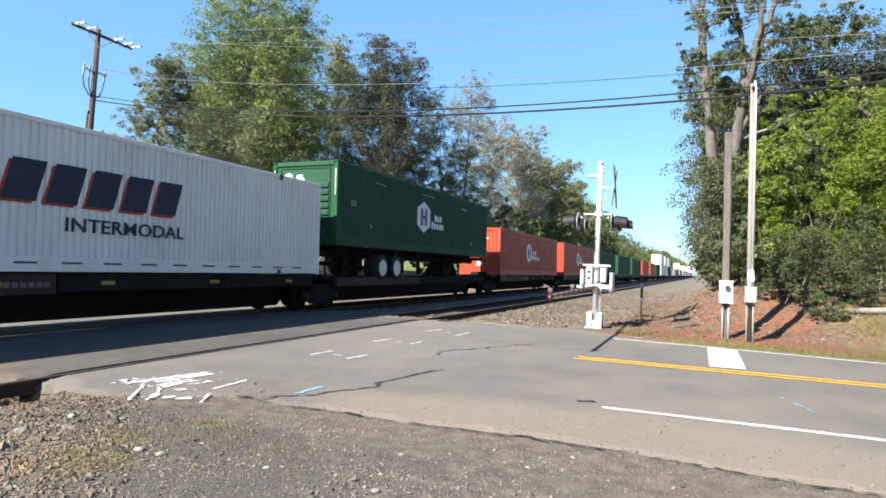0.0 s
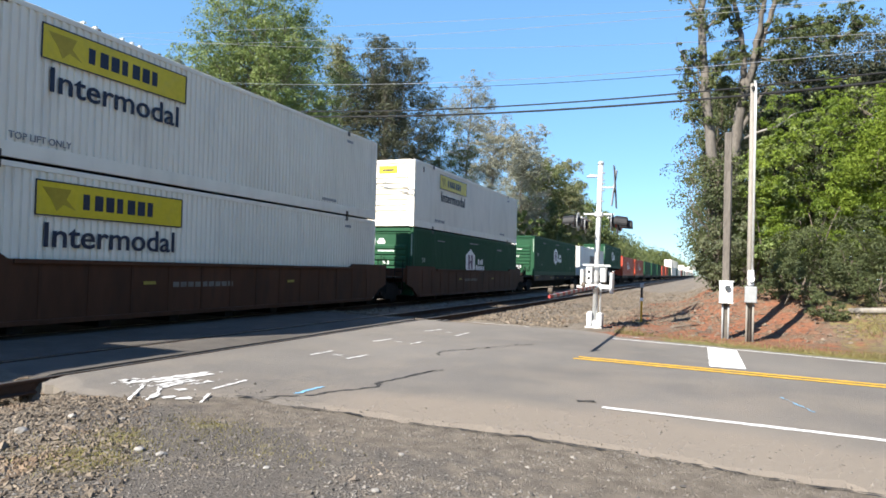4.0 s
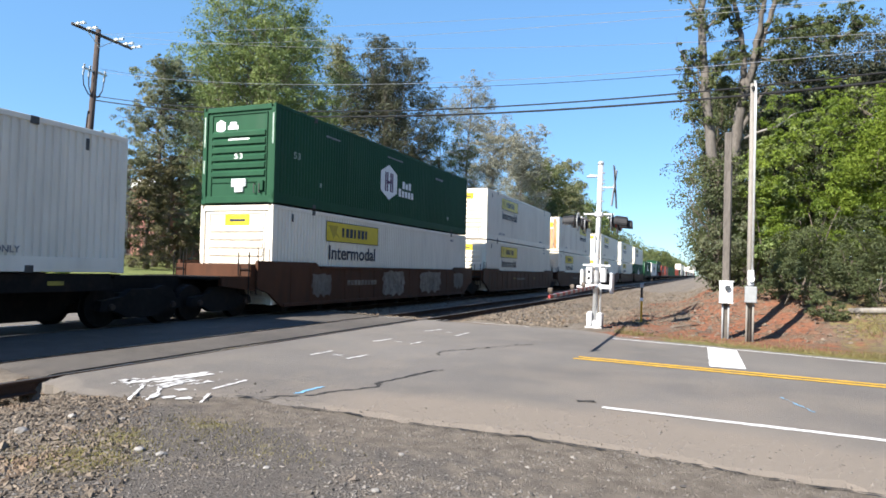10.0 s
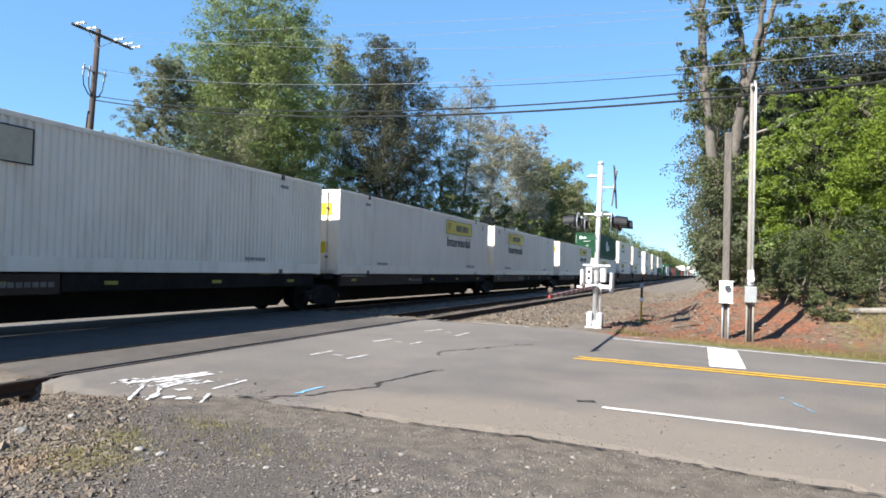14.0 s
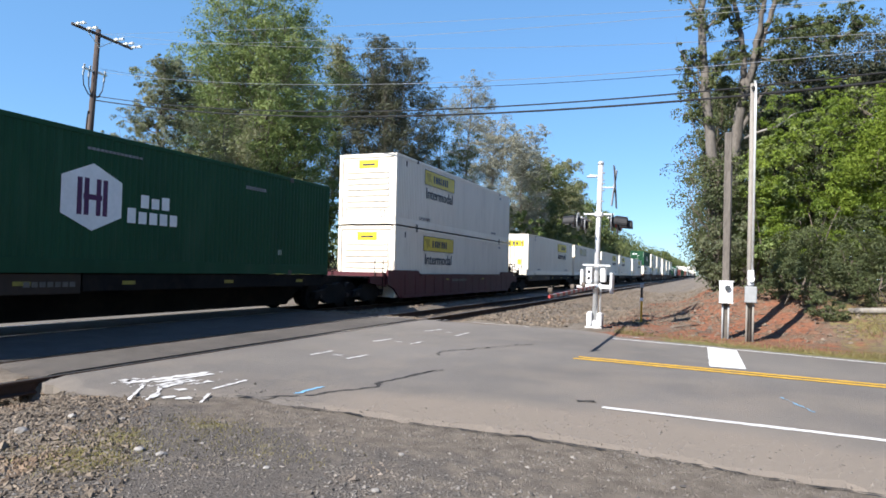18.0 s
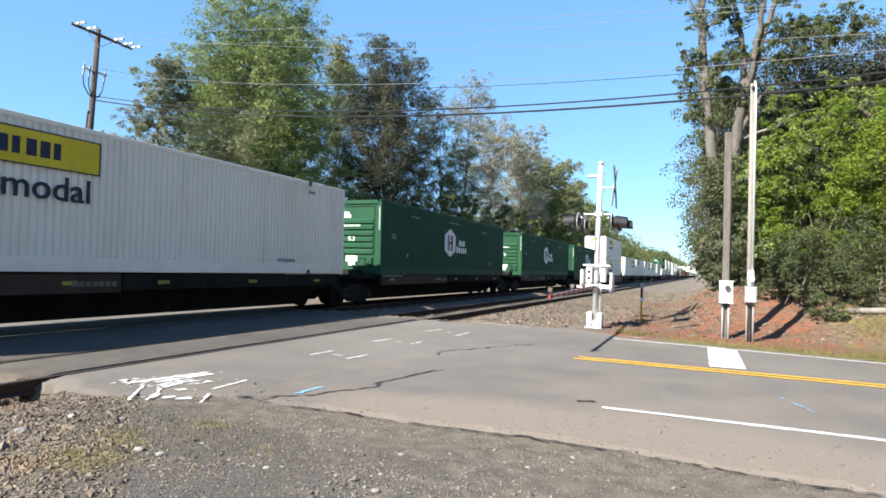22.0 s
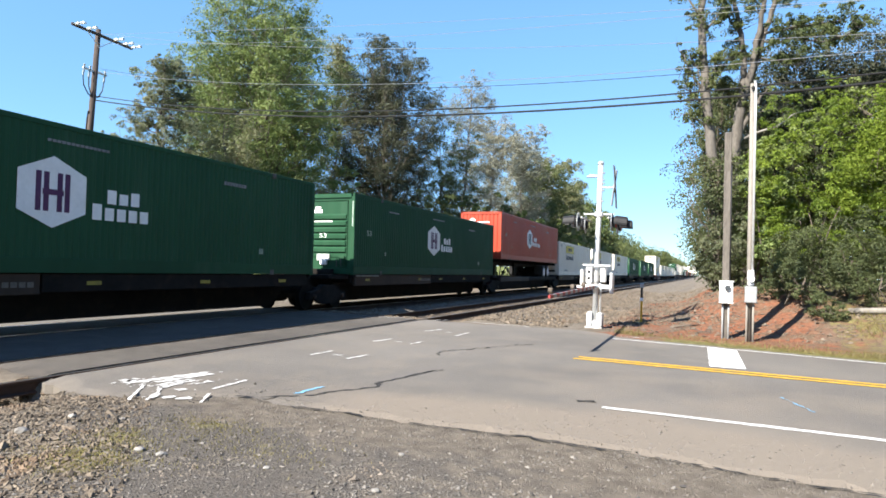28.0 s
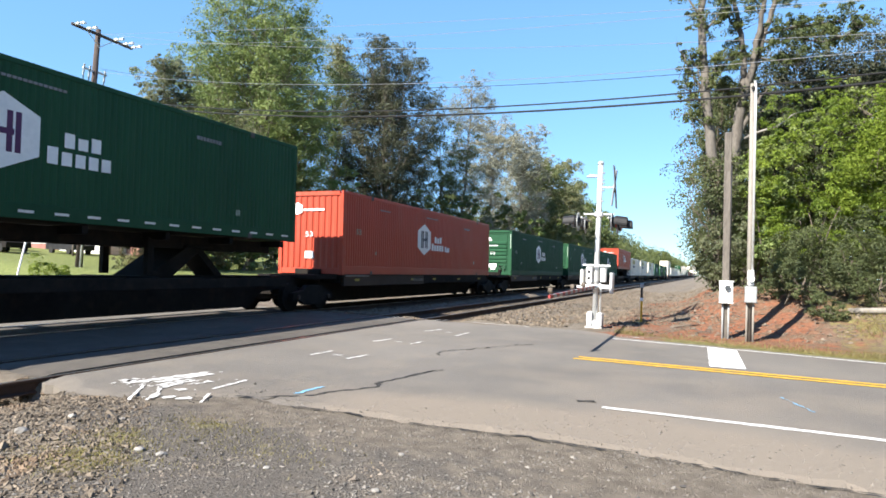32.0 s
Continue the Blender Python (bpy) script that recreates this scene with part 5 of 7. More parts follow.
def assemble():
    for i, (y, kind, loads) in enumerate(TRAIN):
        ahead = TRAIN[i - 1][0] - (y + LEN) if i else 4.8
        behind = y - (TRAIN[i + 1][0] + LEN) if i + 1 < len(TRAIN) else 2.6
        cut_front, cut_rear = ahead > 3.6 and i > 0, behind > 3.6
        u = take(FAR_UNIT, "far") if y > 70 else unit(kind, ahead / 2, behind / 2, cut_front or i == 0, cut_rear)
        MOVING.append((u, y, 0.0, False))
        z = (1.15 if loads[-1] in "gr" else 1.17) if kind in ("spine", "low") else 1.27 if y >= 70 else 0.245 if kind == "maroon" else 0.28
        for word in loads.split():
            if word[0] == "t":
                ch = take(CHASSIS[word], word)
                MOVING.append((ch, y, 0.0, False))
                z = 2.13
                continue
            key = word[-1]
            MOVING.append((take(STYLE[key], key), y, z, word[0] == "~"))
            z += 2.925


FAR_UNIT = far_unit()
CHASSIS = {"t1": chassis(True), "t2": chassis(False)}
assemble()


def travelled(t):
    """How far the train has gone: it slows a little."""
    return 15.93163 * t - 0.0262980 * t * t + 0.0000400 * t ** 3


def motions():
    for ob, y, z, turned in MOVING:
        rows = []
        for t in range(0, 33, 2):
            base = pose(TRACK_X, y + travelled(t), 0.0, 0, LEAN, 0)
            rows.append((float(t), base @ (pose(0, LEN, z, 0, 0, 180) if turned else pose(0, 0, z))))
        walk(ob, rows)


# ---- trees and bushes ----
def leaf_mesh(name, centres, size, rng, material, out=None, folded=False):
    """Many small leaves round given points: pointed blades, folded four cornered ones where they are near."""
    n = len(centres)
    nrm = rng.normal(0, 1, (n, 3)) + np.array([0, 0, 0.35])
    if out is not None:
        nrm = nrm * 0.62 + out / (np.linalg.norm(out, axis=1, keepdims=True) + 0.01)
    nrm /= np.linalg.norm(nrm, axis=1, keepdims=True)
    a = np.cross(nrm, rng.normal(0, 1, (n, 3)))
    a /= np.linalg.norm(a, axis=1, keepdims=True)
    b = np.cross(nrm, a)
    s = size * rng.uniform(0.55, 1.35, (n, 1))
    if folded:
        corners = [centres - a * s, centres + b * s * 0.5 - nrm * s * 0.12, centres + a * s, centres - b * s * 0.5 - nrm * s * 0.12]
    else:
        corners = [centres - a * s, centres + a * s * 0.75 + b * s * 0.6, centres + a * s * 0.6 - b * s * 0.6]
    k = len(corners)
    v = np.stack(corners, 1).reshape(-1, 3)
    me = bpy.data.meshes.new(name)
    me.vertices.add(k * n)
    me.vertices.foreach_set("co", v.astype(np.float32).ravel())
    me.loops.add(k * n)
    me.loops.foreach_set("vertex_index", np.arange(k * n, dtype=np.int32))
    me.polygons.add(n)
    me.polygons.foreach_set("loop_start", np.arange(0, k * n, k, dtype=np.int32))
    me.update(calc_edges=True)
    me.materials.append(material)
    return me


def bent(rng, start, way, length, bend, lift, k=6):
    """A crooked branch line."""
    pts, q, d = [np.array(start, float)], np.array(start, float), np.array(way, float)
    d /= np.linalg.norm(d)
    for i in range(k):
        d = d + rng.normal(0, bend, 3) + np.array([0, 0, lift])
        d /= np.linalg.norm(d)
        q = q + d * length / k
        pts.append(q.copy())
    return pts


PER = 64


def clumps(rng, centre, radius, lean_out, flat=0.7):
    """Leaves in rounded pads: thick on the upper and outer side of each, open below."""
    n = len(centre)
    r = np.repeat(radius * rng.uniform(0.55, 1.5, (n, 1)), PER, 0)
    d = rng.normal(0, 1, (n * PER, 3)) + 0.7 * np.repeat(lean_out, PER, 0) + np.array([0, 0, 0.55])
    d /= np.linalg.norm(d, axis=1, keepdims=True)
    pos = np.repeat(centre, PER, 0) + d * r * rng.uniform(0.35, 1.0, (n * PER, 1)) ** 0.6 * np.array([1, 1, flat])
    return pos, d * 1.2 + np.array([0, 0, 0.12])


def stemmed(label, x, y, stems, sprouts, seed, leaf, leaf_size, bark, radius=0.32):
    """A tree drawn by its stems: (line, radii), and by limbs with leaf pads: (line, pads, scatter)."""
    rng = np.random.default_rng(seed)
    z0 = rise(x, y) - 0.1
    t = thing("tree", label, "tree", "", "", pose(x, y, z0))
    base = np.array([x, y, z0])
    wood, spots = Mesh(), []

    def crooked(line, k, amount):
        pts = [np.array(q, float) - base for q in line]
        fine = [pts[i] + (pts[i + 1] - pts[i]) * j / k for i in range(len(pts) - 1) for j in range(k)] + [pts[-1]]
        return [q + rng.normal(0, amount, 3) * (0 < i < len(fine) - 1) for i, q in enumerate(fine)]

    for line, r0, r1 in stems:
        pts = crooked(line, 4, 0.025)
        wood.tube(pts, [r0 + (r1 - r0) * i / (len(pts) - 1) for i in range(len(pts))], 10)
        for _ in range(5):
            q = pts[rng.integers(len(pts) // 3, len(pts))]
            twig = bent(rng, q, rng.normal(0, 1, 3) + np.array([0, 0, 0.2]), rng.uniform(0.4, 1.3), 0.3, 0.02, 4)
            wood.tube(twig, [0.022, 0.016, 0.012, 0.008, 0.004], 4, False)
    for line, pads, reach in sprouts:
        pts = crooked(line, 3, 0.05)
        wood.tube(pts, [0.055 - 0.042 * i / (len(pts) - 1) for i in range(len(pts))], 6, False)
        for _ in range(pads):
            q = pts[rng.integers(1, len(pts))]
            twig = bent(rng, q, rng.normal(0, 1, 3) + np.array([0, 0, 0.25]), reach * rng.uniform(0.4, 1.4), 0.25, 0.03, 3)
            wood.tube(twig, [0.016, 0.012, 0.008, 0.004], 4, False)
            spots += twig[1:]
    part("trunk", wood, bark, t, "", True)
    centre = np.array(spots)[rng.random(len(spots)) < 0.5]
    centre = centre + rng.normal(0, 0.16, centre.shape)
    pos, out = clumps(rng, centre, radius, np.zeros((len(centre), 3)))
    part("crown", leaf_mesh("crown", pos, leaf_size, rng, leaf, out), leaf, t)
    return t


def tree(label, x, y, height, crown, low, seed, leaf, n_leaf, leaf_size, bark=None, shape="round", lean=(0, 0), trunk=0.0, spread=0.45, limbs=22, bare=0.0, middle=0.6):
    """A tapered trunk with limbs and twigs, and a crown of leaf sprays round the twigs."""
    rng = np.random.default_rng(seed)
    z0 = rise(x, y) - 0.1
    t = thing("tree", label, "tree", "", "", pose(x, y, z0))
    wood = Mesh()
    r0 = trunk or height * 0.013
    top = np.array([lean[0], lean[1], height * 0.93])
    line = [np.array([0, 0, 0]) + top * k / 9 + np.array([rng.normal(0, 0.12), rng.normal(0, 0.12), 0]) * (k > 0) * height / 14 for k in range(10)]
    wood.tube(line, [r0 * (1.25 if k == 0 else 1) * (1 - 0.88 * k / 9) + 0.015 for k in range(10)], 9)
    spots = []
    for i in range(limbs):
        f = low + (0.97 - low) * (i + rng.random()) / limbs
        k = min(8, int(f * 9))
        start = line[k] + (line[k + 1] - line[k]) * (f * 9 - k)
        az = i * 2.4 + rng.normal(0, 0.3)
        g = (f - low) / (1 - low)
        if shape == "pine":
            reach, up = crown * (1.05 - 0.75 * g) * rng.uniform(0.6, 1.1), 0.05
        elif shape == "open":
            reach, up = crown * (0.9 - 0.4 * g) * rng.uniform(0.6, 1.1), 0.7
        else:
            reach, up = crown * math.sqrt(max(0.05, 1 - (1.7 * g - 0.75) ** 2)) * rng.uniform(0.75, 1.1), 0.45
        if shape == "dome":
            zt = height * (low + (1.0 - low) * ((i + rng.random()) / limbs) ** 0.85)
            zc = height * middle
            reach = crown * (math.sqrt(max(0.02, 1 - ((zt - zc) / (height * 1.01 - zc)) ** 2)) if zt > zc else 0.62 + 0.38 * (zt - low * height) / (zc - low * height)) * rng.uniform(0.72, 1.0)
            f = min(0.86, max(low * 0.7, zt / height - 0.28))
            k = min(8, int(f * 9))
            start = line[k] + (line[k + 1] - line[k]) * (f * 9 - k)
            tip = np.array([lean[0] * f + reach * math.cos(az), lean[1] * f + reach * math.sin(az), zt])
            br = [start + (tip - start) * j / 6 + np.array([0, 0, 0.07 * reach * math.sin(math.pi * j / 6)]) + rng.normal(0, 0.045 * reach, 3) * (0 < j < 6) for j in range(7)]
        else:
            br = bent(rng, start, (math.cos(az), math.sin(az), up), reach, 0.16, 0.05 if shape != "pine" else 0.0)
        r = max(0.018, r0 * (0.24 if shape == "open" else 0.34) * (1 - 0.6 * g))
        wood.tube(br, [r * (1 - 0.8 * j / 6) + 0.008 for j in range(7)], 5, False)
        for j in range(2, 7):
            for _ in range(2):
                side = bent(rng, br[j], rng.normal(0, 1, 3) + np.array([0, 0, 0.3]) + 0.6 * (br[-1] - br[0]) / max(0.3, reach), reach * rng.uniform(0.18, 0.38), 0.25, 0.03, 3)
                wood.tube(side, [r * 0.28 + 0.006, r * 0.2 + 0.005, r * 0.12 + 0.004, 0.004], 3, False)
                spots += [(q, 1.0) for q in side[1:]]
            spots.append((br[j], 0.6))
    part("trunk", wood, bark or BARK, t, "", True)
    pts = np.array([q for q, _ in spots])
    count = max(40, n_leaf // PER)
    centre = pts[rng.integers(0, len(pts), count)] + rng.normal(0, spread * 0.7, (count, 3))
    keep = np.array([noise.noise(Vector(q) * (2.6 / crown) + Vector((seed, 0, 0))) + 0.5 * noise.noise(Vector(q) * (6.5 / crown) + Vector((seed, 4, 0))) > -0.06 + bare for q in centre])
    centre = centre[keep]
    hub = np.array([lean[0] * 0.5, lean[1] * 0.5, height * (0.5 + 0.3 * low)])
    pos, out = clumps(rng, centre, (leaf_size / 0.115) ** 0.6 * (0.36 if shape == "pine" else 0.78), 0.5 * (centre - hub) / crown)
    part("crown", leaf_mesh("crown", pos, leaf_size, rng, leaf, out), leaf, t)
    return t


def bush(label, x, y, radii, seed, leaf, n_leaf, leaf_size, lift=0.0, category="bush", stems=9, name="bush", gate=-0.2):
    """Many stems from the ground and an uneven crown of leaves."""
    rng = np.random.default_rng(seed)
    z0 = rise(x, y) - 0.05
    t = thing(name, label, category, "", "", pose(x, y, z0))
    rx, ry, rz = radii
    wood = Mesh()
    for i in range(stems):
        a = rng.random() * 6.283
        br = bent(rng, (0.25 * rx * rng.normal(), 0.25 * ry * rng.normal(), 0), (0.7 * rx * math.cos(a), 0.7 * ry * math.sin(a), rz * 1.3 + lift), 0.8 * (rz + lift) + 0.2, 0.22, 0.02, 5)
        wood.tube(br, [0.016 * rz * (1 - 0.16 * j) + 0.006 for j in range(6)], 5, False)
    part("woody_base", wood, BARK, t, "", True)
    n = max(30, n_leaf // PER)
    d = rng.normal(0, 1, (n * 2, 3))
    d /= np.linalg.norm(d, axis=1, keepdims=True)
    rad = rng.uniform(0.30, 1.0, (n * 2, 1)) ** 0.4
    c = d * rad * np.array([rx, ry, rz]) + np.array([0, 0, rz * 0.95 + lift])
    lump = np.array([noise.noise(Vector(q) * (1.1 / max(0.6, rz * 0.35)) + Vector((seed, 3, 0))) for q in c])
    c = c * (1 + 0.45 * lump[:, None])
    fine = np.array([noise.noise(Vector(q) * (2.6 / max(0.7, rz * 0.45)) + Vector((seed, 8, 0))) for q in c])
    c = c[(lump > gate) & (fine > -0.12) & (c[:, 2] > 0.05)][:n]
    pos, out = clumps(rng, c, min(0.42, 0.10 + leaf_size * 2.6) * (1.0 if rz > 0.5 else 0.6), 0.6 * (c - np.array([0, 0, rz * 0.8 + lift])) / np.array([rx, ry, rz]))
    pos[:, 2] = np.maximum(pos[:, 2], 0.03)
    part("foliage", leaf_mesh("foliage", pos, leaf_size, rng, leaf, out, y < 27), leaf, t)
    return t


# behind the tracks
tree("tall broad tree in fresh spring green leaf", -34.2, 43.8, 22.4, 6.9, 0.10, 31, LEAF_SPRING, 260000, 0.082, None, "dome", (0.3, 0), 0.28, 0.75, 110, -0.30, 0.58)
tree("grey green pine with spreading boughs", -33.0, 32.6, 14.6, 3.9, 0.25, 12, LEAF_GREY, 70000, 0.058, None, "pine", (0, 0), 0.17, 0.4, 60, -0.25)
tree("dark pine with dense upper crown", -32.4, 62.8, 24.4, 6.0, 0.24, 13, LEAF_DARK, 170000, 0.088, None, "dome", (0.4, 0), 0.26, 0.7, 84, -0.26, 0.68)
tree("thin pale tree in young leaf", -36.8, 60.0, 25.5, 4.6, 0.25, 14, LEAF_PALE, 30000, 0.10, None, "open", (0.5, 0), 0.18, 0.5, 40, -0.15)
tree("bare topped slender tree with sparse pale leaves", -27.8, 75.5, 24.5, 6.0, 0.10, 15, LEAF_WISP, 44000, 0.085, None, "open", (0.6, 0), 0.2, 0.9, 54, -0.15)
tree("silver grey tree in bud with an uneven crown", -28.0, 88.0, 22.0, 6.2, 0.10, 16, LEAF_WISP, 52000, 0.105, None, "open", (0, 0), 0.24, 1.0, 54, -0.2)
tree("silver grey tree in bud with a thin crown", -26.5, 99.0, 23.0, 6.2, 0.1, 17, LEAF_WISP, 52000, 0.12, None, "open", (0, 0), 0.25, 1.0, 44, -0.2)
tree("tall tree in mixed green leaf", -27.0, 122.0, 22.5, 6.5, 0.06, 18, LEAF_PALE, 44000, 0.16, None, "round", (0, 0), 0.28, 0.9, 36, -0.2)
tree("tall pale tree beside the line", -27.5, 139.0, 20.0, 6.0, 0.06, 19, LEAF_PALE, 36000, 0.18, None, "round", (0, 0), 0.28, 0.9, 32, -0.2)
tree("green tree beside the line", -26.5, 110.0, 19.5, 6.0, 0.06, 23, LEAF_OLIVE, 44000, 0.15, None, "round", (0, 0), 0.26, 0.9, 36, -0.2)
tree("green tree beside the line", -27.0, 154.0, 16.5, 6.0, 0.05, 24, LEAF_SPRING, 30000, 0.2, None, "round", (0, 0), 0.26, 1.0, 30, -0.2)
tree("green tree beside the line", -26.5, 175.0, 16.0, 6.0, 0.05, 25, LEAF_OLIVE, 28000, 0.22, None, "round", (0, 0), 0.26, 1.0, 30, -0.2)
tree("slim tree between taller ones", -28.5, 70.0, 17.0, 5.0, 0.08, 26, LEAF_OLIVE, 44000, 0.09, None, "dome", (0, 0), 0.18, 0.6, 40, -0.2)
tree("leafy tree behind the pine", -40.0, 47.0, 17.0, 5.5, 0.1, 20, LEAF_OLIVE, 32000, 0.12, None, "round", (0, 0), 0.25, 0.8, 30, -0.2)
tree("leafy tree in the second row", -38.5, 56.0, 16.5, 5.5, 0.1, 21, LEAF_SPRING, 32000, 0.12, None, "round", (0, 0), 0.25, 0.8, 30, -0.2)
tree("pale leafed young tree", -31.0, 36.5, 11.0, 3.2, 0.12, 22, LEAF_PALE, 34000, 0.065, None, "round", (0, 0), 0.14, 0.5, 30, -0.2)
for i, (x, y, r, h, leaf) in enumerate((
    (-30.5, 37.5, 3.0, 3.4, LEAF_SPRING), (-30.0, 43.0, 3.2, 3.6, LEAF_OLIVE), (-29.0, 49.5, 3.4, 3.8, LEAF_SPRING),
    (-28.5, 56.5, 3.6, 4.0, LEAF_DARK), (-27.5, 64.0, 3.8, 4.4, LEAF_OLIVE), (-26.5, 73.0, 4.0, 4.6, LEAF_SPRING), (-25.5, 82.0, 4.2, 5.0, LEAF_OLIVE),
    (-25.0, 92.0, 4.6, 5.2, LEAF_SPRING), (-24.5, 104.0, 5.0, 5.6, LEAF_OLIVE), (-24.0, 116.0, 5.2, 6.0, LEAF_SPRING))):
    bush("dense green undergrowth below the trees behind the line", x, y, (r * 0.85, r * 1.15, h), 40 + i, leaf, 6500, 0.15 + 0.01 * i, 0.0, "bush", 8, "bush", -0.3)
tree("thin young tree in pale leaf before the brick building", -46.9, 38.0, 7.6, 1.7, 0.2, 27, LEAF_PALE, 5000, 0.07, None, "open", (0, 0), 0.07, 0.3, 22, 0.0)
bush("small round green bush on the grass bank", -28.0, 21.5, (0.75, 0.75, 0.55), 60, LEAF_BRIGHT, 1800, 0.06, 0, "bush", 7)
tree("brown tinged small pine at the foot of the trees", -30.6, 29.6, 6.8, 1.9, 0.05, 61, LEAF_RUSSET, 30000, 0.055, None, "pine", (0, 0), 0.10, 0.25, 46, -0.2)
tree("olive brown pine at the foot of the trees", -31.6, 32.4, 7.6, 2.2, 0.05, 62, LEAF_RUSSET, 30000, 0.058, None, "pine", (0, 0), 0.11, 0.28, 46, -0.2)
bush("brownish shrub at the foot of the trees", -30.0, 33.5, (1.6, 1.8, 1.5), 63, LEAF_RUSSET, 7000, 0.07, 0, "bush", 8)

# the wooded strips that follow the line into the distance
def belt(name, label, x0, x1, y0, y1, height, count, size, leaf, seed, sprays=14):
    rng = np.random.default_rng(seed)
    n = count // sprays
    u = rng.random((n, 1)) ** 1.7
    y = y0 + (y1 - y0) * u
    x = rng.uniform(x0, x1, (n, 1))
    hh = np.array([height * (0.72 + 0.30 * noise.noise((q[0] * 0.055, seed, 0)) + 0.16 * noise.noise((q[0] * 0.21, seed, 5))) for q in y])[:, None]
    z = hh * rng.uniform(0.02, 1.0, (n, 1)) ** 0.75
    c = np.hstack([x, y, z])
    grow = 1 + 2.5 * (c[:, 1:2] - y0) / (y1 - y0)
    pos = np.repeat(c, sprays, 0) + rng.normal(0, 0.6, (n * sprays, 3)) * np.repeat(grow, sprays, 0)
    pos[:, 2] = np.maximum(pos[:, 2], 0.1)
    me = leaf_mesh(name, pos, size, rng, leaf)
    return tagged(new(name, me), label, "woods", "", "stuff")


belt("woods", "wooded strip in spring leaf along the far side of the line", -37, -23, 150, 420, 17, 42000, 0.42, LEAF_OLIVE, 70)
belt("woods", "hazy green woods far down the line", -40, -20, 380, 1100, 19, 30000, 0.75, LEAF_OLIVE, 71)
belt("woods", "wooded strip beside the gravel path", 3.4, 14, 46, 240, 14, 34000, 0.24, LEAF_OLIVE, 72)
belt("woods", "far woods beyond the overbridge", 8, 60, 240, 1100, 16, 14000, 0.8, LEAF_OLIVE, 73)
belt("woods", "low woods behind the buildings", -140, -75, 95, 260, 14, 16000, 0.5, LEAF_OLIVE, 74)

# two unseen belts added to hold sky light off the train and road
belt("woods", "unseen woods added behind the viewpoint to block sky light", 15, 30, -80, 4, 24, 46000, 0.36, LEAF_OLIVE, 75)
belt("woods", "unseen woods added right of the view to block sky light", 13, 26, 18, 46, 17, 24000, 0.27, LEAF_OLIVE, 76)

# beyond the road, on the red bank
stemmed("tall half dead tree with a pale bare trunk and broken limb", 0.5, 27.0, [
    ([(0.50, 27.0, 0.2), (0.32, 27.0, 4.97), (0.04, 27.0, 7.03), (-0.17, 27.0, 8.89), (-0.34, 27.0, 11.1), (-0.34, 27.0, 12.21), (-0.35, 27.0, 15.5)], 0.23, 0.10),
    ([(-0.16, 26.95, 8.4), (-0.49, 26.9, 9.11), (-0.88, 26.9, 9.84), (-1.07, 26.9, 10.25)], 0.06, 0.025)], [
    ([(-0.20, 27.0, 8.9), (-0.5, 26.9, 9.6), (-0.7, 26.8, 10.0)], 16, 0.6), ([(-0.2, 27.0, 9.2), (0.3, 27.1, 9.6), (0.6, 27.2, 9.9)], 22, 0.6),
    ([(-0.3, 27.0, 10.8), (0.2, 27.0, 11.5), (0.5, 27.0, 12.3)], 24, 0.6), ([(-0.34, 27.0, 11.5), (-0.8, 27.0, 12.3), (-1.0, 27.0, 13.2)], 14, 0.5),
    ([(-0.1, 27.0, 8.0), (-0.6, 27.0, 8.5), (-0.9, 27.0, 8.9)], 10, 0.5), ([(0.0, 27.0, 7.2), (-0.5, 26.8, 7.6), (-0.9, 26.8, 7.7)], 14, 0.5)], 81, LEAF_OLIVE, 0.05, BARK_MID, 0.20)
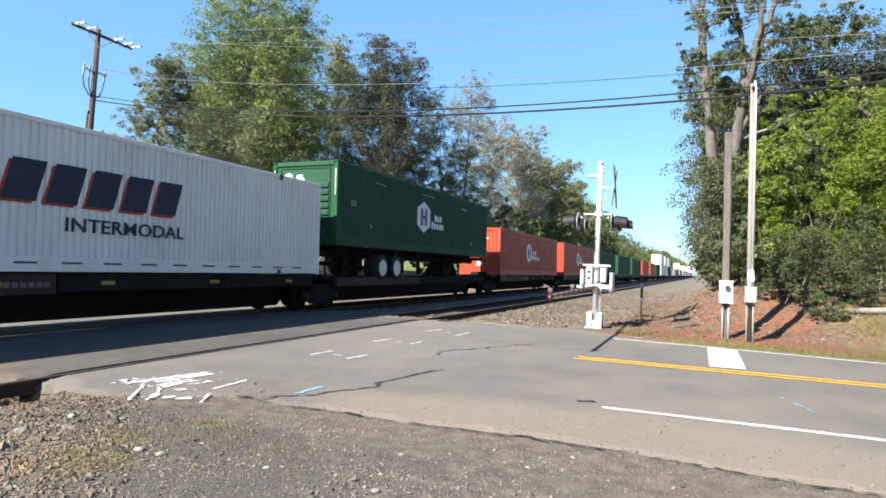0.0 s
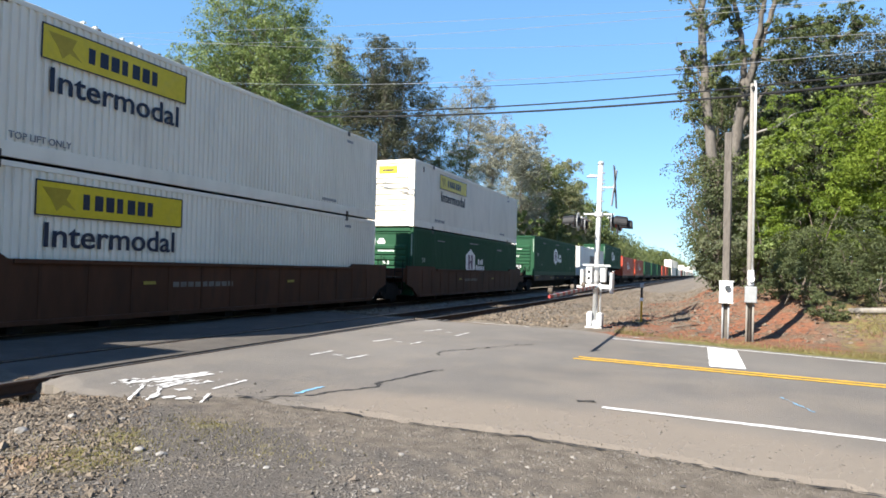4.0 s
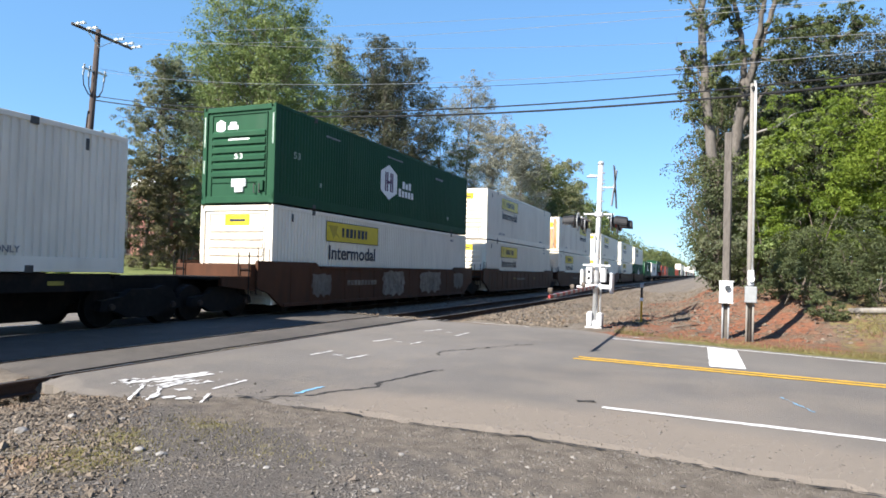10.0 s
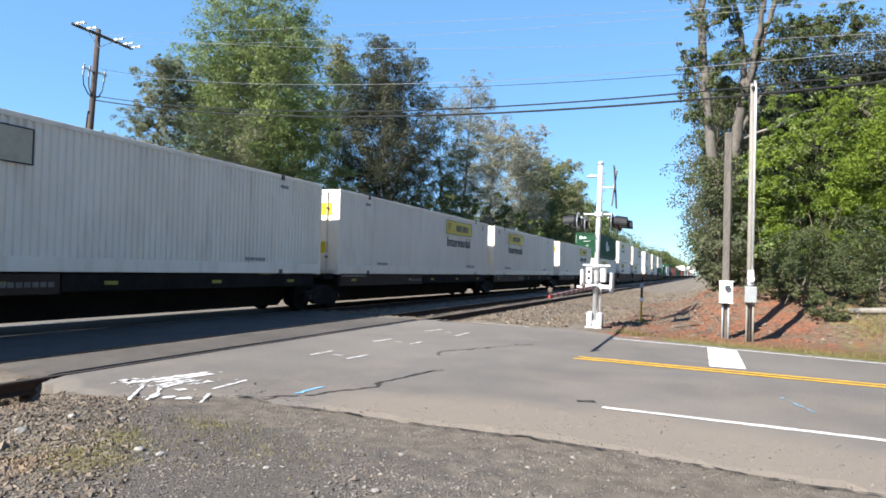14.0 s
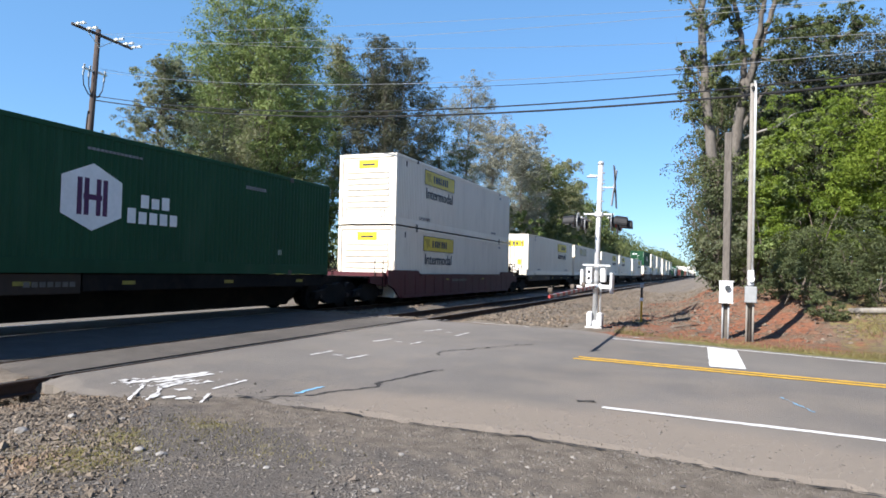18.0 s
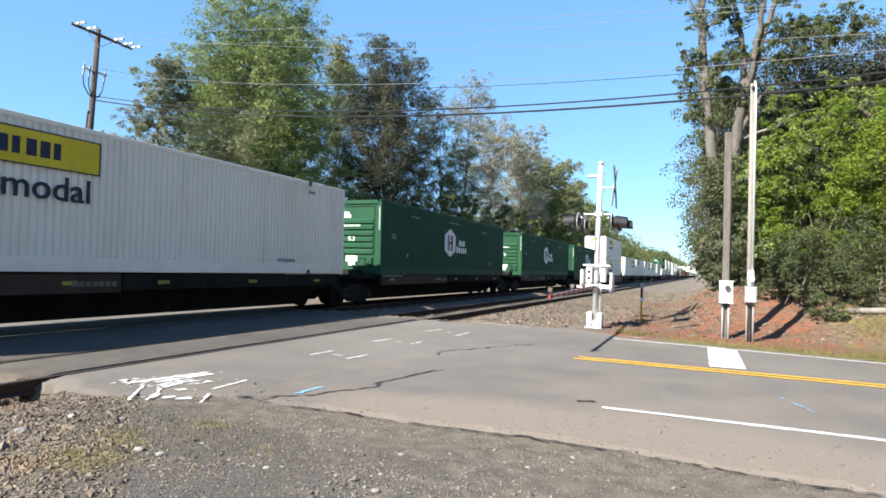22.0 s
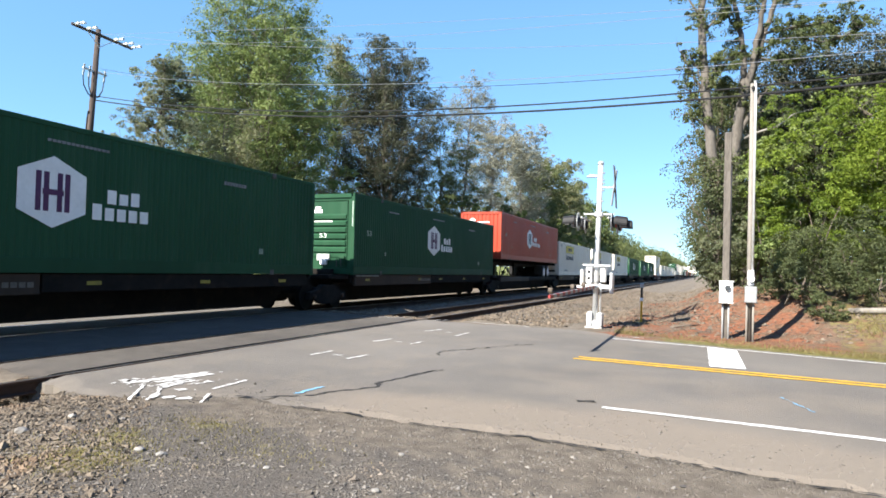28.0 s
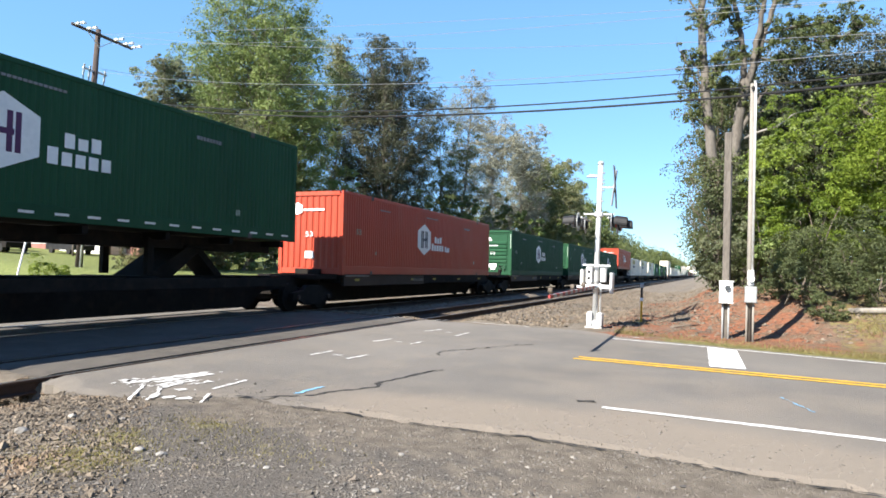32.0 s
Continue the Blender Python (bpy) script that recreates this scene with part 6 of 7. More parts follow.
stemmed("forked tall oak with pale bark and dark leaf clumps", 1.0, 28.0, [
    ([(1.03, 28.0, 0.2), (0.95, 28.0, 5.75), (1.02, 28.0, 7.08), (1.16, 28.0, 8.41), (1.26, 28.0, 9.29)], 0.25, 0.17),
    ([(1.26, 28.0, 9.2), (1.15, 28.0, 10.63), (1.08, 28.0, 11.2), (0.84, 28.0, 12.23), (0.73, 28.0, 14.5)], 0.13, 0.06),
    ([(1.16, 27.9, 8.18), (1.46, 27.9, 9.49), (1.60, 27.9, 10.37), (1.81, 27.9, 11.68), (2.06, 27.9, 14.0)], 0.15, 0.07),
    ([(1.22, 28.1, 8.3), (1.55, 28.1, 9.71), (1.90, 28.1, 11.0), (2.27, 28.1, 12.18), (2.6, 28.1, 14.2)], 0.15, 0.08),
    ([(1.08, 28.0, 7.0), (1.43, 28.0, 7.84), (1.81, 28.0, 8.48), (1.95, 28.0, 8.69)], 0.10, 0.05)], [
    ([(1.9, 28.0, 11.0), (2.84, 28.1, 11.17), (3.6, 28.2, 11.0)], 24, 0.42), ([(1.91, 28.0, 10.7), (3.23, 27.8, 10.5), (4.17, 27.6, 10.4)], 27, 0.42),
    ([(2.84, 28.0, 11.17), (4.15, 28.2, 11.25), (4.9, 28.2, 11.45)], 24, 0.42), ([(4.1, 27.6, 10.4), (4.7, 27.6, 10.6), (5.2, 27.6, 10.95)], 18, 0.42),
    ([(1.68, 28.0, 10.1), (2.47, 28.2, 9.95), (3.24, 28.3, 9.8)], 20, 0.42), ([(2.3, 28.1, 12.2), (3.2, 28.1, 12.6), (4.4, 28.0, 12.7)], 18, 0.42),
    ([(1.1, 28.0, 11.0), (0.7, 28.0, 11.6), (0.5, 28.0, 12.2)], 15, 0.42), ([(1.2, 28.0, 9.8), (0.8, 27.9, 10.1), (0.6, 27.8, 10.3)], 18, 0.35),
    ([(1.15, 28.0, 8.6), (0.6, 28.3, 8.9), (0.3, 28.4, 9.2)], 24, 0.6), ([(1.8, 28.0, 11.6), (1.6, 28.0, 12.2), (1.4, 28.0, 12.8)], 14, 0.42)], 82, LEAF_OLIVE, 0.05, BARK_MID, 0.20)
fallen_limb = Mesh().tube([(1.2, 25.7, 6.5), (1.5, 25.5, 6.64), (2.21, 25.5, 6.85), (2.5, 25.5, 7.07), (2.72, 25.5, 7.26), (3.3, 25.5, 7.4)], [0.05, 0.045, 0.035, 0.028, 0.02, 0.01], 7)
solo("dead_limb", fallen_limb, BARK_PALE, "pale dead limb caught in the green thicket", "branch", "", "", True)
tree("dark spreading pine behind the bushes", 5.0, 33.0, 10.7, 4.9, 0.30, 84, LEAF_DARK, 150000, 0.062, None, "dome", (0.9, 0), 0.2, 0.55, 90, -0.6, 0.70)
tree("leafy oak in spring leaf at the roadside", 7.8, 26.0, 8.0, 3.6, 0.15, 85, LEAF_LIT, 60000, 0.05, None, "round", (0.2, 0), 0.2, 0.5, 40, -0.2)
tree("young evergreen on the bank", 0.42, 26.4, 5.2, 1.15, 0.08, 86, LEAF_SHRUB, 22000, 0.045, None, "dome", (-0.15, 0), 0.08, 0.15, 40, -0.1, 0.48)
tree("slender evergreen beside the line", 0.35, 30.5, 8.8, 1.6, 0.2, 89, LEAF_SHRUB, 24000, 0.055, None, "dome", (-0.2, 0), 0.10, 0.2, 40, 0.0, 0.5)
tree("ragged cedar leaning over the gravel path", 1.5, 36.0, 10.5, 2.4, 0.08, 87, LEAF_SHRUB, 30000, 0.075, None, "round", (-0.9, 0), 0.14, 0.35, 34, -0.05)
tree("cedar at the edge of the woods", 2.3, 43.0, 12.0, 2.5, 0.06, 88, LEAF_DARK, 22000, 0.09, None, "round", (-0.5, 0), 0.14, 0.4, 30, -0.05)
for x, y, rx, ry, rz, lift, leaf, n, s, label, seed in (
    (3.4, 25.5, 2.0, 1.6, 2.6, 1.0, LEAF_LIT, 42000, 0.042, "mass of bright yellow green young leaves", 91),
    (6.0, 24.8, 2.3, 1.7, 2.5, 0.8, LEAF_LIT, 42000, 0.042, "mass of bright green leaves on thin stems", 92),
    (1.9, 26.5, 1.1, 1.2, 2.3, 0.4, LEAF_SPRING, 13000, 0.06, "leafy green bush round the tree trunks", 93),
    (0.62, 26.2, 0.85, 0.9, 1.3, 0.1, LEAF_GREY, 13000, 0.045, "dark green evergreen bush on the bank", 94),
    (4.8, 29.0, 3.2, 1.8, 3.4, 0.6, LEAF_SPRING, 34000, 0.055, "tall thicket of green leaves", 95),
    (9.0, 27.5, 3.0, 2.0, 3.2, 0.4, LEAF_SPRING, 32000, 0.055, "tall thicket of green leaves", 96),
    (2.75, 21.5, 1.15, 0.9, 0.85, 0.05, LEAF_SHRUB, 26000, 0.027, "grey green feathery shrub on the red bank", 97),
    (4.6, 21.2, 1.3, 0.9, 0.90, 0.05, LEAF_SHRUB, 26000, 0.027, "grey green feathery shrub on the red bank", 98),
    (3.8, 22.6, 1.4, 1.0, 1.1, 0.2, LEAF_SHRUB, 24000, 0.031, "olive green shrub on the red bank", 99),
    (6.6, 22.3, 1.4, 1.0, 0.95, 0.2, LEAF_SHRUB, 24000, 0.031, "olive green shrub on the red bank", 100),
    (3.2, 20.3, 0.6, 0.4, 0.32, 0.0, LEAF_SHRUB, 5000, 0.024, "small green shrub at the foot of the bank", 101),
    (1.95, 22.4, 0.55, 0.5, 0.5, 0.0, LEAF_SHRUB, 6000, 0.026, "low dark shrub in the shade on the bank", 102),
):
    bush(label, x, y, (rx, ry, rz), seed, leaf, n, s, lift, "bush", 7, "bush", -0.02 if s < 0.05 else -0.1)


def fallen(label, pts, r, material):
    solo("fallen_log", Mesh().tube(pts, r, 9), material, label, "log", "", "", True)


fallen("weathered grey fallen log lying in the grass", [(3.6, 20.6, rise(3.6, 20.6) + 0.08), (4.3, 20.45, rise(4.3, 20.45) + 0.10), (5.6, 20.3, rise(5.6, 20.3) + 0.10)], [0.07, 0.085, 0.10], BARK_PALE)
fallen("thin dead branch on the bank", [(-0.9, 19.9, rise(-0.9, 19.9) + 0.02), (-0.55, 20.0, rise(-0.55, 20.0) + 0.06), (-0.1, 20.25, rise(-0.1, 20.25) + 0.03)], [0.03, 0.025, 0.012], BARK)
rng_sticks = np.random.default_rng(9)
sticks = Mesh()
for _ in range(420):
    x, y = rng_sticks.uniform(-2.6, 5.2), rng_sticks.uniform(18.6, 25.0)
    a, n = rng_sticks.random() * 6.283, rng_sticks.uniform(0.08, 0.45)
    p, q = (x, y), (x + n * math.cos(a), y + n * math.sin(a))
    sticks.tube([(*p, rise(*p) + 0.012), (*q, rise(*q) + 0.02 + 0.05 * rng_sticks.random())], [0.010, 0.004], 4, False)
solo("twigs", sticks, BARK, "dead twigs and litter strewn on the red bank", "twigs", "", "stuff")


# ---- crossing signal ----
def crossing_signal():
    s = thing("crossing_signal", "silver crossing signal mast with hooded lamps and lowered gate", "signal", "", "", pose(-2.87, 18.9, 0.0, 0, 0.7, 0))
    part("foundation", Mesh().box(-0.24, 0.24, -0.24, 0.24, -0.25, 0.04, 0.02), CONCRETE, s)
    part("base_casting", Mesh().box(-0.20, -0.06, -0.2, 0.2, 0.04, 0.44, 0.03).box(0.08, 0.22, -0.2, 0.2, 0.04, 0.42, 0.03).box(-0.2, 0.22, -0.12, 0.12, 0.04, 0.2, 0.02), BOX_WHITE, s)
    part("mast", Mesh().tube([(0, 0, 0.04), (0, 0, 4.62)], 0.075, 18), GALV, s, "", True)
    part("mast_cap", Mesh().tube([(0, 0, 4.6), (0, 0, 4.66), (0, 0, 4.7)], [0.085, 0.085, 0.04], 18), GALV, s, "", True)
    part("conduit", Mesh().tube([(0.13, 0.05, 0.3), (0.13, 0.05, 1.1), (0.1, 0.02, 1.25)], 0.028, 8), GALV, s, "", True)
    arm = part("lamp_bracket", Mesh().tube([(-0.42, 0, 3.19), (0.42, 0, 3.19)], 0.028, 10).box(-0.11, 0.11, -0.11, 0.11, 3.12, 3.26, 0.02), GALV, s)
    for sx in (1, -1):
        part("lamp_bracket", Mesh().tube([(sx * 0.36, -0.72, 3.05), (sx * 0.36, 0.72, 3.05)], 0.025, 10), GALV, s)
        for y in (-0.62, 0.62):
            x = sx * 0.40
            head = part("signal_lamp", Mesh().tube([(x, y, 2.93), (x + sx * 0.16, y, 2.93)], [0.11, 0.17], 20), BLACK, s, "black flashing lamp head")
            part("background_disc", Mesh().tube([(x + sx * 0.05, y, 2.93), (x + sx * 0.065, y, 2.93)], 0.26, 28), BOX_GREY, head, "round grey backed disc")
            hood = Mesh()
            for k in range(13):
                w = math.radians(-20 + 220 * k / 12)
                hood.v += [(x + sx * 0.15, y + 0.185 * math.cos(w), 2.93 + 0.185 * math.sin(w)), (x + sx * (0.46 + 0.0 * k), y + 0.175 * math.cos(w), 2.90 + 0.175 * math.sin(w)),
                           (x + sx * 0.46, y + 0.165 * math.cos(w), 2.90 + 0.165 * math.sin(w)), (x + sx * 0.15, y + 0.175 * math.cos(w), 2.93 + 0.175 * math.sin(w))]
            hood.f = [(4 * k + a, 4 * k + 4 + a, 4 * k + 4 + (a + 1) % 4, 4 * k + (a + 1) % 4) for k in range(12) for a in range(4)]
            part("hood", hood, BLACK, head, "long black hood")
            part("lens", Mesh().tube([(x + sx * 0.155, y, 2.93), (x + sx * 0.175, y, 2.93)], [0.155, 0.12], 20), RED_PAINT, head, "dark red lens")
    buck = part("crossbuck", Mesh().tube([(0.05, 0, 3.95), (0.40, 0, 3.95)], 0.025, 8), GALV, s)
    for a in (1, -1):
        q = [(a * 0.40 - 0.11, 3.40), (a * 0.40 + 0.11, 3.40), (-a * 0.40 + 0.11, 4.50), (-a * 0.40 - 0.11, 4.50)]
        part("crossbuck_board", Mesh().prism(q, "x", 0.395 + 0.016 * a, 0.42 + 0.016 * a), MARK_GREY, buck, "weathered white board seen on edge")
    part("lamp_arm", Mesh().tube([(0, 0, 4.27), (-0.3, 0, 4.30)], 0.03, 8).box(-0.38, -0.1, -0.05, 0.05, 4.24, 4.29, 0.015), GALV, s)
    for z in (3.55, 3.85, 4.05, 4.15, 4.35):
        part("band_clamp", Mesh().box(-0.082, 0.12, -0.05, 0.05, z, z + 0.03, 0.005), BOX_GREY, s)
    mech = part("gate_mechanism", Mesh().box(-0.27, -0.10, -0.16, 0.16, 1.22, 1.72, 0.03), BOX_WHITE, s, "white gate drive box")
    part("gate_mechanism_cover", Mesh().box(0.12, 0.27, -0.14, 0.14, 1.28, 1.74, 0.03), BOX_WHITE, mech)
    for z in (1.16, 1.72):
        part("bracket", Mesh().box(-0.36, 0.40, -0.2, -0.15, z, z + 0.05, 0.01), BOX_WHITE, mech)
        part("bracket", Mesh().box(-0.30, 0.36, 0.15, 0.2, z, z + 0.05, 0.01), BOX_WHITE, mech)
    part("vent_slot", Mesh().box(-0.22, -0.15, -0.168, -0.158, 1.52, 1.6), BLACK, mech)
    part("vent_slot", Mesh().box(-0.22, -0.15, -0.168, -0.158, 1.34, 1.42), BLACK, mech)
    for x, z0, z1 in ((-0.40, 1.18, 1.62), (0.42, 0.96, 1.56)):
        part("counterweight", Mesh().box(x - 0.035, x + 0.035, -0.10, 0.35, z0, z1, 0.02), BOX_WHITE, mech, "white counterweight plate")
    part("torque_bar", Mesh().box(-0.50, 0.46, -0.25, -0.19, 1.10, 1.16, 0.01), BOX_WHITE, mech)
    # lowered arm over the far lane
    a, b = Vector((0.06, -0.2, 1.16)), Vector((0.21, -6.93, 1.08))
    n = 20
    gate = part("gate_arm", Mesh().tube([a, a + (b - a) * 0.06], 0.05, 8), BOX_WHITE, s, "lowered gate arm with red and white stripes")
    for i in range(n):
        p, q = a + (b - a) * (0.06 + 0.94 * i / n), a + (b - a) * (0.06 + 0.94 * (i + 1) / n)
        h0, h1 = 0.044 - 0.014 * i / n, 0.044 - 0.014 * (i + 1) / n
        m = Mesh().add([(p.x - 0.02, p.y, p.z - h0), (p.x + 0.02, p.y, p.z - h0), (p.x + 0.02, p.y, p.z + h0), (p.x - 0.02, p.y, p.z + h0), (q.x - 0.02, q.y, q.z - h1), (q.x + 0.02, q.y, q.z - h1), (q.x + 0.02, q.y, q.z + h1), (q.x - 0.02, q.y, q.z + h1)],
                       [(0, 1, 2, 3), (7, 6, 5, 4), (0, 4, 5, 1), (1, 5, 6, 2), (2, 6, 7, 3), (3, 7, 4, 0)])
        part("stripe", m, RED_PAINT if i % 2 else BOX_GREY, gate)
    for f in (0.985, 0.62, 0.38):
        p = a + (b - a) * f
        part("arm_lamp", Mesh().tube([(p.x - 0.04, p.y, p.z + 0.11), (p.x + 0.04, p.y, p.z + 0.11)], 0.055, 12).box(p.x - 0.015, p.x + 0.015, p.y - 0.02, p.y + 0.02, p.z + 0.04, p.z + 0.08), BARK, gate, "small arm lamp")


crossing_signal()

# ---- poles and boxes on the verge ----
z1 = rise(0.5, 18.35)
post = thing("service_post", "grey wooden service post with a white meter box", "post", "", "", pose(0.50, 18.35, z1 - 0.2, 0, -0.3, 0))
part("shaft", Mesh().box(-0.085, 0.085, -0.085, 0.085, 0.0, 5.45 - z1, 0.012), BARK_MID, post)
box1 = part("meter_box", Mesh().box(-0.155, 0.165, -0.27, -0.09, 1.10 - z1, 1.64 - z1, 0.015), BOX_WHITE, post, "white enamelled meter box")
part("meter_glass", Mesh().tube([(0.035, -0.27, 1.47 - z1), (0.035, -0.33, 1.47 - z1)], 0.07, 20), GLASS, box1, "round dark meter glass")
part("box_rim", Mesh().box(-0.165, 0.175, -0.275, -0.268, 1.09 - z1, 1.12 - z1).box(-0.165, 0.175, -0.29, -0.08, 1.635 - z1, 1.655 - z1), BOX_WHITE, box1)
for x in (-0.10, 0.10):
    part("conduit", Mesh().tube([(x * 0.7, -0.12, 0.0), (x * 0.7, -0.12, 1.13 - z1)], 0.024, 8), BOX_GREY, post, "", True)
part("conduit", Mesh().tube([(0.09, -0.11, 1.7 - z1), (0.09, -0.11, 4.6 - z1)], 0.02, 8), BLACK, post, "", True)

z2 = rise(1.02, 17.85)
pole2 = thing("service_pole", "tall pale service pole with a grey meter box", "pole", "", "", pose(1.02, 17.85, z2 - 0.2, 0, -0.2, 0))
part("shaft", Mesh().tube([(0, 0, 0), (0, 0, 6.55 - z2)], [0.075, 0.062], 14), BARK_PALE, pole2, "", True)
part("riser_pipe", Mesh().tube([(0.055, -0.09, 1.6 - z2), (0.055, -0.09, 6.45 - z2), (0.055, -0.02, 6.6 - z2), (0.05, 0.1, 6.55 - z2)], 0.030, 10), GALV, pole2, "pale riser pipe", True)
box2 = part("meter_box", Mesh().box(-0.115, 0.155, -0.26, -0.08, 1.14 - z2, 1.54 - z2, 0.015), BOX_GREY, pole2, "grey enamelled box")
part("meter_socket", Mesh().box(-0.05, 0.09, -0.2, -0.06, 1.56 - z2, 1.93 - z2, 0.015), BOX_WHITE, pole2)
part("meter", Mesh().tube([(0.02, -0.2, 1.72 - z2), (0.02, -0.30, 1.72 - z2)], [0.085, 0.075], 20), BOX_WHITE, pole2)
for x in (-0.08, 0.11):
    part("conduit", Mesh().tube([(x * 0.75, -0.11, 0.0), (x * 0.75, -0.11, 1.17 - z2)], 0.026, 8), BARK_PALE, pole2, "", True)
part("insulator", Mesh().tube([(0.0, -0.09, 6.42 - z2), (0.0, -0.15, 6.42 - z2)], 0.045, 10), BLACK, pole2)

z3 = rise(-1.79, 21.0)
marker = thing("marker_post", "slim marker post, orange below, black and white above", "marker post", "", "", pose(-1.79, 21.0, z3))
part("shaft", Mesh().box(-0.03, 0.03, -0.02, 0.02, -0.1, 0.74 - z3, 0.006), STRIPE_Y, marker, "orange yellow lower part")
part("top_section", Mesh().box(-0.035, 0.035, -0.022, 0.022, 0.74 - z3, 1.16 - z3, 0.006), BLACK, marker)
part("white_band", Mesh().box(-0.05, 0.05, -0.03, 0.03, 0.72 - z3, 0.82 - z3, 0.008), BOX_WHITE, marker)
part("cap", Mesh().box(-0.055, 0.055, -0.03, 0.03, 1.13 - z3, 1.26 - z3, 0.01), BOX_GREY, marker)

# ---- utility pole and wires ----
K = 1.4
UX, UY = -22 * K, 18.4 * K
z4 = rise(UX, UY)
up = thing("utility_pole", "tall brown wooden utility pole with a crossarm", "utility pole", "", "", pose(UX - 0.22, UY - 0.26, z4 - 0.3, -1.15, 1.3, 0))
TOPZ = 1.558 + K * (10.25 - 1.558) - z4 + 0.3
part("shaft", Mesh().tube([(0, 0, 0), (0.0, 0, TOPZ * 0.5), (0, 0, TOPZ)], [0.19, 0.165, 0.13], 14), POLE_WOOD, up, "", True)
part("crossarm", Mesh().box(0.14, 0.26, -1.75, 2.1, TOPZ - 0.42, TOPZ - 0.28, 0.015), POLE_WOOD, up)
part("arm_brace", Mesh().tube([(0.2, -0.8, TOPZ - 0.4), (0.16, 0, TOPZ - 1.0)], 0.02, 6).tube([(0.2, 0.8, TOPZ - 0.4), (0.16, 0, TOPZ - 1.0)], 0.02, 6), GALV, up)
for y in (-1.65, -0.95, 0.75, 1.4, 1.95):
    for dx in (0.35, 0.75):
        part("insulator", Mesh().tube([(dx, y, TOPZ - 0.33), (dx + 0.08, y, TOPZ - 0.33), (dx + 0.1, y, TOPZ - 0.33), (dx + 0.28, y, TOPZ - 0.34)], [0.05, 0.085, 0.05, 0.08], 10), MARK_WHITE, up, "white porcelain insulator")
part("cutout_bracket", Mesh().box(-0.05, 0.05, -0.75, 0.75, TOPZ - 2.35, TOPZ - 2.25, 0.01), GALV, up)
for y in (-0.7, -0.35, 0.6):
    part("cutout", Mesh().tube([(0, y, TOPZ - 2.7), (0.05, y, TOPZ - 2.1)], 0.05, 8), BOX_GREY, up, "fused cut-out")
    part("jumper_wire", Mesh().tube([(0.0, y, TOPZ - 2.7), (0.02, y * 0.9, TOPZ - 3.2), (0.05, y * 0.5, TOPZ - 3.6), (0.1, 0.0, TOPZ - 3.8)], 0.03, 6, False), WIRE, up)
part("riser_pipe", Mesh().tube([(0.2, -0.08, 0.0), (0.2, -0.08, 4.4)], 0.05, 10), GALV, up, "pale riser pipe", True)
part("cable_riser", Mesh().tube([(-0.2, -0.1, 4.0), (-0.2, -0.08, TOPZ - 4.9), (0.0, -0.2, TOPZ - 4.5)], 0.04, 8, False), WIRE, up)
solo("guy_wire", Mesh().tube([(-17.5 * K, 12.38 * K, rise(-17.5 * K, 12.38 * K)), (-17.5 * K, 12.85 * K, 3.0)], 0.035, 8), MARK_WHITE, "pale guard pipe of a guy wire in the grass", "guy wire")


def wire(label, c2, c1, c0, r, material, dy=0.0):
    """A sagging wire from the pole across the road to the next pole out of view."""
    pts = []
    for i in range(41):
        x = -22 + 41 * i / 40
        y = 18.4 - (x + 22) * 7.4 / 38 + dy
        pts.append((x * K, y * K, 1.558 + K * (c2 * x * x + c1 * x + c0 - 1.558)))
    solo("overhead_wire", Mesh().tube(pts, r, 6, False), material, label, "wire", "overhead wires")


wire("thick black cable sagging over the road", 0.00411, -0.019, 5.105, 0.030, WIRE)
wire("thick black cable sagging over the road", 0.00421, -0.017, 5.262, 0.022, WIRE)
wire("thin bright conductor over the road", 0.00370, -0.049, 5.761, 0.008, WIRE_PALE)
wire("thin bright conductor over the road", 0.00451, -0.042, 5.647, 0.008, WIRE)
wire("thin bright conductor over the road", 0.0018, -0.091, 6.822, 0.006, WIRE_PALE)
wire("thin bright conductor over the road", 0.0005, -0.131, 6.936, 0.006, WIRE_PALE)
wire("thin bright conductor over the road", 0.0027, -0.115, 6.259, 0.006, WIRE_PALE)


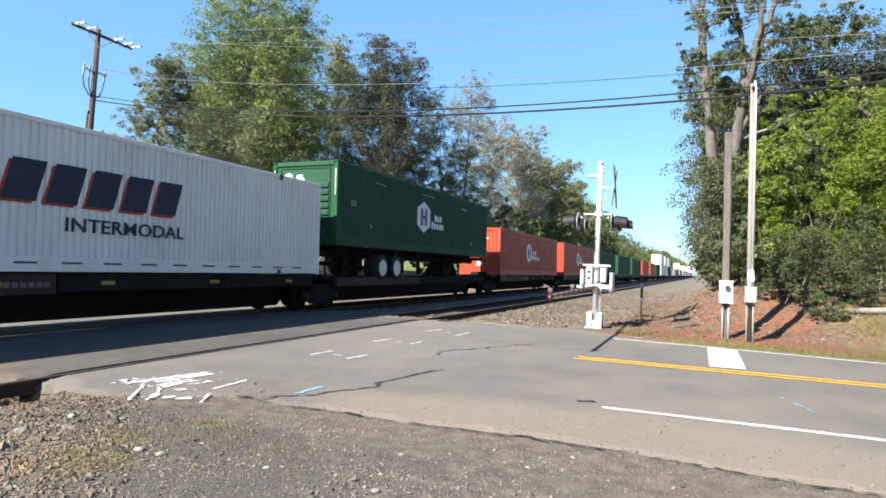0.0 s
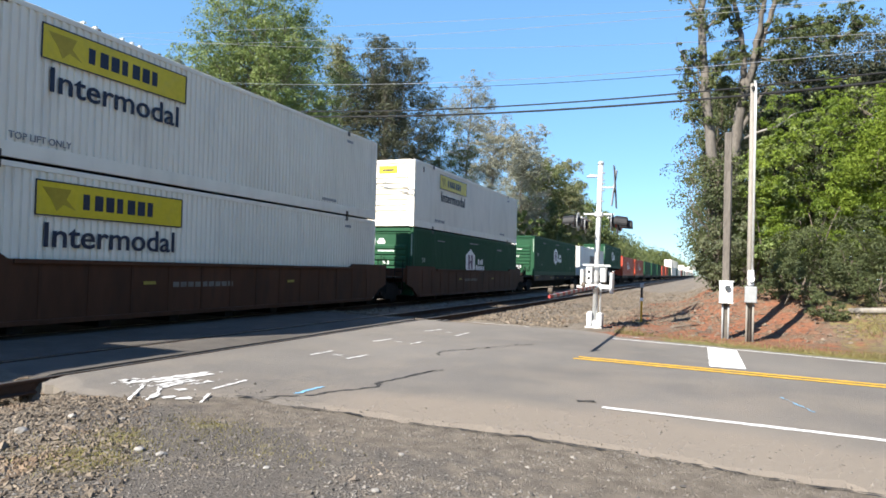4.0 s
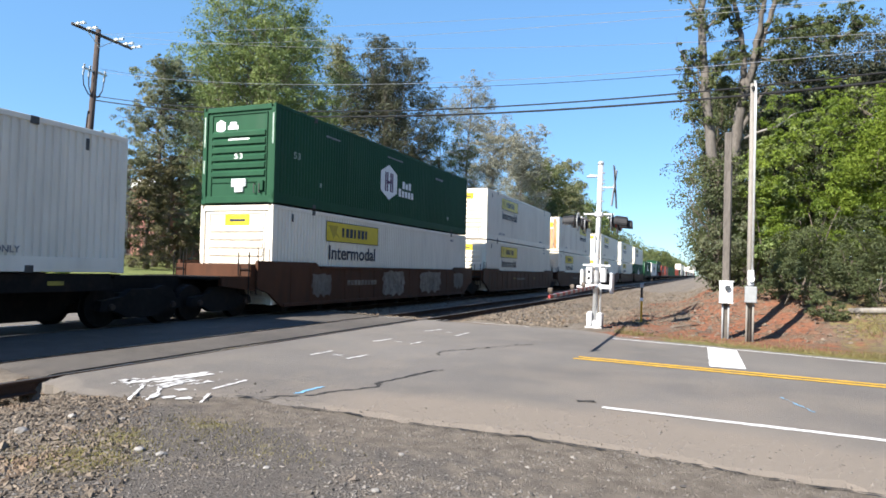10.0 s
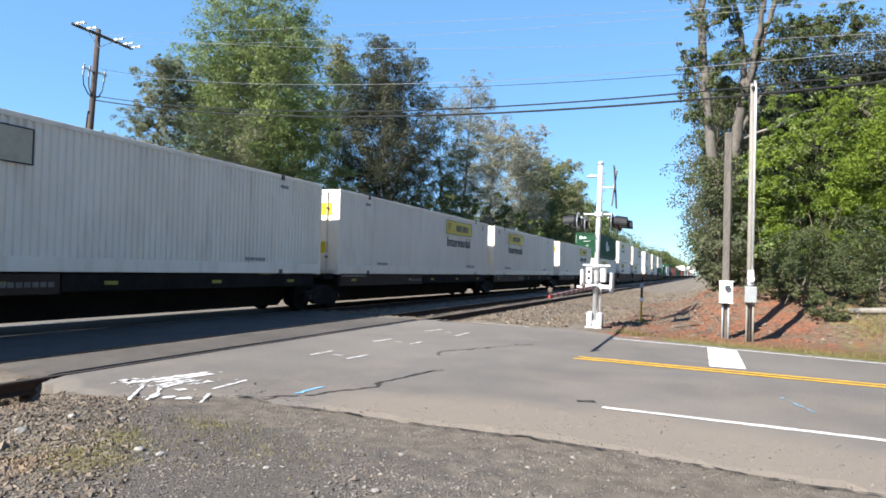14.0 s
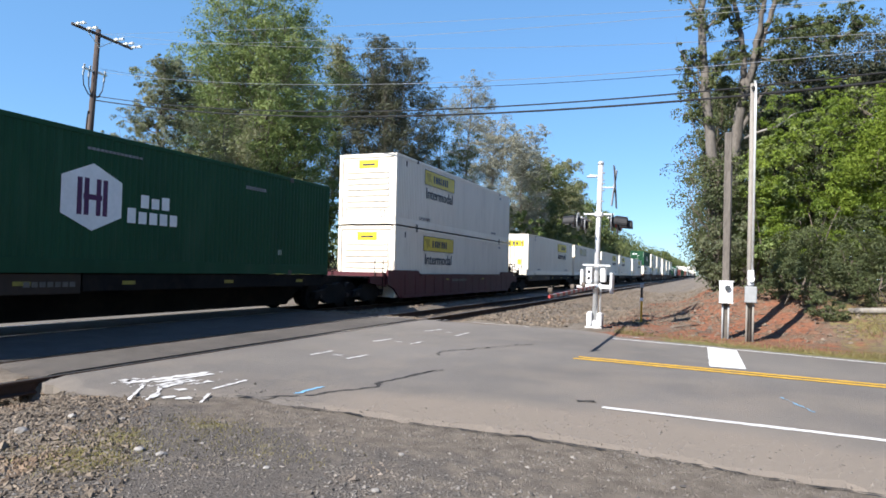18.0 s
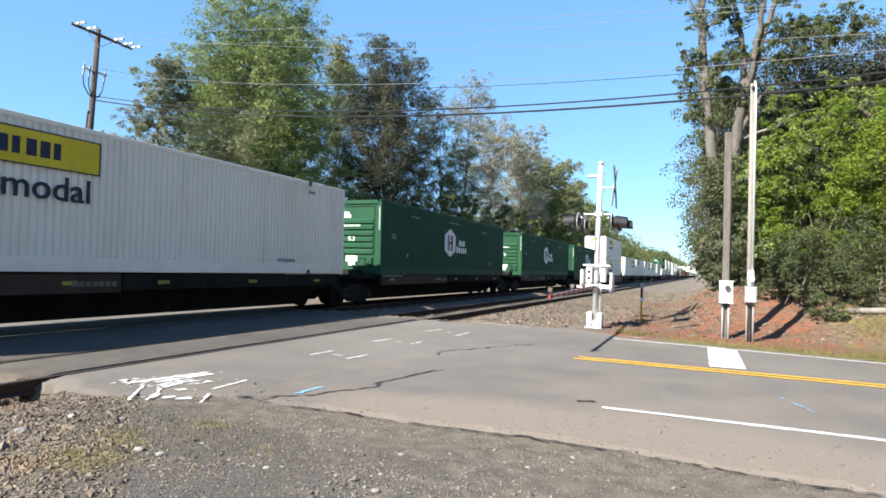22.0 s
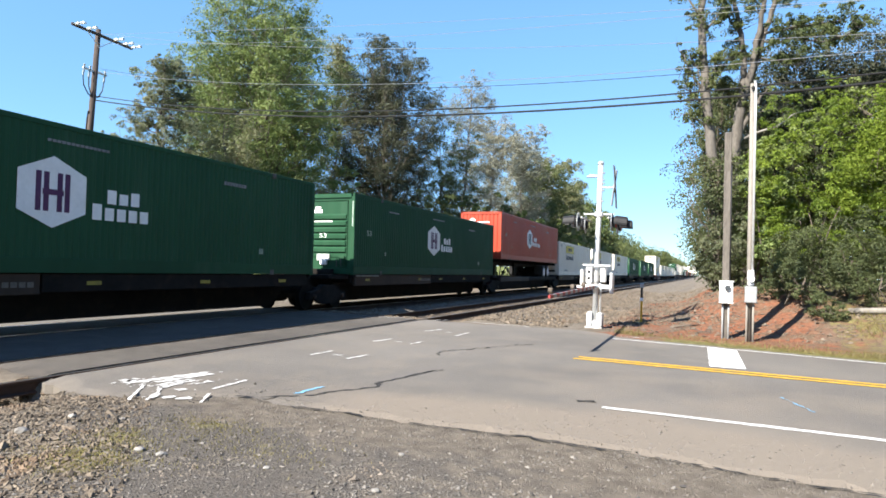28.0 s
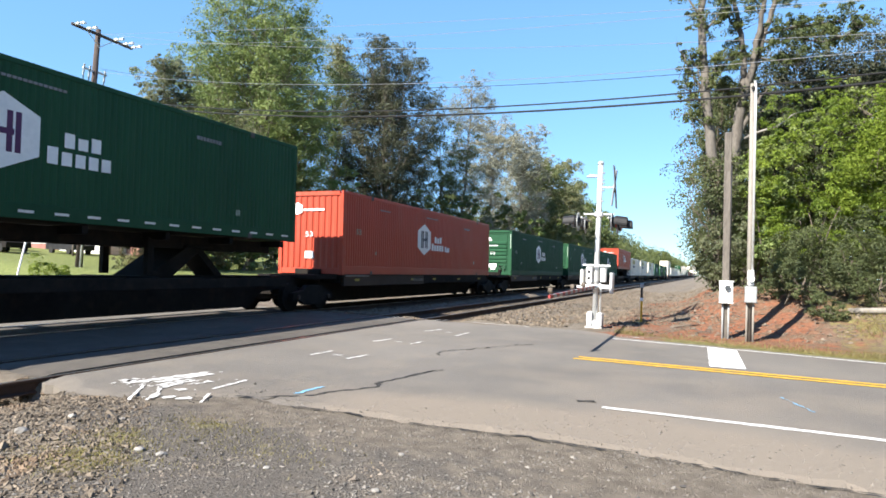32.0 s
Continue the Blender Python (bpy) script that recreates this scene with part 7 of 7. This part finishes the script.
# ---- building, cars and overbridge behind ----
def office():
    b = thing("office_building", "two storey pink brick building with white bands", "building", "", "", pose(-60, 48.2, 1.6, 0, 0, -10.6))
    part("wall", Mesh().box(-42, 0, 0.0, 14, 0.0, 6.9), BRICK, b)
    part("parapet", Mesh().box(-42.2, 0.2, -0.2, 14.2, 6.9, 7.9, 0.05), TRIM_WHITE, b, "white parapet")
    part("roof", Mesh().box(-41.8, -0.2, 0.2, 13.8, 7.88, 7.96), BOX_GREY, b)
    for z in (6.25, 4.45, 2.95, 0.95):
        part("band", Mesh().box(-42.06, 0.06, -0.08, 0.0, z, z + 0.22, 0.02), TRIM_WHITE, b, "white stone band")
    for i in range(14):
        x = -2.6 - 2.75 * i
        for z0, z1 in ((4.7, 6.2), (1.2, 2.9)):
            w = part("window", Mesh().box(x - 0.8, x + 0.8, -0.03, 0.02, z0, z1), GLASS, b)
            part("window_frame", Mesh().box(x - 0.86, x - 0.78, -0.06, 0.0, z0, z1).box(x + 0.78, x + 0.86, -0.06, 0.0, z0, z1).box(x - 0.86, x + 0.86, -0.06, 0.0, z1 - 0.06, z1 + 0.03).box(x - 0.04, x + 0.04, -0.06, 0.0, z0, z1).box(x - 0.8, x + 0.8, -0.05, 0.0, (z0 + z1) / 2 - 0.03, (z0 + z1) / 2 + 0.03), TRIM_WHITE, w)
    part("wall", Mesh().box(8.9, 13.2, 0.6, 9, 0.0, 6.4), BRICK, b)
    part("parapet", Mesh().box(8.9, 13.4, 0.4, 9.2, 6.4, 7.2, 0.05), TRIM_WHITE, b, "white parapet")
    t = part("entrance_bay", Mesh().box(0.3, 8.7, -1.2, 0.8, 0.0, 8.3, 0.05), TRIM_WHITE, b, "white entrance bay")
    part("coping", Mesh().box(0.2, 8.8, -1.35, 0.9, 8.3, 8.6, 0.03), BRICK, t, "brick red coping")
    for x in (0.8, 3.5, 6.2):
        for z0, z1 in ((4.5, 6.7), (1.0, 2.7)):
            w = part("window", Mesh().box(x, x + 2.1, -1.26, -1.2, z0, z1), GLASS, t)
            part("mullion", Mesh().box(x + 1.0, x + 1.1, -1.29, -1.26, z0, z1).box(x, x + 2.1, -1.29, -1.26, z0 + 1.0, z0 + 1.08), TRIM_WHITE, w)
    part("spandrel", Mesh().box(0.6, 6.2, -1.28, -1.2, 3.0, 4.1), BRICK, t, "brick panel between the storeys")
    part("downpipe", Mesh().box(8.7, 8.95, -1.3, -1.0, 0, 8.5), CASTING, t, "dark corner pipe")


office()


def car(label, paint, m):
    c = thing("car", label, "car", "parked cars", "", m)
    part("body", Mesh().prism([(-2.2, 0.35), (2.2, 0.35), (2.25, 0.75), (1.3, 0.95), (0.85, 1.5), (-1.9, 1.55), (-2.2, 0.95)], "y", -0.9, 0.9), paint, c)
    for s in (-0.905, 0.895):
        part("side_window", Mesh().prism([(-1.8, 1.0), (1.0, 1.0), (0.72, 1.42), (-1.7, 1.45)], "y", s, s + 0.01), GLASS, c)
    for x in (-1.35, 1.4):
        for s in (-0.8, 0.8):
            part("wheel", Mesh().tube([(x, s - 0.11, 0.33), (x, s + 0.11, 0.33)], 0.33, 18), RUBBER, c)


for label, paint, x, y, a in (("dark parked van on the car park", STEEL_DARK, -50.5, 34.9, -10), ("black parked car on the car park", BLACK, -51.0, 41.0, -10), ("white parked car on the car park", BOX_WHITE, -55, 33.0, -10), ("silver parked car on the car park", GALV, -56.5, 39.0, -10)):
    car(label, paint, pose(x, y, rise(x, y) + 0.02, 0, 0, a))


def overbridge():
    b = thing("road_bridge", "pale concrete road bridge over the railway", "bridge", "", "", pose(0, 540, 0))
    part("deck", Mesh().box(-120, 90, -5, 5, 5.6, 7.2, 0.1), CONCRETE, b)
    part("parapet", Mesh().box(-120, 90, -5.2, -4.8, 7.2, 8.1, 0.05), TRIM_WHITE, b)
    part("parapet", Mesh().box(-120, 90, 4.8, 5.2, 7.2, 8.1, 0.05), TRIM_WHITE, b)
    for x in (-48, -26, -3, 18):
        part("pier", Mesh().box(x - 0.8, x + 0.8, -4, 4, -0.5, 5.6, 0.1), CONCRETE, b)


overbridge()


motions()
